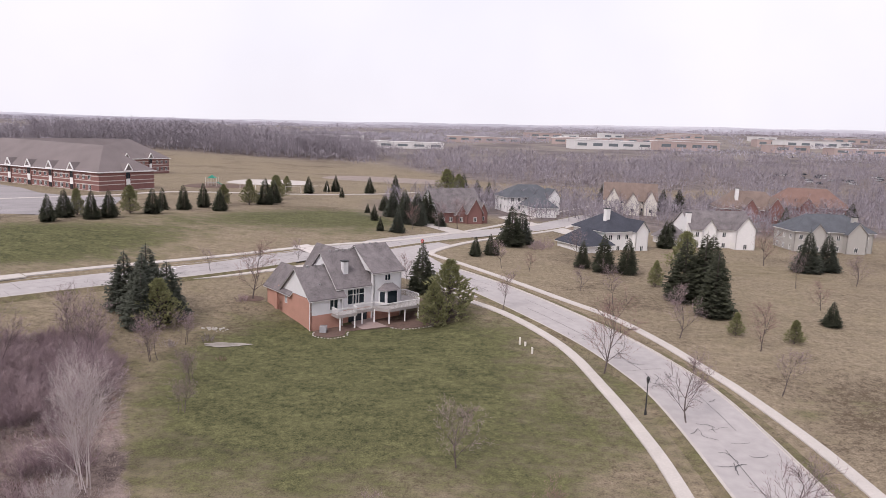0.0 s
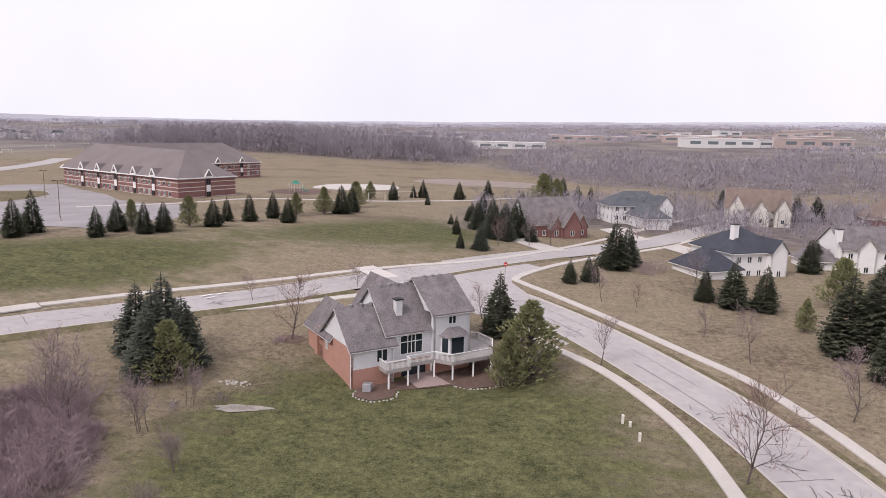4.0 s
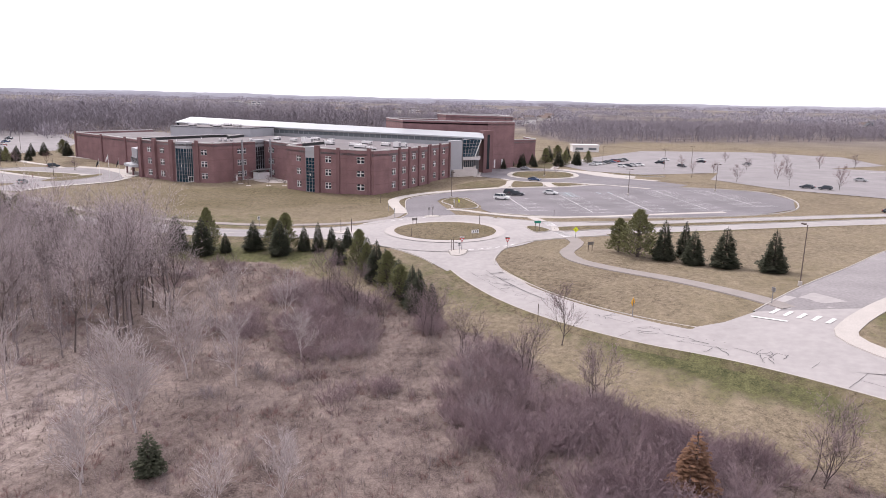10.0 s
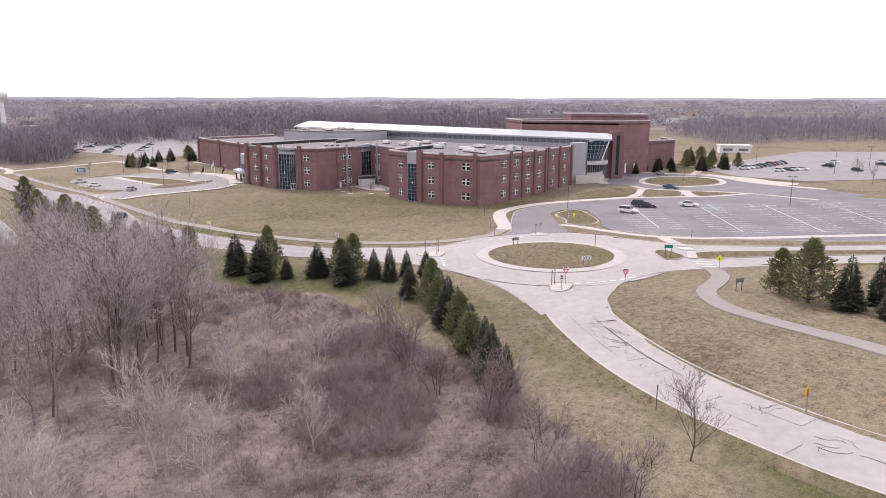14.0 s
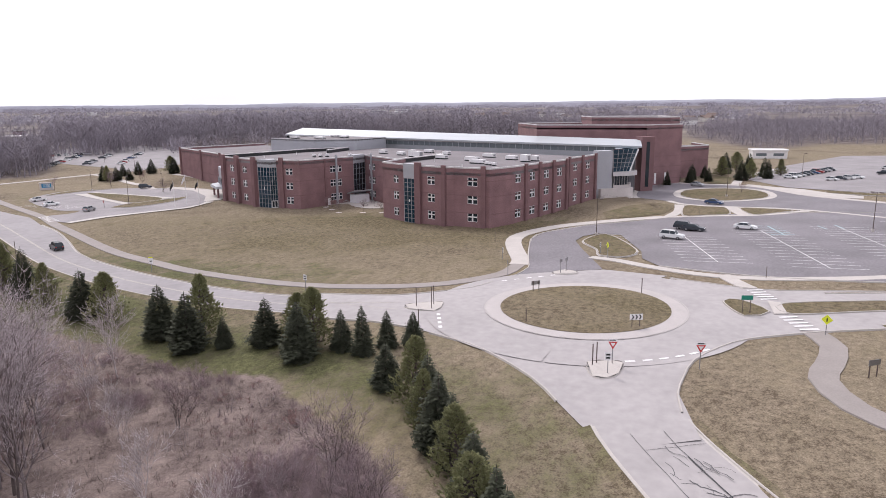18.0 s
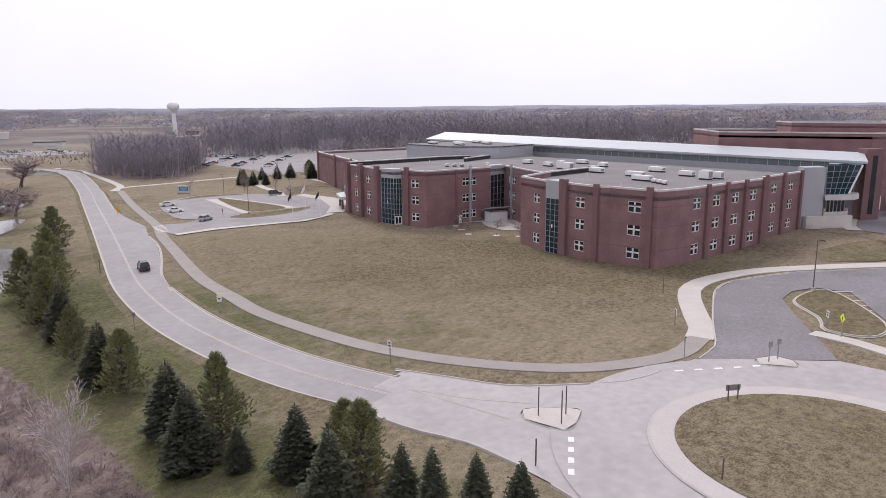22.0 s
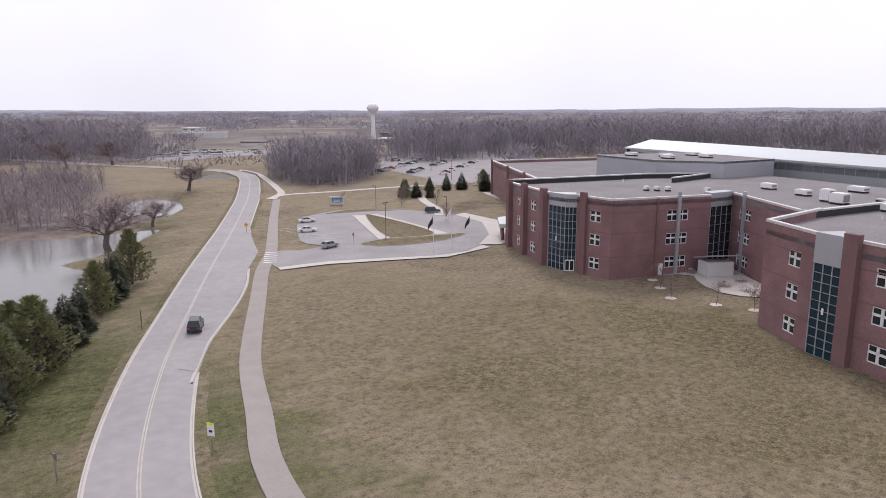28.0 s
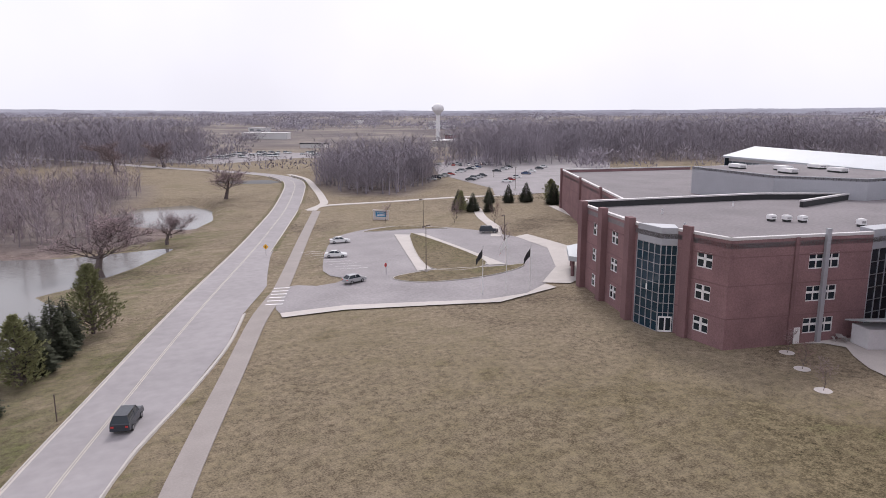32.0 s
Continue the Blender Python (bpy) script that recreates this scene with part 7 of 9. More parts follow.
def spruce(seed, height, radius, mat, label, boughs=660, droop=0.22, blunt=0.84):
    """A conifer: trunk, and boughs set round it at all heights, each a drooping fan of needle sprays."""
    rnd = random.Random(seed)
    t = thing("spruce", label, "conifer", (0, 0, 0))
    part("trunk", Shape().tube((0, 0, -0.2), (0, 0, height * 0.95), radius * 0.07 + 0.05, 0.03, 7), M_BARK, t, base=(0, 0, 0))
    s = Shape()
    ph = [rnd.uniform(0, 6.28) for _ in range(4)]
    for i in range(boughs):
        f = 1 - (1 - (i + rnd.random()) / boughs * 0.999) ** 0.56
        a = i * 2.39996 + rnd.uniform(-.4, .4)
        lump = 1 + 0.10 * math.sin(2 * a + 7 * f + ph[0]) + 0.08 * math.sin(3 * a - 15 * f + ph[1]) + 0.06 * math.sin(26 * f + ph[2])
        rr = radius * ((1 - f) ** blunt * min(1.0, 0.74 + 2.2 * f) + 0.05) * lump * rnd.uniform(0.7, 1.12)
        if rnd.random() < 0.07:
            rr *= 1.16
        z = height * (0.03 + 0.95 * f)
        out, side = Vector((math.cos(a), math.sin(a), 0)), Vector((-math.sin(a), math.cos(a), 0))
        lift = droop * (1 - 1.6 * f)
        n = 3 if rr < 0.35 * radius else (4 if rr < 0.7 * radius else 5)
        for j in range(n):
            q = 0.42 + 0.58 * (j + rnd.uniform(0.2, 1.0)) / n
            c = Vector((0, 0, z - rr * lift * q + rr * 0.12 * q * q)) + out * rr * q
            w = (0.15 + 0.115 * radius) * rnd.uniform(0.7, 1.3) * (1.25 - 0.6 * q) * (0.5 + 0.55 * (1 - f))
            for sg in (-1, 1):
                e = c + side * sg * w + out * w * rnd.uniform(0.2, 0.7) + Vector((0, 0, rnd.uniform(-.55, .05) * w))
                m = c + out * w * rnd.uniform(0.5, 0.9) + Vector((0, 0, rnd.uniform(-.15, .25) * w))
                s.add([tuple(c - out * w * 0.4 + Vector((0, 0, 0.12 * w))), tuple(e), tuple(m)], [(0, 1, 2)])
    s.add([(-.07, 0, height * 0.9), (.07, 0, height * 0.9), (0, 0, height * 1.02), (0, -.07, height * 0.9), (0, .07, height * 0.9)], [(0, 1, 2), (3, 4, 2)])
    part("crown", s, mat, t, base=(0, 0, 0))
    return t


def pine(seed, height, radius, mat, label):
    """A rounder, looser conifer: upturned boughs that end in tufts of long needles."""
    rnd = random.Random(seed)
    t = thing("pine", label, "conifer", (0, 0, 0))
    wood, s = Shape().tube((0, 0, -0.2), (0, 0, height * 0.9), radius * 0.06 + 0.05, 0.03, 7), Shape()
    for i in range(1300):
        f = rnd.random() ** 0.95
        a = rnd.uniform(0, 6.28)
        shell = math.sqrt(max(0.02, 1 - ((f - 0.22) / 0.79) ** 2)) * (1.08 - 0.62 * f)
        lump = 0.95 + 0.24 * math.sin(2 * a + 8 * f + seed) + 0.2 * math.sin(5 * a - 17 * f + seed) + 0.12 * math.sin(31 * f)
        r = radius * shell * lump * rnd.uniform(0.25, 1.0) ** 0.5
        c = Vector((math.cos(a) * r, math.sin(a) * r, height * (0.05 + 0.9 * f) + 0.2 * r))
        if i % 6 == 0:
            wood.tube((0, 0, max(0.3, c.z - r * 0.6)), tuple(c), 0.035, 0.015, 3)
        out = Vector((math.cos(a), math.sin(a), 0.7))
        for _ in range(6):
            d = (out + Vector((rnd.uniform(-1, 1), rnd.uniform(-1, 1), rnd.uniform(-.6, .9)))).normalized()
            w = d.orthogonal().normalized()
            w = (Matrix.Rotation(rnd.uniform(0, 6.28), 3, d) @ w) * 0.06
            b = c - d * 0.15
            s.add([tuple(b - w), tuple(b + w), tuple(b + d * rnd.uniform(0.25, 0.48))], [(0, 1, 2)])
    part("trunk", wood, M_BARK, t, base=(0, 0, 0))
    part("crown", s, mat, t, base=(0, 0, 0))
    return t


SPRUCE = [spruce(21, 7.0, 2.1, M_NEEDLE, "dark green spruce standing on mown grass"), spruce(22, 7.0, 1.75, M_NEEDLE, "slim dark green spruce on grass", 600, 0.3, 0.92),
          spruce(23, 7.0, 2.2, M_NEEDLE_BLUE, "blue-grey spruce with dense tiers on grass", 720, 0.26, 0.84)]
PINE = [pine(24, 7.0, 2.5, M_NEEDLE_OLIVE, "olive green pine with a loose rounded crown"), pine(25, 7.0, 2.1, M_NEEDLE_OLIVE, "rounded olive green pine on grass")]
CEDAR = [spruce(26, 5.0, 1.3, M_NEEDLE_BROWN, "browned dead cedar among bare shrubs", 260, 0.1, 0.7), spruce(27, 4.0, 1.35, M_NEEDLE, "small dense dark cedar in the straw grass", 260, 0.0, 0.6)]
for proto in SPRUCE + PINE + CEDAR:
    proto.location = (0, 0, -80)
rt = random.Random(77)
USED = set()


def plant(proto, x, y, hh, base_h, wide=1.0, group=""):
    k = hh / base_h
    z = land(x, y)
    m = pose(x, y, z, 0, 0, rt.uniform(0, 360))
    if proto.name not in USED:
        USED.add(proto.name)
        ob = proto
        ob.matrix_basis = m
    else:
        ob = copy_thing(proto, m)
    ob.scale = (k * wide, k * wide, k)
    if group:
        ob["group"] = group
    return ob


S0, S1, SB, P0, P1 = SPRUCE[0], SPRUCE[1], SPRUCE[2], PINE[0], PINE[1]
ROW_BERM = [(-119, 118.7, 8.1, S0), (-120, 128.6, 7.2, S1), (-109, 123.3, 6.8, S0), (-115.6, 130.2, 8.9, S1), (-116, 133.1, 8.6, S1), (-106, 130, 9.3, S0), (-108.2, 137, 8.2, S0), (-109.5, 141.8, 9.3, S1), (-99.3, 141, 7.6, S0), (-99.5, 146.3, 8.9, S1),
            (-85.5, 146, 6.2, S0), (-85.8, 153, 6.6, S0), (-85.4, 157.6, 6.4, P1), (-79.8, 153.2, 6.7, S0), (-77.8, 157.2, 6.6, S0)]
ROW_PLAY = [(-77, 166, 7.2, P0), (-72.8, 169, 6.5, S0), (-75, 180.2, 6, S1), (-70.5, 183, 7, S0), (-69, 194, 7.1, S0), (-62, 186.5, 6.4, S0), (-66.5, 204, 6.6, P1), (-61.2, 212, 8.2, P1), (-57.5, 216.7, 8.6, S0), (-56.5, 224, 7.6, S0), (-59.2, 238, 8.6, P0),
            (-62.9, 270, 6.8, P1), (-54.7, 272, 7, S0), (-50.3, 288, 5.1, S1), (-47, 291, 7.2, S1), (-32.7, 292, 7.3, S0), (-23.5, 316, 7.6, S0), (-40, 262, 4.2, S1)]
ROW_ROUND = [(-135.3, -26.6, 7.4, S0), (-136.4, -20.4, 9.0, P1), (-132.6, -19.4, 7.6, S0), (-134.4, -15.3, 4.1, S0), (-136.3, -10.2, 6.2, S0), (-138.6, -7.0, 6.4, P1), (-133.2, -3.2, 7.2, S0), (-136.9, -3.6, 7.8, P1), (-136.9, 0.3, 5.2, S1), (-136.3, 3.5, 6.1, S1), (-139.2, 5.2, 4.6, S1),
             (-140.2, 8.2, 4.4, S0), (-129.1, 10.4, 5, S0), (-126.6, 15.0, 7.4, P1), (-124.6, 17.2, 6.6, S0), (-122.4, 17.8, 6.2, P1), (-120.2, 20.2, 7.2, S0), (-118.6, 22.2, 6.4, S1), (-116.6, 23.2, 6.6, P1), (-113.7, 25.8, 6.2, S0), (-111.4, 26.6, 6.0, P0), (-109.6, 29.0, 6.4, S1), (-106.9, 30.6, 6.7, S0), (-104.2, 33.2, 5.6, S1)]
ROW_POND = [(-143, -63.5, 7.6, S0), (-140, -54.7, 6.6, P1), (-138.2, -44.6, 6.6, S0), (-138, -39.5, 6.8, P1), (-172, -129.2, 9.4, P0), (-167, -121, 7.2, S0), (-168.5, -124.5, 6.4, S0), (-163.2, -112.8, 7.8, P1), (-164.8, -116.5, 6.8, S0), (-159.5, -104.5, 6.4, S0), (-157, -99, 6.6, S0), (-154, -93.5, 7.2, S0), (-152.5, -89.4, 9.0, P0),
            (-150.6, -93.5, 8.0, P1), (-149.2, -86, 7.4, S0), (-148.4, -80.5, 8.2, P0), (-146.6, -76.4, 7.4, S0), (-145, -72, 8, P1)]
ROW_DRIVE = [(-146.3, 61.5, 7, P1), (-141.8, 64.7, 9.4, P0), (-139, 69, 7.6, S0), (-142.3, 73.1, 7, S1), (-135.1, 73.6, 6.3, S0), (-132.3, 78.2, 7.2, S0), (-128, 84.8, 7.1, S0)]
HOUSE_TREES = [(-43.2, 95.0, 8.6, SB), (-45.6, 102.4, 10.2, SB), (-41.4, 99.6, 8.8, SB), (-48.4, 101.2, 9.0, SB), (-40.9, 95.4, 7.4, P0), (-44.4, 98.2, 9.8, SB), (-4.3, 118.9, 9.0, S1), (0.4, 106.6, 10.4, P0), (-2.0, 104.6, 7.6, P1)]
STREET_TREES = [(-20, 224, 5.2, SB), (-18, 236, 7.5, S0), (-12.5, 216, 6.2, SB), (-7.6, 190, 6.4, SB), (-6.6, 203, 8.2, S0), (-6, 238, 8.8, S0), (-1.7, 191.6, 4.6, SB), (0, 300, 12.5, P0), (5, 292, 11.0, P1), (13, 290, 9.0, S0), (18, 292, 8.4, S0), (-24.5, 211.7, 3.1, S1), (-20.5, 193.3, 4.6, S1), (-16.9, 173.3, 3.8, S1), (-12.5, 173.5, 5.6, SB), (-20.6, 222, 4.8, S0), (-16.3, 206, 8.0, SB), (-11.4, 192, 8.6, SB), (-8.4, 194, 9.2, SB), (-5.6, 198, 9.6, S0), (-13, 212, 8.4, S0), (-2, 206, 7, S0), (2.4, 330, 10.7, S0), (8, 320, 10.2, S0),
                (6.4, 150.1, 4.4, S0), (9.8, 152.7, 4.9, S0), (11.1, 153.1, 4.2, S1), (15.9, 166.8, 10.2, S0), (19, 172, 8.6, SB), (29.2, 145.7, 6.1, S0), (33.1, 142.9, 8.2, S0), (38, 142.2, 7.8, S0), (44.6, 112, 11.6, S0), (46.4, 122.3, 12.6, S0), (42.8, 121.9, 11.6, S0), (55, 141, 9.6, S0), (52, 148, 9.2, P0),
                (44, 101.7, 3.8, P1), (51.4, 98.6, 3.7, P1), (81.9, 153.9, 9.7, SB), (87.7, 156.4, 8.9, SB), (40.7, 131.5, 5.4, P1), (62.2, 108.1, 4.3, S0), (95.7, 282, 9.9, S0), (90, 285, 9.6, S0), (72.3, 318, 8.8, S0), (58, 180, 7.5, S0), (61, 186, 7, S0), (124, 250, 7, S0), (160, 270, 8, S0)]
SCHOOL_TREES = [(-338, 22, 6.0, S1), (-343.5, 27, 7.2, S0), (-351, 31, 6.6, S1), (-360, 37, 9.5, P1), (-372, 38, 10.5, S0), (-385, 42, 10.0, P0), (-392, 47, 9.0, S0), (-283, -207.6, 7.2, S0), (-284.4, -201.5, 6.6, S0), (-288, -198, 5.6, S0), (-281, -203, 7.4, P1), (-300, -215, 6.2, S0), (-306, -212, 7, S0), (-312, -210, 7.4, S0), (-318, -204, 8.6, P0), (-315, -199, 8.2, S0), (-330, 27, 7.5, S1), (-337, 33, 6.5, S1), (-343, 44, 9, S0),
                (-349, 47, 9.4, P1), (-352, 53, 8.6, S0), (-360, 52, 9, S0), (-322, 20, 6.2, S1), (-366, 58, 8, P1)]
for rows_, grp in ((ROW_BERM, "spruces along the lower school drive"), (ROW_PLAY, "spruces along the playground berm"), (ROW_ROUND, "conifers beside the roundabout"), (ROW_POND, "conifers between street and pond"), (ROW_DRIVE, "conifers beside the path"),
                   (HOUSE_TREES, "conifers round the brick-based house"), (STREET_TREES, "conifers among the houses"), (SCHOOL_TREES, "conifers round the high school")):
    for x, y, hh, proto in rows_:
        k = 1.12 if rows_ is ROW_POND else ((0.95 if y < -150 else 0.85) if rows_ is SCHOOL_TREES else 1.0)
        plant(proto, x, y, hh * k, 7.0, rt.uniform(0.95, 1.25) if proto in PINE else rt.uniform(1.0, 1.25), grp)
plant(CEDAR[0], -63.4, 63, 5.8, 5.0, 1.35)
plant(CEDAR[1], -60, 17.6, 4.2, 4.0)
plant(CEDAR[0], -36, 8, 3.0, 5.0)

# bare broadleaf trees
YOUNG = [bare_tree(31 + k, 6.0, 3, (3, 4, 4), 0.15, M_TWIG_RED if k == 1 else M_TWIG, "young bare street tree with reddish twigs") for k in range(3)]
TALL = [bare_tree(41 + k, 12.0, 3, (4, 4, 3), 0.14, M_TWIG_TALL, "tall bare grey tree with fine twigs", M_BARK if k % 2 else M_BARK_GREY, fine=0.016, radius=0.16) for k in range(4)]
SLIM = [bare_tree(51 + k, 7.0, 3, (3, 4, 3), 0.13, M_TWIG_PALE, "slender pale-barked bare birch", M_TWIG_PALE, 0.1, 0.022) for k in range(3)]
BIRCH = bare_tree(57, 9.0, 3, (3, 4, 3), 0.11, M_TWIG_PALE, "many-stemmed pale-barked bare birch on the wetland edge", M_TWIG_PALE, 0.075, 0.013, stems=6)
OAK = bare_tree(61, 11.0, 4, (4, 3, 3, 3), 0.3, M_TWIG, "broad bare spreading oak", radius=0.42, fine=0.026)
CLUMP = [bare_tree(71 + k, 5.5, 3, (3, 3, 3), 0.2, M_TWIG, "bare many-stemmed small tree", radius=0.06, stems=4) for k in range(2)]
for proto in YOUNG + TALL + SLIM + [OAK, BIRCH] + CLUMP:
    proto.location = (0, 0, -80)
for k, (x, y, hh) in enumerate(((9.2, 110, 5.4), (20.2, 84.7, 8.1), (25.8, 70.5, 6.2), (-43.3, 124.1, 3.6), (-32.2, 111.6, 7.5), (24.8, 124.9, 3.8), (28.7, 115.2, 5.9), (44.7, 94.7, 5.6), (34.8, 99.6, 6.3), (11.4, 139, 4.7), (16.8, 137.5, 3.4), (-29.8, 135.7, 3.6),
                                (39.9, 78.5, 4.9), (65.9, 118.2, 4.0), (-2, 185, 6), (3, 189, 7), (-9, 181, 5), (30, 158, 5.4), (24, 200, 5), (-7.2, 124, 4), (-94.5, 52, 6.2), (-246.6, -72.2, 2.6), (-242.9, -67.9, 3), (-238.7, -62.9, 3), (-240.7, -56.1, 3.2), (-242.4, -50.7, 3.4), (-259, -150, 4), (-271, -190, 5),
                                (-276, -178, 4.5), (-268, -186, 4), (-252, -198, 4.5), (-300, 44, 3.2), (1, 60, 5), (-6, 46, 4.6), (7, 47, 4.2), (26, 48, 6), (70, 135, 6), (75, 160, 7), (85, 140, 5))):
    plant(YOUNG[k % 3], x, y, hh * 1.12, 6.0, rt.uniform(0.9, 1.15), "young bare trees on the lawns")
for k, (x, y) in enumerate(((-300, 98), (-320, 110), (-342, 128), (-360, 150), (-372, 168), (-385, 188), (-318, 138), (-300, 130), (-286, 112), (-276, 128), (-340, 100), (-400, 130), (-420, 160), (-292, 150), (-263, 140), (-270, 165))):
    plant(YOUNG[k % 3], x, y, rt.uniform(4.5, 6.5), 6.0, 1.0, "young bare trees in the car park strips")
GROVE = [(-79, -6), (-80, -20), (-90, -34), (-101, -42), (-112, -34), (-119, -20), (-108, -10), (-98, -4), (-88, -3)]
spots = np.array([(rt.uniform(-120, -78), rt.uniform(-44, -2)) for _ in range(600)])
spots = spots[edge_distance(spots[:, 0], spots[:, 1], GROVE) > 0][:74]
for k, (x, y) in enumerate(spots):
    plant(TALL[k % 4], float(x), float(y), rt.uniform(9.5, 16.5) * (0.8 if x < -108 else 1.0), 12.0, rt.uniform(0.7, 1.0), "grove of tall bare trees in the wetland")
for x, y, hh in ((-30.2, 54.4, 9.0), (-27.4, 46.0, 5.0)):
    plant(BIRCH, x, y, hh, 9.0, 0.62, "pale birch clumps at the lawn's edge")
for k, (x, y, hh) in enumerate(((-70.8, -6.9, 8.5), (-57.7, 12.8, 6.5), (-66.8, 11.5, 7.5), (-79.2, 15.7, 8), (-80.1, 9, 8.5), (-68, 9.2, 8.5), (-55.9, 14, 7), (-66.9, 11.5, 8), (-81.7, 8.7, 7), (-57.4, 31, 6), (-54, 27, 5.5), (-124, -22, 7.5), (-96, 4, 7), (-62, -2, 7), (-60, 30, 4.5), (-105, 2, 6.5), (-112, -8, 5),
                                (-31, 31, 6.4), (-44, 12, 6), (-30, 20, 5), (-56, -8, 6), (-88, 20, 6), (-101, 12, 6), (-117, -18, 6.5), (-122, -34, 7), (-116, -46, 8), (-104, -60, 8))):
    plant(SLIM[k % 3], x, y, hh, 7.0, rt.uniform(0.8, 1.1), "pale slender birches in the wetland")
for x, y, hh in ((-176.8, -174.2, 12.2), (-227, -279, 11.0), (-194, -203, 7.0), (-205, -420, 15), (-232, -440, 14)):
    plant(OAK, x, y, hh, 13.0, 2.4, "spreading bare oaks by the pond")
for k, (x, y, hh) in enumerate(((-35.4, 90.3, 3.8), (-37, 84, 5), (-44, 82, 6), (-49, 86, 6.4), (-53, 78, 6), (-116.9, -5.7, 4), (-92, 40, 5), (-102, 26, 5), (-98, 34, 6), (-86, 48, 5.5), (-78, 56, 5.5), (-66, 73, 6), (-58, 80, 6.5), (-108, 20, 6), (-113, 14, 6), (-30, 78, 3.5), (-28, 70, 3), (-178, -200, 5), (-196, -212, 6))):
    plant(CLUMP[k % 2], x, y, hh, 5.5, 1.0, "bare many-stemmed trees at the wetland edge")

# wetland thickets
SHRUBS = [(shrub_mesh(81, 2.0, 2.4, 34, 17), M_TWIG), (shrub_mesh(82, 2.2, 3.1, 36, 18), M_TWIG), (shrub_mesh(83, 1.6, 1.6, 24, 14), M_TWIG_RED), (shrub_mesh(84, 1.8, 2.2, 24, 14), M_TWIG_GREY), (shrub_mesh(85, 2.2, 4.4, 36, 20), M_TWIG), (shrub_mesh(86, 1.4, 4.8, 12, 20), M_TWIG_GREY)]
SHRUB_LABELS = ["dense mauve-brown leafless shrub in the wetland", "tall mauve-brown leafless shrub in the wetland", "low red-brown leafless shrub", "grey leafless shrub in straw grass", "high tangled leafless thicket shrub", "thin grey sapling clump above the thicket"]
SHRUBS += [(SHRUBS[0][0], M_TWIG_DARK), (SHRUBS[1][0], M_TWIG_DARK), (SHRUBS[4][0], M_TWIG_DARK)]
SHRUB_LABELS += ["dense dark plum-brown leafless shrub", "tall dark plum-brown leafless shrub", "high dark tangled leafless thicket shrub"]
shrub_meshes = []
for shape, mat in SHRUBS:
    me = shape.mesh("shrub")
    me.materials.append(mat)
    shrub_meshes.append(me)


def shrub(k, x, y, size):
    ob = tagged(new("shrub", shrub_meshes[k]), SHRUB_LABELS[k], "shrub", "wetland thicket")
    ob.matrix_basis = pose(x, y, land(x, y) - 0.05, 0, 0, rt.uniform(0, 360)) @ Matrix.Diagonal((size, size, size * rt.uniform(0.8, 1.2), 1))


# the line of the dense thicket: beside the street and round to the house
THICK = [Vector(p) for p in ((-39, 62), (-41, 76), (-48, 78), (-55, 76), (-65, 63), (-76, 51), (-86, 39), (-96, 25), (-103, 15))]


def off_thicket(x, y):
    p, best = Vector((x, y)), 1e9
    for a, b in zip(THICK, THICK[1:]):
        f = max(0.0, min(1.0, (p - a).dot(b - a) / (b - a).length_squared))
        best = min(best, (a + (b - a) * f - p).length)
    return best


count, tries = 0, 0
while count < 300 and tries < 20000:
    tries += 1
    x, y = rt.uniform(-122, -30), rt.uniform(-4, 92)
    d = float(edge_distance(np.array([x]), np.array([y]), WETLAND)[0])
    off = off_thicket(x, y) + 5 * noise.noise(Vector((x * 0.09, y * 0.09, 0.7)))
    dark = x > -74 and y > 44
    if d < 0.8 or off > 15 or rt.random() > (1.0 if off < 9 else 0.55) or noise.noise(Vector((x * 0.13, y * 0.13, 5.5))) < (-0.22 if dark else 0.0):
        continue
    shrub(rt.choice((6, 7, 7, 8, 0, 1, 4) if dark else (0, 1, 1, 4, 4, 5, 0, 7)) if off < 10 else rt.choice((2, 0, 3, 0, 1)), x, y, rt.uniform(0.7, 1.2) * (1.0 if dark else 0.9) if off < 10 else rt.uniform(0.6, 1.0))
    count += 1


def joined(name, k, spots, label):
    """Many shrubs of one kind, too many to count, in one mesh."""
    v0 = np.array([tuple(v.co) for v in shrub_meshes[k].vertices])
    f0 = [tuple(p.vertices) for p in shrub_meshes[k].polygons]
    verts, faces = [], []
    for i, (x, y, size) in enumerate(spots):
        a = rt.uniform(0, 6.28)
        c, n = math.cos(a) * size, math.sin(a) * size
        q = np.stack([v0[:, 0] * c - v0[:, 1] * n + x, v0[:, 0] * n + v0[:, 1] * c + y, v0[:, 2] * size * rt.uniform(0.8, 1.2) + land(x, y) - 0.05], 1)
        faces += [tuple(j + i * len(v0) for j in f) for f in f0]
        verts.append(q)
    me = bpy.data.meshes.new(name)
    me.from_pydata(np.concatenate(verts).tolist(), [], faces)
    me.materials.append(shrub_meshes[k].materials[0])
    tagged(new(name, me), label, "shrubs", kind="stuff")


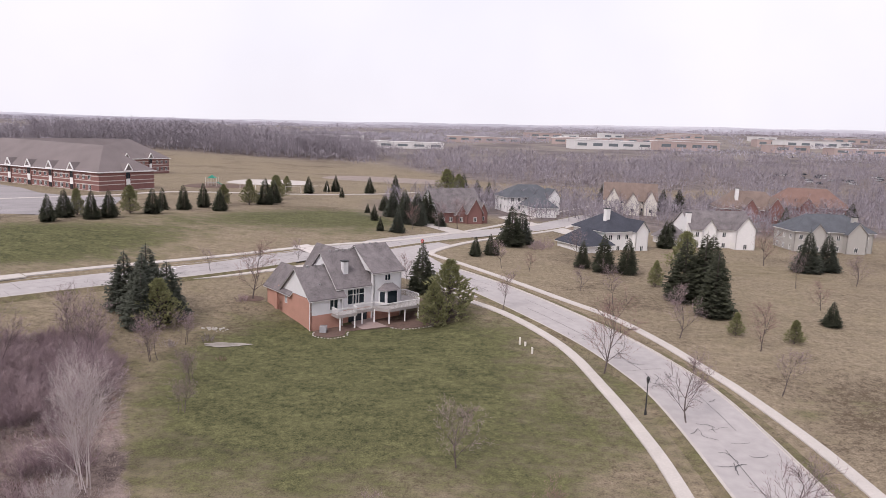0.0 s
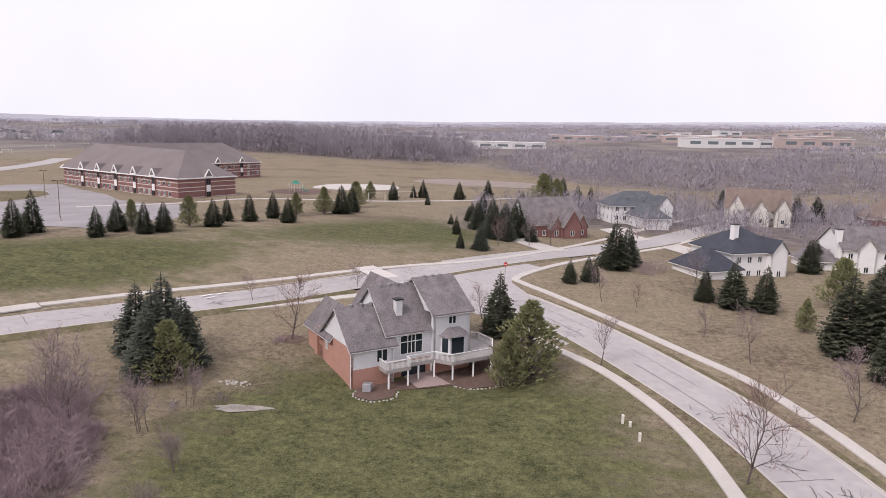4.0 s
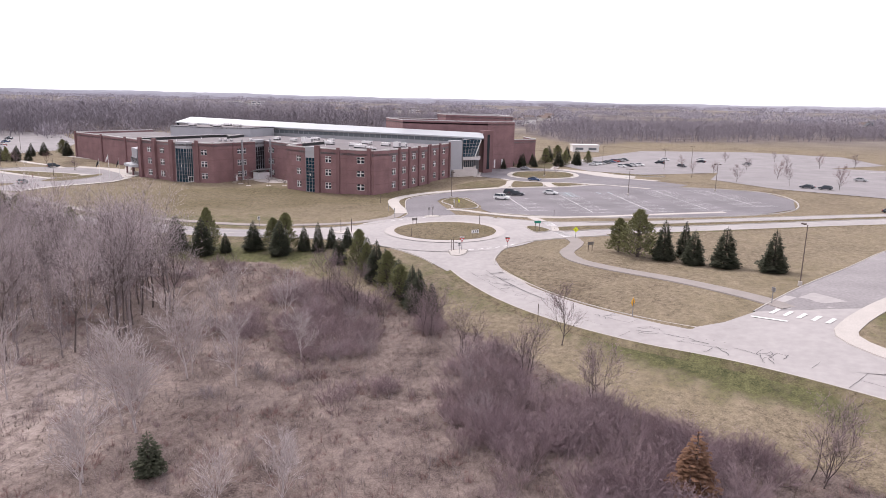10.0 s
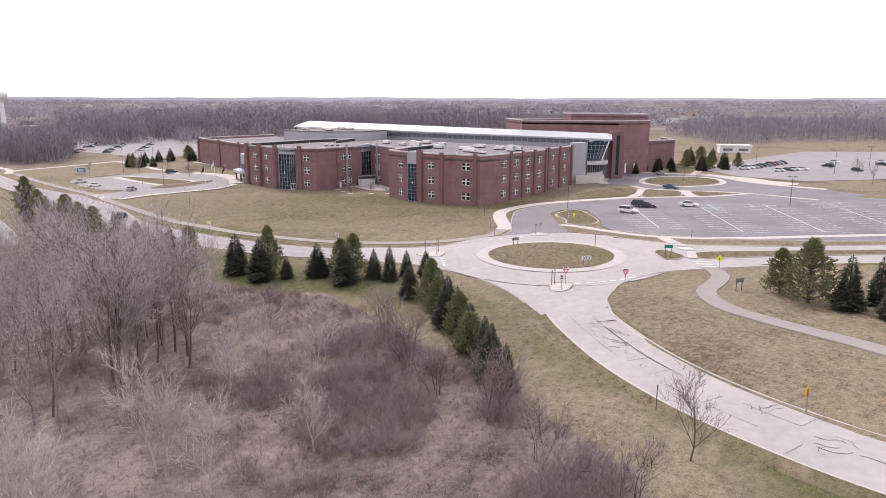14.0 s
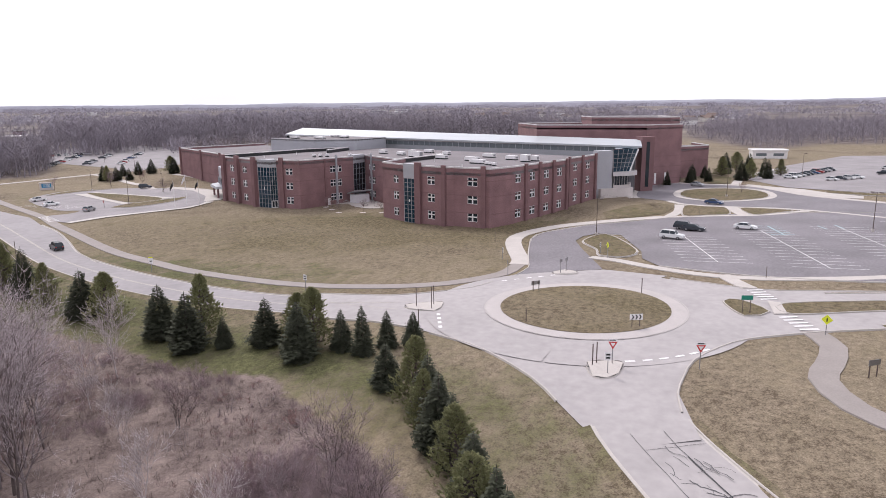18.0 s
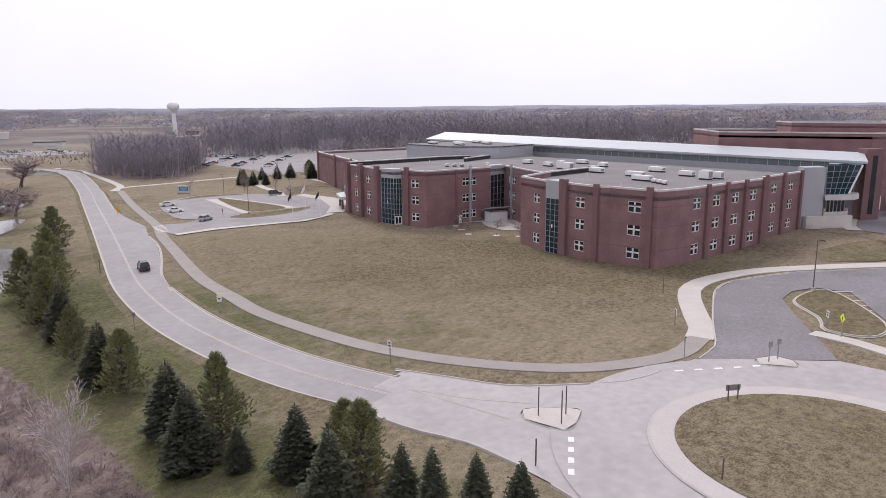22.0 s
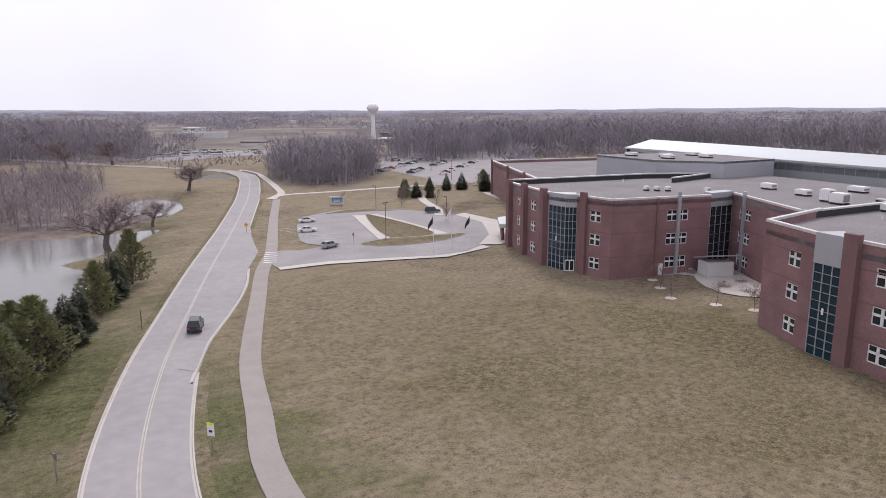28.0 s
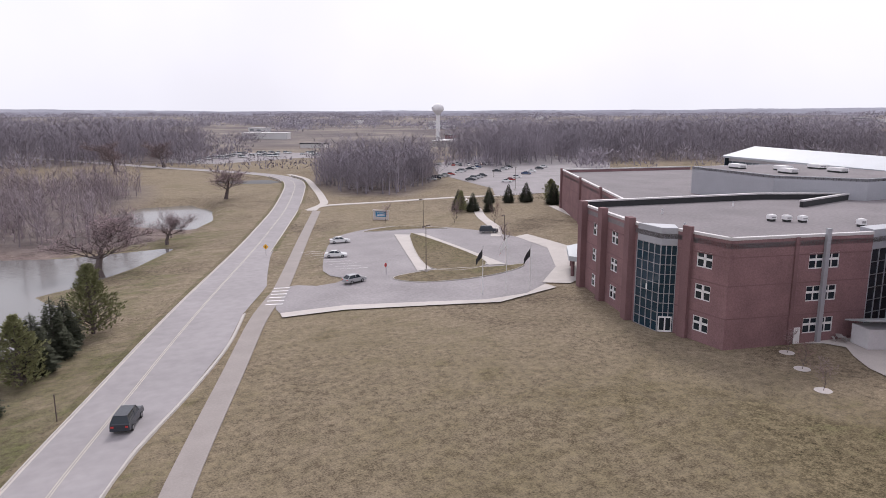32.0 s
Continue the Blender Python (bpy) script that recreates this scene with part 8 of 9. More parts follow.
wild = [[], [], [], []]
tries = 0
while sum(map(len, wild)) < 160 and tries < 30000:
    tries += 1
    x, y = rt.uniform(-131, -16), rt.uniform(-80, 80)
    d = float(edge_distance(np.array([x]), np.array([y]), WETLAND)[0])
    clump = noise.noise(Vector((x * 0.06, y * 0.06, 2.2)))
    if d < 1.5 or off_thicket(x, y) < 14 or rt.random() > 0.25 + 1.5 * clump:
        continue
    wild[rt.choice((0, 1, 1, 2, 2, 3))].append((x, y, rt.uniform(0.45, 1.0)))
fill = [[], []]
while sum(map(len, fill)) < 230:
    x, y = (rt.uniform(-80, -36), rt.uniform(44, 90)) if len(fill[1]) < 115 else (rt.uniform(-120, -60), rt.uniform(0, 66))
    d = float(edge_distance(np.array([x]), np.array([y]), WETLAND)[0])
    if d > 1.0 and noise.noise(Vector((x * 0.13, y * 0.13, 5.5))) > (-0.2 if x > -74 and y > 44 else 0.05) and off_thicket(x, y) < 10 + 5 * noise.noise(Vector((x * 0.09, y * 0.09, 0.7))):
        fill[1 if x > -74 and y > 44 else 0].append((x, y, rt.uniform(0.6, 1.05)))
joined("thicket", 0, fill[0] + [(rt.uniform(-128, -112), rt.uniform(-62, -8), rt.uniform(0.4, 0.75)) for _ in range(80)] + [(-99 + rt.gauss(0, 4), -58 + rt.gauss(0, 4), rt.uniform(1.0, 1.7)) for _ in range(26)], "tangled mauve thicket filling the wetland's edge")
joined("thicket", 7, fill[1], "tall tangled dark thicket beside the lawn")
for k, kk, label in ((0, 0, "scattered mauve leafless shrubs in the wetland"), (1, 2, "scattered red-brown leafless shrubs in the wetland"), (2, 3, "scattered grey leafless shrubs in the wetland"), (3, 5, "scattered thin saplings in the wetland")):
    joined("wetland_shrubs", kk, wild[k], label)
for x, y, k, q in ((-33, 92.5, 3, 0.6), (-37, 89, 3, 0.7), (-29, 86, 2, 0.5), (-33.5, 110, 0, 0.6), (-4, 122, 0, 0.6), (-2, 116, 0, 0.5), (24, 168, 0, 1.3), (22, 164, 0, 1.0), (30, 120, 2, 0.3)):
    shrub(k, x, y, q)

# low brush, bent reeds and tussocks over the wetland
rg = random.Random(9)


def wet_spots(n, margin):
    q = np.array([(rg.uniform(-133, -14), rg.uniform(-80, 91)) for _ in range(n)])
    q = q[edge_distance(q[:, 0], q[:, 1], WETLAND) > margin]
    return [(float(x), float(y), float(z)) for (x, y), z in zip(q, heights(q[:, 0], q[:, 1]))]


def brush(spots, lo, hi, twigs, width, flat):
    s = Shape()
    for x, y, z in spots:
        hh = rg.uniform(lo, hi)
        for _ in range(twigs):
            a, q = rg.uniform(0, 6.28), rg.random() * hh * flat
            c, n = math.cos(a), math.sin(a)
            p = (x + c * q * 0.6, y + n * q * 0.6, z - 0.05)
            e = (x + c * q * 1.5 + rg.uniform(-.2, .2), y + n * q * 1.5 + rg.uniform(-.2, .2), z + hh * rg.uniform(0.45, 1))
            b = rg.uniform(0, 6.28)
            wx, wy = math.cos(b) * width, math.sin(b) * width
            s.add([(p[0] - wx, p[1] - wy, p[2]), (p[0] + wx, p[1] + wy, p[2]), e], [(0, 1, 2)])
    return s


spots = wet_spots(9000, 0.8)
low = [p for p in spots if math.hypot(p[0] + 73, p[1] + 20) > 17 and noise.noise(Vector((p[0] * 0.07, p[1] * 0.07, 9.0))) + (0.35 if off_thicket(p[0], p[1]) < 16 else 0.0) > -0.02]
single("low_brush", brush(low[: len(low) // 2], 0.5, 1.5, 22, 0.013, 0.55), M_TWIG, "low mauve-brown leafless brush across the wetland", "brush", kind="stuff")
single("low_brush", brush(low[len(low) // 2:], 0.4, 1.3, 20, 0.013, 0.6), M_TWIG_RED, "low red-brown leafless brush across the wetland", "brush", kind="stuff")
single("reeds", brush(wet_spots(2600, 1.5), 0.8, 2.2, 9, 0.014, 0.3), M_TWIG_GREY, "thin grey weed stalks standing in the wetland", "weeds", kind="stuff")
single("dry_grass", brush(wet_spots(26000, 0.0), 0.25, 0.7, 5, 0.03, 1.0), M_STRAW, "flattened straw-coloured wetland grass", "grass", kind="stuff")


# ---- woods in the middle distance ----
def wood_trees(shape, spots, seed, lo, hi, limbs=26):
    rnd = random.Random(seed)
    zs = heights([p[0] for p in spots], [p[1] for p in spots])
    for (x, y), z in zip(spots, zs):
        hh = rnd.uniform(lo, hi)
        z = float(z)
        shape.tube((x, y, z - 0.3), (x + rnd.uniform(-.6, .6), y + rnd.uniform(-.6, .6), z + hh * 0.8), hh * 0.013 + 0.05, 0.04, 3)
        for _ in range(limbs):
            f = rnd.uniform(0.18, 0.85)
            a = rnd.uniform(0, 6.28)
            p = (x, y, z + hh * f)
            ln = hh * rnd.uniform(0.14, 0.32) * (1.15 - 0.5 * f)
            q = (x + math.cos(a) * ln * 0.95, y + math.sin(a) * ln * 0.95, z + hh * f + ln * rnd.uniform(0.2, 0.95))
            w = hh * 0.004 + 0.018
            c, s = -math.sin(a) * w, math.cos(a) * w
            shape.add([(p[0] - c, p[1] - s, p[2]), (p[0] + c, p[1] + s, p[2]), q, (p[0], p[1], p[2] + w), ], [(0, 1, 2), (0, 3, 2)])
            m = tuple((i + j) / 2 for i, j in zip(p, q))
            for _ in range(5):
                b = a + rnd.uniform(-1.6, 1.6)
                e = (m[0] + math.cos(b) * ln * 0.5, m[1] + math.sin(b) * ln * 0.5, m[2] + ln * rnd.uniform(0.1, 0.6))
                shape.add([(m[0] - c * 0.45, m[1] - s * 0.45, m[2]), (m[0] + c * 0.45, m[1] + s * 0.45, m[2]), e], [(0, 1, 2)])


def scatter(poly, n, seed):
    rnd = random.Random(seed)
    xs, ys = [p[0] for p in poly], [p[1] for p in poly]
    x = np.array([rnd.uniform(min(xs), max(xs)) for _ in range(n * 4)])
    y = np.array([rnd.uniform(min(ys), max(ys)) for _ in range(n * 4)])
    ok = edge_distance(x, y, poly) > 0
    return list(zip(x[ok].tolist(), y[ok].tolist()))[:n]


def thicket(shape, x, y, z, w, hh, rnd, n, slim=0.11):
    """A bare crown, domed and see-through: twigs that lean outward all through it."""
    for _ in range(n):
        a, q = rnd.uniform(0, 6.28), math.sqrt(rnd.random())
        dome = hh * math.sqrt(max(0.05, 1 - 0.8 * q * q))
        up = rnd.random() ** 0.7
        p = (x + math.cos(a) * q * w, y + math.sin(a) * q * w, z + dome * (0.05 + 0.75 * up))
        ln = hh * rnd.uniform(0.14, 0.3)
        lean = rnd.uniform(0.1, 1.1)
        b = a + rnd.uniform(-1.3, 1.3)
        e = (p[0] + math.cos(b) * ln * lean, p[1] + math.sin(b) * ln * lean, p[2] + ln * (1.15 - 0.6 * lean))
        ww = rnd.uniform(0.6, 1.5) * w * slim
        t = rnd.uniform(0, 3.14)
        c, s_ = math.cos(t) * ww, math.sin(t) * ww
        shape.add([(p[0] - c, p[1] - s_, p[2]), (p[0] + c, p[1] + s_, p[2] + ww * 0.4), e], [(0, 1, 2)])


for i, (nm, poly, n, lo, hi, label) in enumerate(WOODS):
    s = Shape()
    wood_trees(s, scatter(poly, n, 100 + i), 200 + i, lo, hi)
    under = random.Random(300 + i)
    for x, y in scatter(poly, int(n * (0.7 if nm == "marsh_trees" else 1.3)), 500 + i):
        thicket(s, x, y, land(x, y), under.uniform(2.2, 4.4), under.uniform(0.35, 0.95) * hi, under, 80, 0.026)
    single(nm, s, M_TWIG_MARSH if nm == "marsh_trees" else M_FARWOOD, label, "woods", kind="stuff")
OPEN = [[(-430, 230), (-660, 330), (-720, 690), (-480, 700), (-330, 480), (-270, 300)], FAR_LOT, [(-440, 20), (-520, 40), (-580, 200), (-540, 230), (-500, 90)], [(160, 880), (800, 880), (800, 1560), (160, 1560)],
        [(-170, 860), (60, 860), (60, 960), (-170, 960)], [(-400, 1020), (-120, 1020), (-120, 1150), (-400, 1150)], [(-300, 380), (60, 360), (40, 450), (-80, 560), (-300, 540)], [(-290, -420), (-420, -400), (-560, -560), (-640, -900), (-480, -900), (-330, -640)],
        [(-700, 400), (-740, 640), (-640, 880), (-900, 980), (-1150, 700), (-1050, 420)], [(240, 460), (440, 460), (440, 600), (240, 600)]]
rd = random.Random(404)
for r_lo, r_hi, n, w, tris in ((430, 900, 1800, 9, 90), (900, 1400, 2600, 14, 60), (1400, 2150, 2600, 24, 46)):
    cand = np.array([(rd.uniform(0, 6.28319), math.sqrt(rd.uniform(r_lo ** 2, r_hi ** 2))) for _ in range(n * 3)])
    cx, cy = -120 + cand[:, 1] * np.cos(cand[:, 0]), 20 + cand[:, 1] * np.sin(cand[:, 0])
    keep = np.ones(len(cx), bool)
    thin = np.zeros(len(cx), bool)
    for k, poly in enumerate(OPEN):
        hit_ = edge_distance(cx, cy, poly) > 0
        if k in (3, 8):
            thin |= hit_
        else:
            keep &= ~hit_
    zs = heights(cx, cy)
    s = Shape()
    done = 0
    for x, y, z, ok, th in zip(cx, cy, zs, keep, thin):
        if done >= n:
            break
        if not ok or (th and rd.random() < 0.72) or noise.noise(Vector((x / 260, y / 260, 3.1))) < -0.2:
            continue
        thicket(s, float(x), float(y), float(z), w * rd.uniform(0.7, 1.3), rd.uniform(8, 15), rd, tris, 0.036 if r_hi < 1000 else 0.055)
        done += 1
    # the two outer rings take the woods colour with haze painted in
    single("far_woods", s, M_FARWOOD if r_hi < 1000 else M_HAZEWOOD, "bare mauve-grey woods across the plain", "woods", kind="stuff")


# wooded ridges on the horizon; haze is painted in, paler ring by ring
def ridge(r0, share, amp, seed, label, mat):
    """A ring of wooded ground whose crest keeps to a share of the skyline."""
    rnd = random.Random(seed)
    ph = [rnd.uniform(0, 6.28) for _ in range(6)]
    n = 2400
    s = Shape()
    rough = [0.0]
    for _ in range(n - 1):
        rough.append(rough[-1] * 0.8 + rnd.uniform(-1, 1))
    for i in range(n):
        a = 6.28319 * i / n
        r = r0 * (1 + 0.05 * math.sin(3 * a + ph[0]) + 0.02 * math.sin(11 * a + ph[1]))
        top = 30 + r * float(skyline(a)) + share + amp * (0.5 * math.sin(5 * a + ph[2]) + 0.4 * math.sin(13 * a + ph[3]) + 0.25 * math.sin(41 * a + ph[4]) + 0.13 * rough[i])
        c, q = math.cos(a), math.sin(a)
        s.v += [(-120 + (r - 40) * c, 20 + (r - 40) * q, -2), (-120 + r * c, 20 + r * q, top), (-120 + (r + 300) * c, 20 + (r + 300) * q, top * 0.85)]
        j = (i + 1) % n
        s.f += [(3 * i, 3 * j, 3 * j + 1, 3 * i + 1), (3 * i + 1, 3 * j + 1, 3 * j + 2, 3 * i + 2)]
    single("backdrop", s, mat, label, "distance", kind="structure")


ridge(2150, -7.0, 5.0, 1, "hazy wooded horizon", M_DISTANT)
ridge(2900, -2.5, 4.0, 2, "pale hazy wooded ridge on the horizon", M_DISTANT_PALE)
ridge(3900, 1.5, 5.0, 3, "wooded ridge on the horizon, palest with painted haze", M_DISTANT_PALEST)


# ---- vehicles ----
def car_parts(kind, paint, label, far=False):
    """A car along x, on its wheels, with body, glass, wheels and lights."""
    c = thing("car", label, "car", (0, 0, -80), "cars")
    L, W, H = {"sedan": (4.8, 1.82, 1.45), "suv": (4.8, 1.9, 1.75), "hatch": (4.3, 1.78, 1.5)}[kind]
    hl = L / 2
    if kind == "sedan":
        low = [(-hl, 0.35), (-hl, 0.85), (-hl + 0.15, 0.98), (-hl + 1.0, 1.0), (hl - 1.35, 0.98), (hl - 0.25, 0.82), (hl, 0.6), (hl, 0.3)]
        cab = [(-hl + 0.7, 1.0), (-hl + 1.45, H), (0.35, H), (hl - 1.3, 0.97)]
    elif kind == "suv":
        low = [(-hl, 0.4), (-hl, 1.05), (-hl + 0.1, 1.12), (hl - 1.3, 1.1), (hl - 0.2, 0.98), (hl, 0.75), (hl, 0.4)]
        cab = [(-hl + 0.1, 1.1), (-hl + 0.45, H), (0.6, H), (hl - 1.35, 1.08)]
    else:
        low = [(-hl, 0.35), (-hl, 0.9), (-hl + 0.1, 1.0), (hl - 1.2, 0.98), (hl - 0.2, 0.8), (hl, 0.6), (hl, 0.3)]
        cab = [(-hl + 0.15, 1.0), (-hl + 0.75, H), (0.45, H), (hl - 1.15, 0.96)]

    def extrude(prof, w0, w1):
        n = len(prof)
        zmin, zmax = min(z for _, z in prof), max(z for _, z in prof)
        wid = [w0 + (w1 - w0) * ((z - zmin) / (zmax - zmin)) for _, z in prof]
        v = [(x, -w, z) for (x, z), w in zip(prof, wid)] + [(x, w, z) for (x, z), w in zip(prof, wid)]
        return Shape().add(v, [tuple(range(n)), tuple(range(2 * n - 1, n - 1, -1))] + [(i, n + i, n + (i + 1) % n, (i + 1) % n) for i in range(n)])

    part("body", extrude(low, W / 2 - 0.02, W / 2 - 0.08), paint, c, base=(0, 0, 0))
    part("glasshouse", extrude(cab, W / 2 - 0.1, W / 2 - 0.3), M_GLASS, c, "dark car windows", base=(0, 0, 0))
    rx0, rx1 = cab[1][0] + 0.02, cab[2][0] - 0.02
    part("roof", Shape().box(rx0, rx1, -W / 2 + 0.3, W / 2 - 0.3, H - 0.01, H + 0.035), paint, c, base=(0, 0, 0))
    for sg in () if far else (-1, 1):
        w0, w1 = sg * (W / 2 - 0.1), sg * (W / 2 - 0.3)
        for (xa, za), (xb, zb) in ((cab[0], cab[1]), (cab[3], cab[2])):
            part("pillar", Shape().tube((xa, w0, za), (xb, w1, zb), 0.05, 0.045, 4), paint, c, base=(0, 0, 0))
        part("pillar", Shape().tube((-0.25, w0, 1.0), (-0.25, w1, H), 0.05, 0.045, 4), paint, c, base=(0, 0, 0))
    for sx in (-hl + 0.95, hl - 0.95):
        for sg in (-1, 1):
            wh = part("wheel", Shape().tube((sx, sg * (W / 2 - 0.2), 0.33), (sx, sg * (W / 2 + 0.01), 0.33), 0.33, 0.33, 12, True), M_TYRE, c, base=(0, 0, 0))
            if far:
                continue
            part("rim", Shape().tube((sx, sg * (W / 2 + 0.005), 0.33), (sx, sg * (W / 2 + 0.03), 0.33), 0.21, 0.19, 10, True), M_STEEL, wh, base=(0, 0, 0))
    for sg in () if far else (-1, 1):
        part("headlight", Shape().box(hl - 0.12, hl + 0.01, sg * 0.62 - 0.16, sg * 0.62 + 0.16, 0.62, 0.76), M_WHITE, c, base=(0, 0, 0))
        part("taillight", Shape().box(-hl - 0.01, -hl + 0.1, sg * 0.66 - 0.14, sg * 0.66 + 0.14, 0.74, 0.92), M_RED, c, base=(0, 0, 0))
    return c


def paint(name, color):
    return material(name, color, 0.25, 0.05, 1.0, 5.0, 0.0, 0.15, spec=0.6)


PAINTS = {"dark": paint("dark_car_paint", (0.03, 0.035, 0.045)), "white": paint("white_car_paint", (0.72, 0.72, 0.72)), "silver": paint("silver_car_paint", (0.38, 0.38, 0.39)), "blue": paint("blue_car_paint", (0.03, 0.06, 0.14)), "red": paint("red_car_paint", (0.3, 0.03, 0.03))}
PROTO = {}


def car(kind, colour, x, y, heading, far=False, lift=0.12):
    key = (kind, colour, far)
    m = pose(x, y, land(x, y) + lift, 0, 0, heading)
    if key not in PROTO:
        PROTO[key] = car_parts(kind, PAINTS[colour], f"{colour} {'estate car' if kind == 'hatch' else ('sport utility car' if kind == 'suv' else 'saloon car')} on asphalt", far)
        PROTO[key].matrix_basis = m
        return PROTO[key]
    return copy_thing(PROTO[key], m)


car("suv", "dark", -172.4, -94.2, -113)
car("suv", "white", -217.4, 30.8, 76)
car("sedan", "dark", -227.8, 34.4, 84)
car("suv", "dark", -229.5, 32.5, 84)
car("sedan", "white", -231.7, 44.8, 80)
car("sedan", "blue", -272.2, 37.1, 70)
car("sedan", "silver", -319.9, 30.1, 60)
car("sedan", "white", -221.2, -159.4, 155)
car("sedan", "white", -229, -176.0, 165)
car("hatch", "silver", -214.6, -134.6, 195)
car("suv", "dark", -265.5, -165.5, 145)
car("sedan", "dark", -209.6, 134.9, 112)
car("hatch", "silver", -229.5, 192.8, 112)
car("suv", "white", -259.6, 253.7, 112)
rc = random.Random(33)
COLOURS = ["dark", "white", "silver", "blue", "dark", "silver", "white", "dark", "silver", "white", "red"]
KINDS = ["sedan", "suv", "sedan", "hatch"]
for k in range(17):
    if k not in (2, 3, 5, 9):
        car(rc.choice(KINDS), rc.choice(COLOURS), -335 + 41.4 * k / 16, 195.5 + 30.7 * k / 16 + rc.uniform(-0.4, 0.4), 135 + rc.uniform(-3, 3))
for k in range(10):
    car(rc.choice(KINDS), rc.choice(COLOURS), -353.4 - 4.3 * k, 60.5 + 1.9 * k, 66)
for k in range(4):
    car(rc.choice(KINDS), rc.choice(COLOURS), -346.4 - 3.6 * k, 73.5 + 3.0 * k, 66)
for x, y in ((-376, 94), (-382, 95), (-356, 102), (-394, 117), (-382, 137), (-266.5, 131), (-264, 136), (-300, 160), (-310, 175), (-405, 100), (-415, 120)):
    car(rc.choice(KINDS), rc.choice(COLOURS), x, y, rc.choice((55, 235)))
for row, n in ((0, 15), (1, 13), (2, 12)):
    for k in range(n):
        if rc.random() < 0.72:
            car(rc.choice(KINDS), rc.choice(COLOURS), -340 - 5.2 * k + 9 * row, -262 - 4.4 * k - 15 * row, 140)
for k in range(16):
    car(rc.choice(KINDS), rc.choice(COLOURS), -372 - 2.2 * k, -368 + 4.6 * k * 0.2 + rc.uniform(-6, 6), 60, True)


# ---- poles, lamps and signs ----
def lamp_post(x, y, hh, arms, label="tall brown steel car park lamp", mat=None):
    z = land(x, y)
    t = thing("street_lamp", label, "lamp", (x, y, z), "car park lamps")
    part("base", Shape().tube((0, 0, 0), (0, 0, 0.7), 0.3, 0.3, 10, True), M_WALK, t, base=(0, 0, 0))
    part("pole", Shape().tube((0, 0, 0.7), (0, 0, hh), 0.09, 0.06, 8, True), mat or M_RUST, t, base=(0, 0, 0))
    for a in arms:
        c, s = math.cos(radians(a)), math.sin(radians(a))
        arm = part("arm", Shape().tube((0, 0, hh - 0.1), (0.6 * c, 0.6 * s, hh - 0.05), 0.04, 0.04, 5), mat or M_RUST, t, base=(0, 0, 0))
        part("lamp_head", Shape().prism([(0.5 * c - 0.2 * s, 0.5 * s + 0.2 * c), (0.5 * c + 0.2 * s, 0.5 * s - 0.2 * c), (1.2 * c + 0.2 * s, 1.2 * s - 0.2 * c), (1.2 * c - 0.2 * s, 1.2 * s + 0.2 * c)], hh - 0.12, hh + 0.08), mat or M_RUST, arm, base=(0, 0, 0))
    return t


for x, y, hh, arms in ((-118, 86, 9.2, (200,)), (-147.5, 127.4, 9, (60, 240)), (-108.8, 166, 9.3, (60, 240)), (-218.5, 15, 8.2, (60,)), (-233.6, 69, 8.3, (60, 240)), (-255.6, -182, 8, (0,)), (-229.7, -135, 9, (30, 210)), (-258.9, -149.8, 7, (30,)),
                       (-290, 40, 8.5, (60, 240)), (-340, 92, 9, (60, 240)), (-380, 110, 9, (60, 240)), (-300, 190, 9, (60, 240)), (-330, 225, 9, (60, 240)), (-360, 65, 9, (60,)), (-180, 190, 9, (60, 240)), (-160, 225, 9, (60, 240)), (-355, -290, 9, (60, 240)), (-395, -330, 9, (60, 240)), (-330, -240, 9, (60,)), (-250, 98, 9, (60, 240))):
    lamp_post(x, y, hh, arms)
z = land(22, 72.6)
t = thing("street_lamp", "short black post-top street lamp beside the kerb", "lamp", (22, 72.6, z))
part("pole", Shape().tube((0, 0, 0), (0, 0, 3.6), 0.09, 0.05, 8), M_BLACK, t, base=(0, 0, 0))
part("base", Shape().tube((0, 0, 0), (0, 0, 0.5), 0.16, 0.11, 8), M_BLACK, t, base=(0, 0, 0))
part("lantern", Shape().tube((0, 0, 3.6), (0, 0, 4.15), 0.12, 0.2, 8, True), M_BLACK, t, base=(0, 0, 0))
part("cap", Shape().tube((0, 0, 4.15), (0, 0, 4.4), 0.24, 0.03, 8, True), M_BLACK, t, base=(0, 0, 0))


def ngon(n, r, z, turn=0.0):
    return [(r * math.cos(6.28319 * k / n + turn), z + r * math.sin(6.28319 * k / n + turn)) for k in range(n)]


def plate(shape, prof, y0, y1):
    n = len(prof)
    v = [(x, y0, z) for x, z in prof] + [(x, y1, z) for x, z in prof]
    return shape.add(v, [tuple(range(n)), tuple(range(2 * n - 1, n - 1, -1))] + [(i, n + i, n + (i + 1) % n, (i + 1) % n) for i in range(n)])


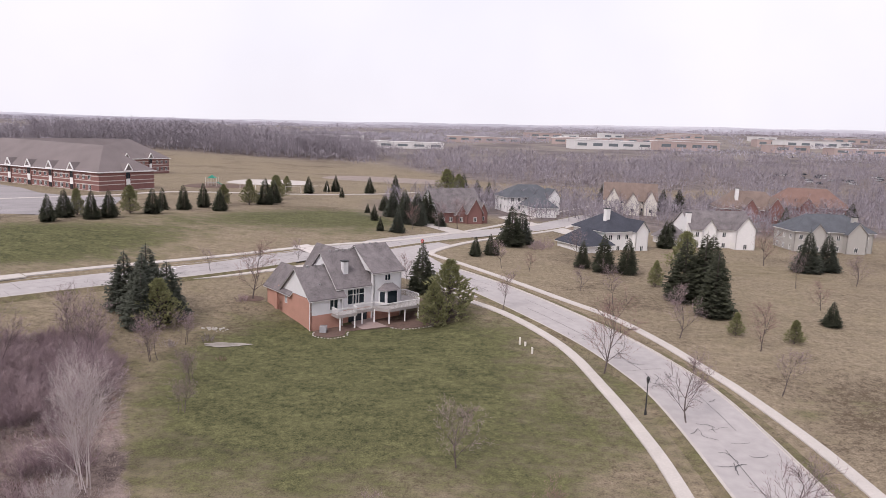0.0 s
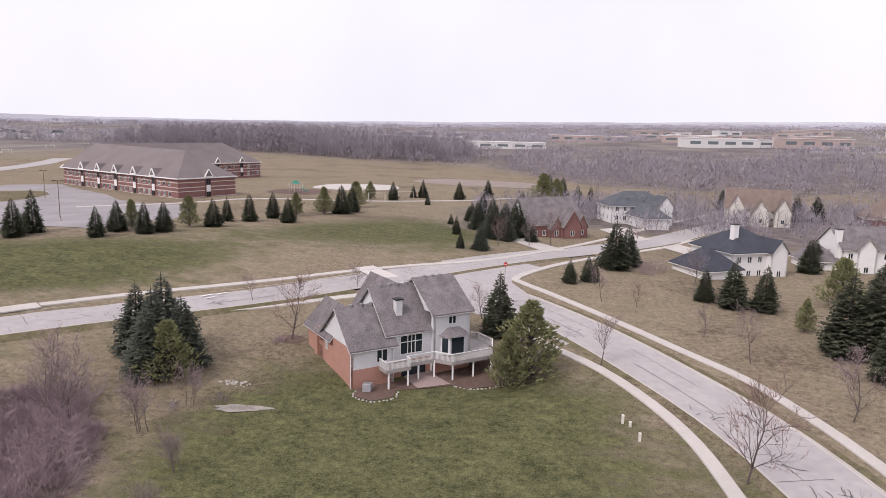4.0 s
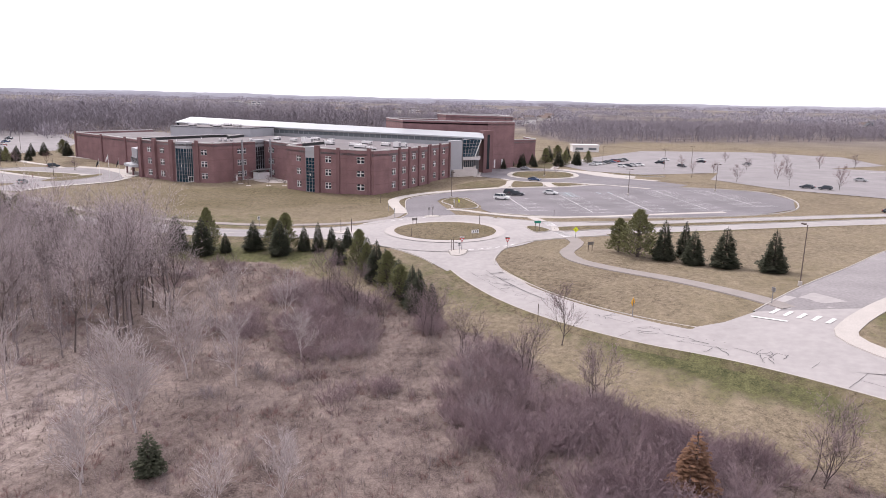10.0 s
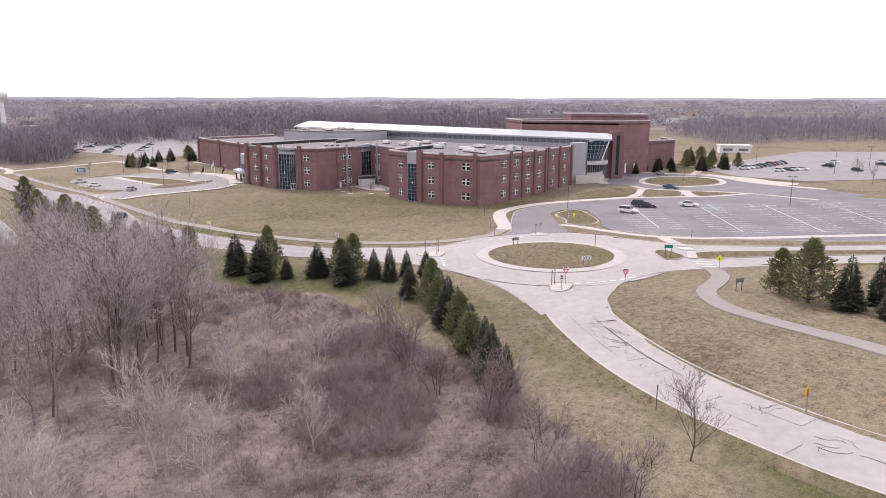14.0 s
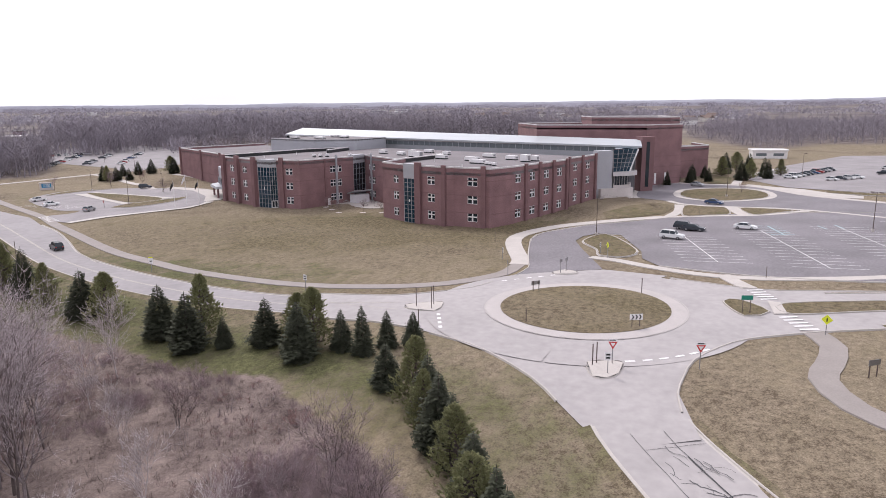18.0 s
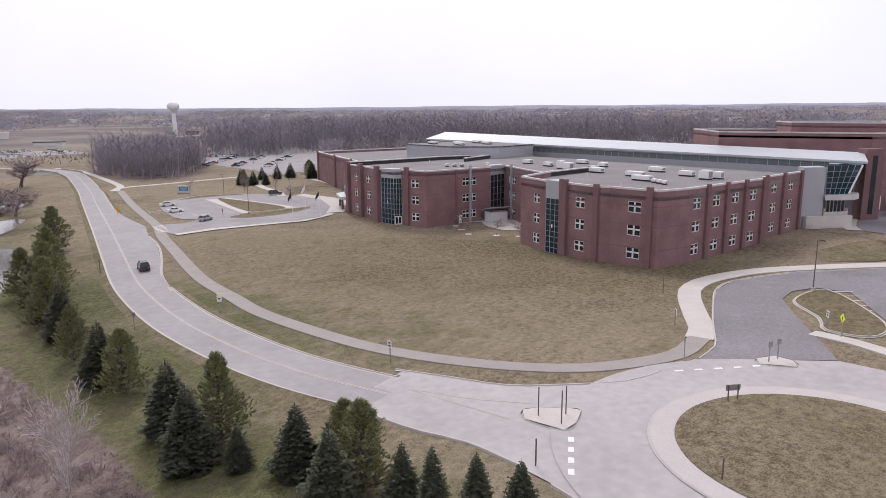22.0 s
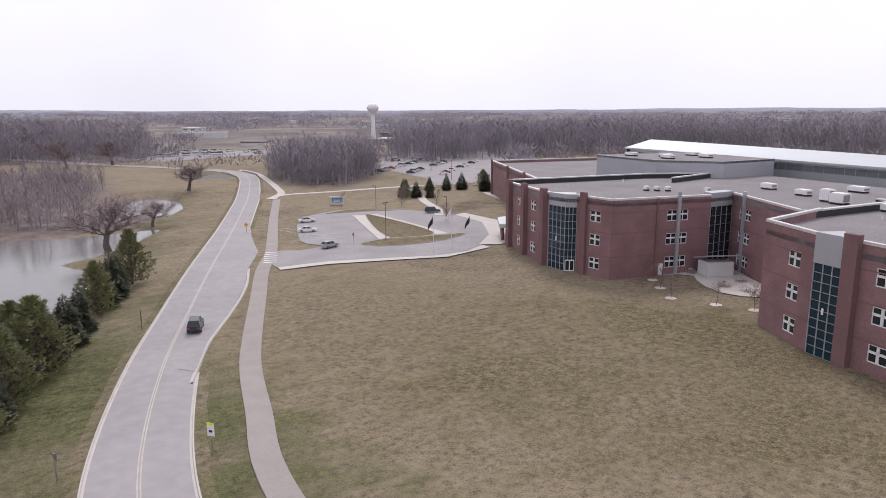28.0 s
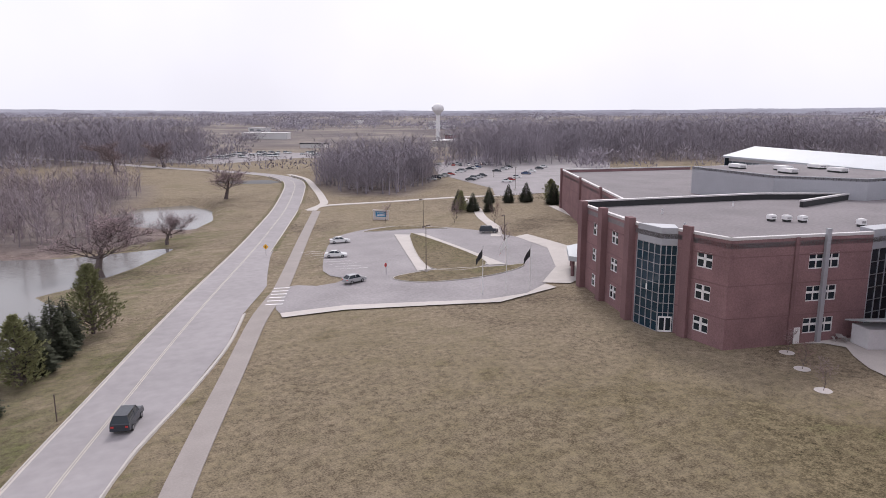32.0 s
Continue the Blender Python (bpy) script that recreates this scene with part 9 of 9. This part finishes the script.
def sign(kind, x, y, facing, hh=2.4, lift=0.0):
    """facing: the way the sign's face looks, in degrees from +x."""
    labels = {"yield": "red and white triangular yield sign on a post", "diamond": "amber diamond warning sign on a post", "fluo": "yellow-green crossing sign on a post", "speed": "white rectangular speed sign on a post", "chevron": "black board with white chevrons on two posts",
              "back": "grey sign seen from behind on a steel post", "post": "bare steel sign post", "pair": "grey sign board seen from behind on two posts", "green": "green direction sign on two posts", "keep": "white traffic-direction sign on a post", "stop": "red stop sign on a post", "school": "yellow-green and white school speed sign on a post"}
    ob = thing("road_sign", labels[kind], "sign", (x, y, land(x, y) + lift), "road signs")
    two = kind in ("chevron", "pair", "green")
    for px in ((-0.5, 0.5) if two else (0,)):
        part("post", Shape().box(px - 0.045, px + 0.045, -0.045, 0.045, -0.2, hh), M_RUST if kind in ("post", "pair", "green", "chevron") else M_STEEL, ob, base=(0, 0, 0))
    s = Shape()
    if kind == "yield":
        b = part("plate", plate(s, [(-0.5, hh), (0, hh - 0.85), (0.5, hh)], -0.08, -0.05), M_RED, ob, base=(0, 0, 0))
        part("panel", plate(Shape(), [(-0.27, hh - 0.13), (0, hh - 0.58), (0.27, hh - 0.13)], -0.1, -0.081), M_WHITE, b, base=(0, 0, 0))
        part("plate", plate(Shape(), [(-0.45, hh + 0.05), (0.45, hh + 0.05), (0.45, hh + 0.3), (-0.45, hh + 0.3)], -0.08, -0.05), M_WHITE, ob, "small white arrow board", base=(0, 0, 0))
        part("mark", plate(Shape(), [(-0.35, hh + 0.13), (0.25, hh + 0.13), (0.35, hh + 0.18), (0.25, hh + 0.23), (-0.35, hh + 0.23)], -0.1, -0.081), M_BLACK, ob, base=(0, 0, 0))
    elif kind in ("diamond", "fluo"):
        b = part("plate", plate(s, ngon(4, 0.62, hh - 0.3), -0.08, -0.05), M_AMBER if kind == "diamond" else M_FLUO, ob, base=(0, 0, 0))
        part("mark", plate(Shape(), [(-0.06, hh - 0.55), (0.06, hh - 0.55), (0.06, hh - 0.1), (-0.06, hh - 0.1)], -0.1, -0.081), M_BLACK, b, base=(0, 0, 0))
    elif kind in ("speed", "keep"):
        b = part("plate", plate(s, [(-0.35, hh - 0.85), (0.35, hh - 0.85), (0.35, hh + 0.05), (-0.35, hh + 0.05)], -0.08, -0.05), M_WHITE, ob, base=(0, 0, 0))
        for k in range(2):
            part("mark", plate(Shape(), [(-0.2, hh - 0.3 - 0.35 * k), (0.2, hh - 0.3 - 0.35 * k), (0.2, hh - 0.12 - 0.35 * k), (-0.2, hh - 0.12 - 0.35 * k)], -0.1, -0.081), M_BLACK, b, base=(0, 0, 0))
    elif kind == "school":
        part("plate", plate(s, [(-0.35, hh - 0.1), (0.35, hh - 0.1), (0.35, hh + 0.1), (-0.35, hh + 0.1)], -0.08, -0.05), M_FLUO, ob, base=(0, 0, 0))
        b = part("plate", plate(Shape(), [(-0.35, hh - 1.15), (0.35, hh - 1.15), (0.35, hh - 0.11), (-0.35, hh - 0.11)], -0.08, -0.05), M_WHITE, ob, base=(0, 0, 0))
        part("mark", plate(Shape(), [(-0.16, hh - 0.8), (0.16, hh - 0.8), (0.16, hh - 0.6), (-0.16, hh - 0.6)], -0.1, -0.081), M_BLACK, b, base=(0, 0, 0))
    elif kind == "stop":
        b = part("plate", plate(s, ngon(8, 0.42, hh - 0.3, 0.3927), -0.08, -0.05), M_RED, ob, base=(0, 0, 0))
        part("mark", plate(Shape(), [(-0.25, hh - 0.37), (0.25, hh - 0.37), (0.25, hh - 0.23), (-0.25, hh - 0.23)], -0.1, -0.081), M_WHITE, b, base=(0, 0, 0))
    elif kind == "chevron":
        b = part("plate", plate(s, [(-0.85, hh - 0.75), (0.85, hh - 0.75), (0.85, hh), (-0.85, hh)], -0.09, -0.06), M_WHITE, ob, base=(0, 0, 0))
        for k in range(3):
            x0 = -0.65 + 0.48 * k
            m = hh - 0.375
            part("chevron", plate(Shape(), [(x0, m - 0.3), (x0 + 0.17, m - 0.3), (x0 + 0.38, m), (x0 + 0.17, m + 0.3), (x0, m + 0.3), (x0 + 0.21, m)], -0.11, -0.091), M_BLACK, b, base=(0, 0, 0))
    elif kind in ("back", "pair", "green"):
        w = 0.32 if kind == "back" else 0.75
        part("plate", plate(s, [(-w, hh - 0.6), (w, hh - 0.6), (w, hh), (-w, hh)], -0.08, -0.05), M_GREEN_SIGN if kind == "green" else M_STEEL, ob, base=(0, 0, 0))
    ob.rotation_euler = (0, 0, radians(facing + 90))
    return ob


for kind, x, y, facing, hh in (("yield", -142.0, 31.2, 18, 2.7), ("keep", -139.2, 31.2, 18, 2.5), ("post", -140.9, 29.3, -22, 2.6), ("post", -141.6, 29.6, -22, 2.6), ("yield", -143.8, 40.0, 18, 2.7), ("chevron", -155.1, 31.9, 30, 1.9), ("pair", -168.3, 15.4, 225, 1.8),
                               ("post", -155.0, 1.6, 100, 3.0), ("post", -154.5, 4.2, 100, 3.4), ("post", -156.6, 3.6, 100, 3.0), ("back", -177.4, 8.0, -60, 2.8), ("post", -171.8, 30.5, 60, 2.4), ("post", -152.4, 18.5, 60, 2.0), ("back", -181.5, 16.0, 60, 2.6), ("back", -183.0, 16.6, 60, 2.6), ("fluo", -195.6, 21.4, -60, 2.8), ("speed", -199.4, 19.4, -60, 2.2),
                               ("diamond", -104.4, 61.2, -120, 2.3), ("speed", -159.6, -20.3, -10, 2.6), ("school", -161.9, -55.6, 40, 2.8), ("diamond", -209.6, -171.5, 60, 2.4), ("back", -150.3, -59, 200, 2.5), ("post", -166.4, -99.1, 200, 3.0), ("post", -103, 48.5, 0, 2.6), ("fluo", -159.2, 53.2, -10, 2.3), ("green", -165.5, 44.6, 20, 2.6),
                               ("pair", -146.5, 56.1, 40, 1.9), ("back", -107.9, 79.6, 120, 2.4), ("stop", -5.4, 148.6, -60, 3.0), ("post", -146.8, 5.8, 0, 2.4), ("post", -206.5, -4.2, 0, 2.6), ("speed", -191, 2.6, 120, 2.2), ("back", -146, -104, 200, 2.4), ("stop", -222.3, -137.3, -60, 2.2), ("post", -186.2, 47.6, 0, 2.0), ("fluo", -214, 152, 0, 2.4), ("fluo", -236, 205, 0, 2.4)):
    sign(kind, x, y, facing, hh)

# green utility boxes and small posts on the lawn
for x, y, hh in ((10.5, 94.8, 1.0), (11.2, 94.2, 0.6), (11.8, 91.2, 0.9)):
    u = thing("utility_pedestal", "pale green utility pedestal on the lawn", "utility box", (x, y, land(x, y)), "utility pedestals")
    part("body", Shape().box(-0.13, 0.13, -0.13, 0.13, 0, hh - 0.08), M_CREAM, u, base=(0, 0, 0))
    part("cap", Shape().prism([(-0.15, -0.15), (0.15, -0.15), (0.15, 0.15), (-0.15, 0.15)], hh - 0.08, hh, [(-0.1, -0.1), (0.1, -0.1), (0.1, 0.1), (-0.1, 0.1)]), M_CREAM, u, base=(0, 0, 0))

# school notice board
nb = thing("notice_board", "blue-panelled school notice board in a stone frame", "sign", (-254.2, -205, land(-254.2, -205)))
for px in (-2.0, 2.0):
    part("pillar", Shape().box(px - 0.35, px + 0.35, -0.35, 0.35, 0, 2.5), M_STONE, nb, base=(0, 0, 0))
part("lintel", Shape().box(-2.5, 2.5, -0.4, 0.4, 2.5, 2.9), M_STONE, nb, base=(0, 0, 0))
part("panel", Shape().box(-1.65, 1.65, -0.15, 0.15, 0.9, 2.5), M_BLUE_SIGN, nb, base=(0, 0, 0))
for k in range(3):
    part("writing", Shape().box(-1.2, 1.2, 0.15, 0.17, 1.15 + 0.4 * k, 1.32 + 0.4 * k), M_WHITE, nb, "pale line of writing", base=(0, 0, 0))
part("base", Shape().box(-1.65, 1.65, -0.3, 0.3, 0, 0.9), M_STONE, nb, base=(0, 0, 0))
nb.rotation_euler = (0, 0, radians(-45))


# flags on the forecourt
def flag_pole(x, y, hh, stripes):
    f = thing("flag_pole", "white flag pole with a limp flag on the forecourt", "flag pole", (x, y, land(x, y)), "flag poles")
    part("pole", Shape().tube((0, 0, 0), (0, 0, hh), 0.07, 0.04, 8), M_WHITE, f, base=(0, 0, 0))
    part("finial", Shape().ball((0, 0, hh + 0.05), 0.1, 8, 5), M_STEEL, f, base=(0, 0, 0))
    fl = Shape()
    n = 6
    for k in range(n):
        x0, x1 = 0.1 + 0.19 * k, 0.1 + 0.19 * (k + 1)
        y0, y1 = 0.12 * math.sin(k * 1.4), 0.12 * math.sin((k + 1) * 1.4)
        fl.add([(x0, y0, hh - 0.2 - 0.32 * k), (x1, y1, hh - 0.2 - 0.32 * (k + 1)), (x1, y1, hh - 1.6 - 0.25 * (k + 1)), (x0, y0, hh - 1.6 - 0.25 * k)], [(0, 1, 2, 3)])
        fl.add([(x0, y0 + 0.02, hh - 0.2 - 0.32 * k), (x1, y1 + 0.02, hh - 0.2 - 0.32 * (k + 1)), (x1, y1 + 0.02, hh - 1.6 - 0.25 * (k + 1)), (x0, y0 + 0.02, hh - 1.6 - 0.25 * k)], [(3, 2, 1, 0)])
    flag = part("flag", fl, M_WHITE if stripes else M_BLACK, f, base=(0, 0, 0))
    if stripes:
        for k in range(4):
            st = Shape()
            for j in range(n):
                x0, x1 = 0.1 + 0.19 * j, 0.1 + 0.19 * (j + 1)
                y0, y1 = 0.12 * math.sin(j * 1.4) - 0.01, 0.12 * math.sin((j + 1) * 1.4) - 0.01
                za, zb = hh - 0.35 - 0.31 * k - 0.3 * j, hh - 0.35 - 0.31 * k - 0.3 * (j + 1)
                st.add([(x0, y0, za), (x1, y1, zb), (x1, y1, zb - 0.14), (x0, y0, za - 0.14)], [(0, 1, 2, 3)])
            part("stripe", st, M_RED, flag, base=(0, 0, 0))
    f.rotation_euler = (0, 0, radians(-20))


flag_pole(-234.2, -115.4, 9.5, True)
flag_pole(-229.8, -116.0, 8, False)
flag_pole(-238.6, -114.4, 7.5, False)

# ---- playground beside the lower school ----
play = thing("play_structure", "green and tan play structure with slides on dark mulch", "playground", (-97, 284, land(-97, 284)))
for px in (-2.2, 0, 2.2):
    for py in (-1.4, 1.4):
        part("post", Shape().tube((px, py, 0), (px, py, 3.6), 0.08, 0.08, 6), M_CREAM, play, base=(0, 0, 0))
part("platform", Shape().box(-2.3, 2.3, -1.5, 1.5, 1.5, 1.65), M_DECK, play, base=(0, 0, 0))
part("roof", Shape().prism([(-1.6, -1.6), (1.6, -1.6), (1.6, 1.6), (-1.6, 1.6)], 3.4, 4.6, [(-0.2, -0.2), (0.2, -0.2), (0.2, 0.2), (-0.2, 0.2)]), M_GREEN_SIGN, play, base=(0, 0, 0))
part("slide", Shape().add([(2.3, -0.5, 1.6), (2.3, 0.5, 1.6), (5.2, 0.5, 0.3), (5.2, -0.5, 0.3), (2.3, -0.5, 1.75), (2.3, 0.5, 1.75), (5.2, 0.5, 0.45), (5.2, -0.5, 0.45)], [(0, 1, 2, 3), (4, 7, 6, 5), (0, 4, 5, 1), (1, 5, 6, 2), (2, 6, 7, 3), (3, 7, 4, 0)]), M_GREEN_SIGN, play, base=(0, 0, 0))
apron_patch("play_surface", [(p.x, p.y) for p in loop_of([(-106, 276), (-92, 272), (-84, 286), (-90, 300), (-106, 296)], 3)], M_MULCH, "dark mulch play surface", 0.1)
apron_patch("play_surface", [(p.x, p.y) for p in loop_of([(-100, 312), (-84, 306), (-66, 324), (-74, 352), (-98, 342)], 3)], M_WALK, "pale concrete play court", 0.1)
apron_patch("play_surface", [(p.x, p.y) for p in loop_of([(-70, 390), (-30, 380), (10, 400), (-10, 430), (-60, 430)], 5)], M_STRAW, "worn infield of a ball field", 0.1)


def swing_set(x, y, turn):
    w = thing("swing_set", "pale tubular swing frame", "swing", (x, y, land(x, y)), "swings")
    for px in (-3, 3):
        for sg in (-1, 1):
            part("leg", Shape().tube((px, 0, 2.6), (px, sg * 1.2, 0), 0.06, 0.06, 5), M_CREAM, w, base=(0, 0, 0))
    part("top_bar", Shape().tube((-3, 0, 2.6), (3, 0, 2.6), 0.06, 0.06, 5), M_CREAM, w, base=(0, 0, 0))
    for px in (-1.8, -0.6, 0.6, 1.8):
        part("swing_seat", Shape().box(px - 0.25, px + 0.25, -0.1, 0.1, 0.5, 0.55), M_BLACK, w, base=(0, 0, 0))
    w.rotation_euler = (0, 0, radians(turn))


swing_set(-60, 268, 20)
swing_set(-52, 282, 20)
swing_set(-80, 276, 20)


# ---- goals on the playing field ----
def goal(x, y, turn, w=7.3, hh=2.4):
    g = thing("goal", "white tubular football goal on the playing field", "goal", (x, y, land(x, y)), "goals")
    for px in (-w / 2, w / 2):
        part("post", Shape().tube((px, 0, 0), (px, 0, hh), 0.16, 0.16, 6), M_WHITE, g, base=(0, 0, 0))
        part("stay", Shape().tube((px, 0, hh), (px, 1.6, 0), 0.08, 0.08, 5), M_WHITE, g, base=(0, 0, 0))
    part("crossbar", Shape().tube((-w / 2, 0, hh), (w / 2, 0, hh), 0.16, 0.16, 6), M_WHITE, g, base=(0, 0, 0))
    g.rotation_euler = (0, 0, radians(turn))


for x, y, turn in ((-525, 350, 50), (-480, 470, 50), (-470, 520, 60), (-440, 400, 50), (-500, 560, 50), (-560, 470, 140), (-430, 520, 50), (-470, 620, 50)):
    goal(x, y, turn)

# bridge parapets where the street crosses the creek
for dx in (-5.4, 5.4):
    part("bridge_parapet", ribbon(ribbon(Shape(), [p for p in ROAD_C if -345 < p.y < -318], dx - 0.2, dx + 0.2, 0.85), [p for p in ROAD_C if -345 < p.y < -318], dx, dx + 0.02, -2.5, 0.85), M_WALK, road_c, "pale concrete bridge edge")
# flat black sheet on the ground, painted for the shade in the creek channel
single("culvert", drape([(-262, -322), (-256, -318), (-240, -326), (-236, -334), (-246, -337), (-260, -334)], 0.12, 4), M_BLACK, "black sheet painted for the shaded creek channel beside the street bridge", "culvert", kind="structure")

# hedges by the school
for pts, hh in (([(-283, 1.5), (-279, 8), (-276, 14)], 1.2), ([(-276, 14.5), (-270, 20), (-262, 23)], 1.3), ([(-320, 19), (-312, 18), (-306, 21)], 1.1), ([(-290, -215), (-305, -218), (-320, -212)], 2.2)):
    line = smooth_line(pts, 0.8)
    s = Shape()
    rh = random.Random(len(s.v) + int(hh * 10))
    for p in line:
        for _ in range(46):
            a, q = rh.uniform(0, 6.28), rh.uniform(0, 1)
            x, y, zz0 = p.x + rh.gauss(0, 0.4), p.y + rh.gauss(0, 0.4), land(p.x, p.y) + q * hh
            e = (x + math.cos(a) * 0.35, y + math.sin(a) * 0.35, zz0 + rh.uniform(-.1, .4))
            s.add([(x - 0.05, y, zz0), (x + 0.05, y, zz0), e], [(0, 1, 2)])
    single("hedge", s, M_HEDGE, "clipped leafless brown hedge by the school", "hedge")

# ---- the far plain ----
tower = thing("water_tower", "white bulb-topped municipal water tower", "water tower", (-534, -644, land(-534, -644)))
tz = tower.location.z
part("stem", Shape().tube((0, 0, 0), (0, 0, 26), 2.6, 1.7, 16), M_WHITE, tower, base=(0, 0, 0))
part("tank", Shape().ball((0, 0, 31.5), 6.2, 20, 12, 0.82), M_WHITE, tower, base=(0, 0, 0))
part("flare", Shape().tube((0, 0, 24.5), (0, 0, 28), 1.75, 4.2, 16), M_WHITE, tower, base=(0, 0, 0))
part("emblem", Shape().panel((-3.2, -4.4), (3.2, 4.4), 3.0, 8.0, 30.5, 32.8, 4.9, 6.2), M_PANEL, tower, "pale band of writing", base=(0, 0, 0))


def big_box(x, y, w, d, hh, turn, wall, roof, label):
    b = thing("building", label, "building", (x, y, land(x, y)), "distant buildings")
    part("wall", Shape().box(-w / 2, w / 2, -d / 2, d / 2, -1, hh), wall, b, base=(0, 0, 0))
    part("roof", Shape().box(-w / 2 - 0.5, w / 2 + 0.5, -d / 2 - 0.5, d / 2 + 0.5, hh, hh + 0.7), roof, b, base=(0, 0, 0))
    n = max(2, int(w / 20))
    for k in range(n):
        s = -w / 2 + w * (k + 0.5) / n
        part("window", Shape().box(s - w / n * 0.3, s + w / n * 0.3, -d / 2 - 0.15, -d / 2 + 0.1, hh * 0.35, hh * 0.7), M_GLASS_GREY, b, base=(0, 0, 0))
    b.rotation_euler = (0, 0, radians(turn))


M_PALE = material("pale_cladding", (0.62, 0.6, 0.6), 0.7, 0.08, 0.1, 1.0)
M_PINK = material("pinkish_block", (0.42, 0.33, 0.31), 0.8, 0.12, 0.1, 1.0)
big_box(-80, 900, 150, 40, 8, 8, M_PALE, M_WHITE, "long white warehouse beyond the fields")
big_box(-260, 1080, 260, 60, 9, 6, M_PALE, M_WHITE, "long pale-roofed warehouse behind the woods")
big_box(60, 1150, 120, 50, 9, 0, M_PINK, M_WHITE, "pinkish commercial building on the plain")
rb = random.Random(91)
for k in range(26):
    x, y = rb.uniform(180, 760), rb.uniform(900, 1500)
    big_box(x, y, rb.uniform(35, 95), rb.uniform(25, 40), rb.uniform(6, 12), rb.uniform(-15, 15), rb.choice((M_PINK, M_PALE, M_PINK)), rb.choice((M_WHITE, M_COPING)), "low pinkish shop building on the plain")
for k in range(8):
    big_box(rb.uniform(620, 1000), rb.uniform(500, 900), rb.uniform(30, 70), 25, rb.uniform(5, 9), rb.uniform(-20, 20), M_PALE, M_WHITE, "pale low building beyond the houses")
big_box(-383, -743, 48, 14, 6, -35, M_PALE, M_WHITE, "long pale building beyond the car park")
big_box(-372, -573, 22, 8, 3.4, -45, M_PALE, M_BLACK, "low pale depot building with a dark roof")
big_box(-486, -546, 48, 12, 4.5, -139, M_TAUPE, M_WHITE, "low stadium building below the water tower")
big_box(-500, -562, 16, 8, 8, -139, M_BRICK_DARK, M_BLACK, "dark press box above the stand")
big_box(-476, 57, 17, 10, 4.0, 100, M_WHITE, M_WHITE, "white metal shed at the field's edge")
for k in range(14):
    a = radians(rb.uniform(195, 262))
    r = rb.uniform(950, 1600)
    big_box(-170 + r * math.cos(a), r * math.sin(a), rb.uniform(18, 42), 14, rb.uniform(4, 6), rb.uniform(0, 180), M_PALE, M_WHITE, "pale low building among far woods")

# vehicles stored in the depot beyond the street
for k in range(60):
    f, g = rb.random(), rb.uniform(-1, 1)
    x, y = -252 - 92 * f + 8 * g, -478 - 14 * f - 26 * math.sin(3.14 * f) + 22 * g
    car(rb.choice(("suv", "hatch")), rb.choice(("white", "white", "silver", "white")), x, y, rb.choice((30, 210)), True)
apron_patch("car_park", [(-236, -478), (-262, -448), (-320, -470), (-352, -462), (-356, -512), (-300, -545), (-250, -510)], M_LOT_OLD, "asphalt depot yard", 0.1, 14.0)
for k in range(60):
    car(rb.choice(("suv", "sedan")), rb.choice(("white", "silver", "dark")), 330 + rb.uniform(-70, 90), 520 + rb.uniform(-40, 50), rb.choice((10, 190)), True)


# far houses
def far_house(x, y, w, d, e, r, turn, wall, roof):
    b = thing("house", "pale suburban house with a dark pitched roof far off", "house", (x, y, land(x, y)), "distant houses")
    part("wall", Shape().box(-w / 2, w / 2, -d / 2, d / 2, -1, e), wall, b, base=(0, 0, 0))
    part("roof", Shape().add([(-w / 2 - .5, -d / 2 - .5, e), (w / 2 + .5, -d / 2 - .5, e), (w / 2 + .5, d / 2 + .5, e), (-w / 2 - .5, d / 2 + .5, e), (-w / 2 - .2, 0, r), (w / 2 + .2, 0, r)], [(0, 1, 5, 4), (2, 3, 4, 5), (1, 2, 5), (3, 0, 4), (3, 2, 1, 0)]), roof, b, base=(0, 0, 0))
    for k in (-0.25,):
        part("window", Shape().box(k * w - 0.8, k * w + 0.8, -d / 2 - 0.1, -d / 2 + 0.1, 1.2, 3.0), M_GLASS, b, base=(0, 0, 0))
    b.rotation_euler = (0, 0, radians(turn))


for x, y in scatter([(-700, 400), (-740, 640), (-640, 880), (-900, 980), (-1150, 700), (-1050, 420), (-860, 380)], 110, 7):
    far_house(x, y, rb.uniform(12, 17), 10, rb.uniform(5, 6.5), rb.uniform(8.5, 10.5), rb.uniform(0, 180), rb.choice((M_WHITE, M_PALE, M_CREAM, M_TAUPE, M_SIDING)), rb.choice((M_SHINGLE, M_SHINGLE_BROWN, M_SHINGLE_SLATE)))
for x, y in scatter([(-820, -60), (-1150, 100), (-1300, -300), (-1000, -500), (-800, -300)], 40, 8):
    far_house(x, y, rb.uniform(12, 17), 10, rb.uniform(5, 6.5), rb.uniform(8.5, 10.5), rb.uniform(0, 180), rb.choice((M_WHITE, M_PALE, M_CREAM)), rb.choice((M_SHINGLE, M_SHINGLE_BROWN)))
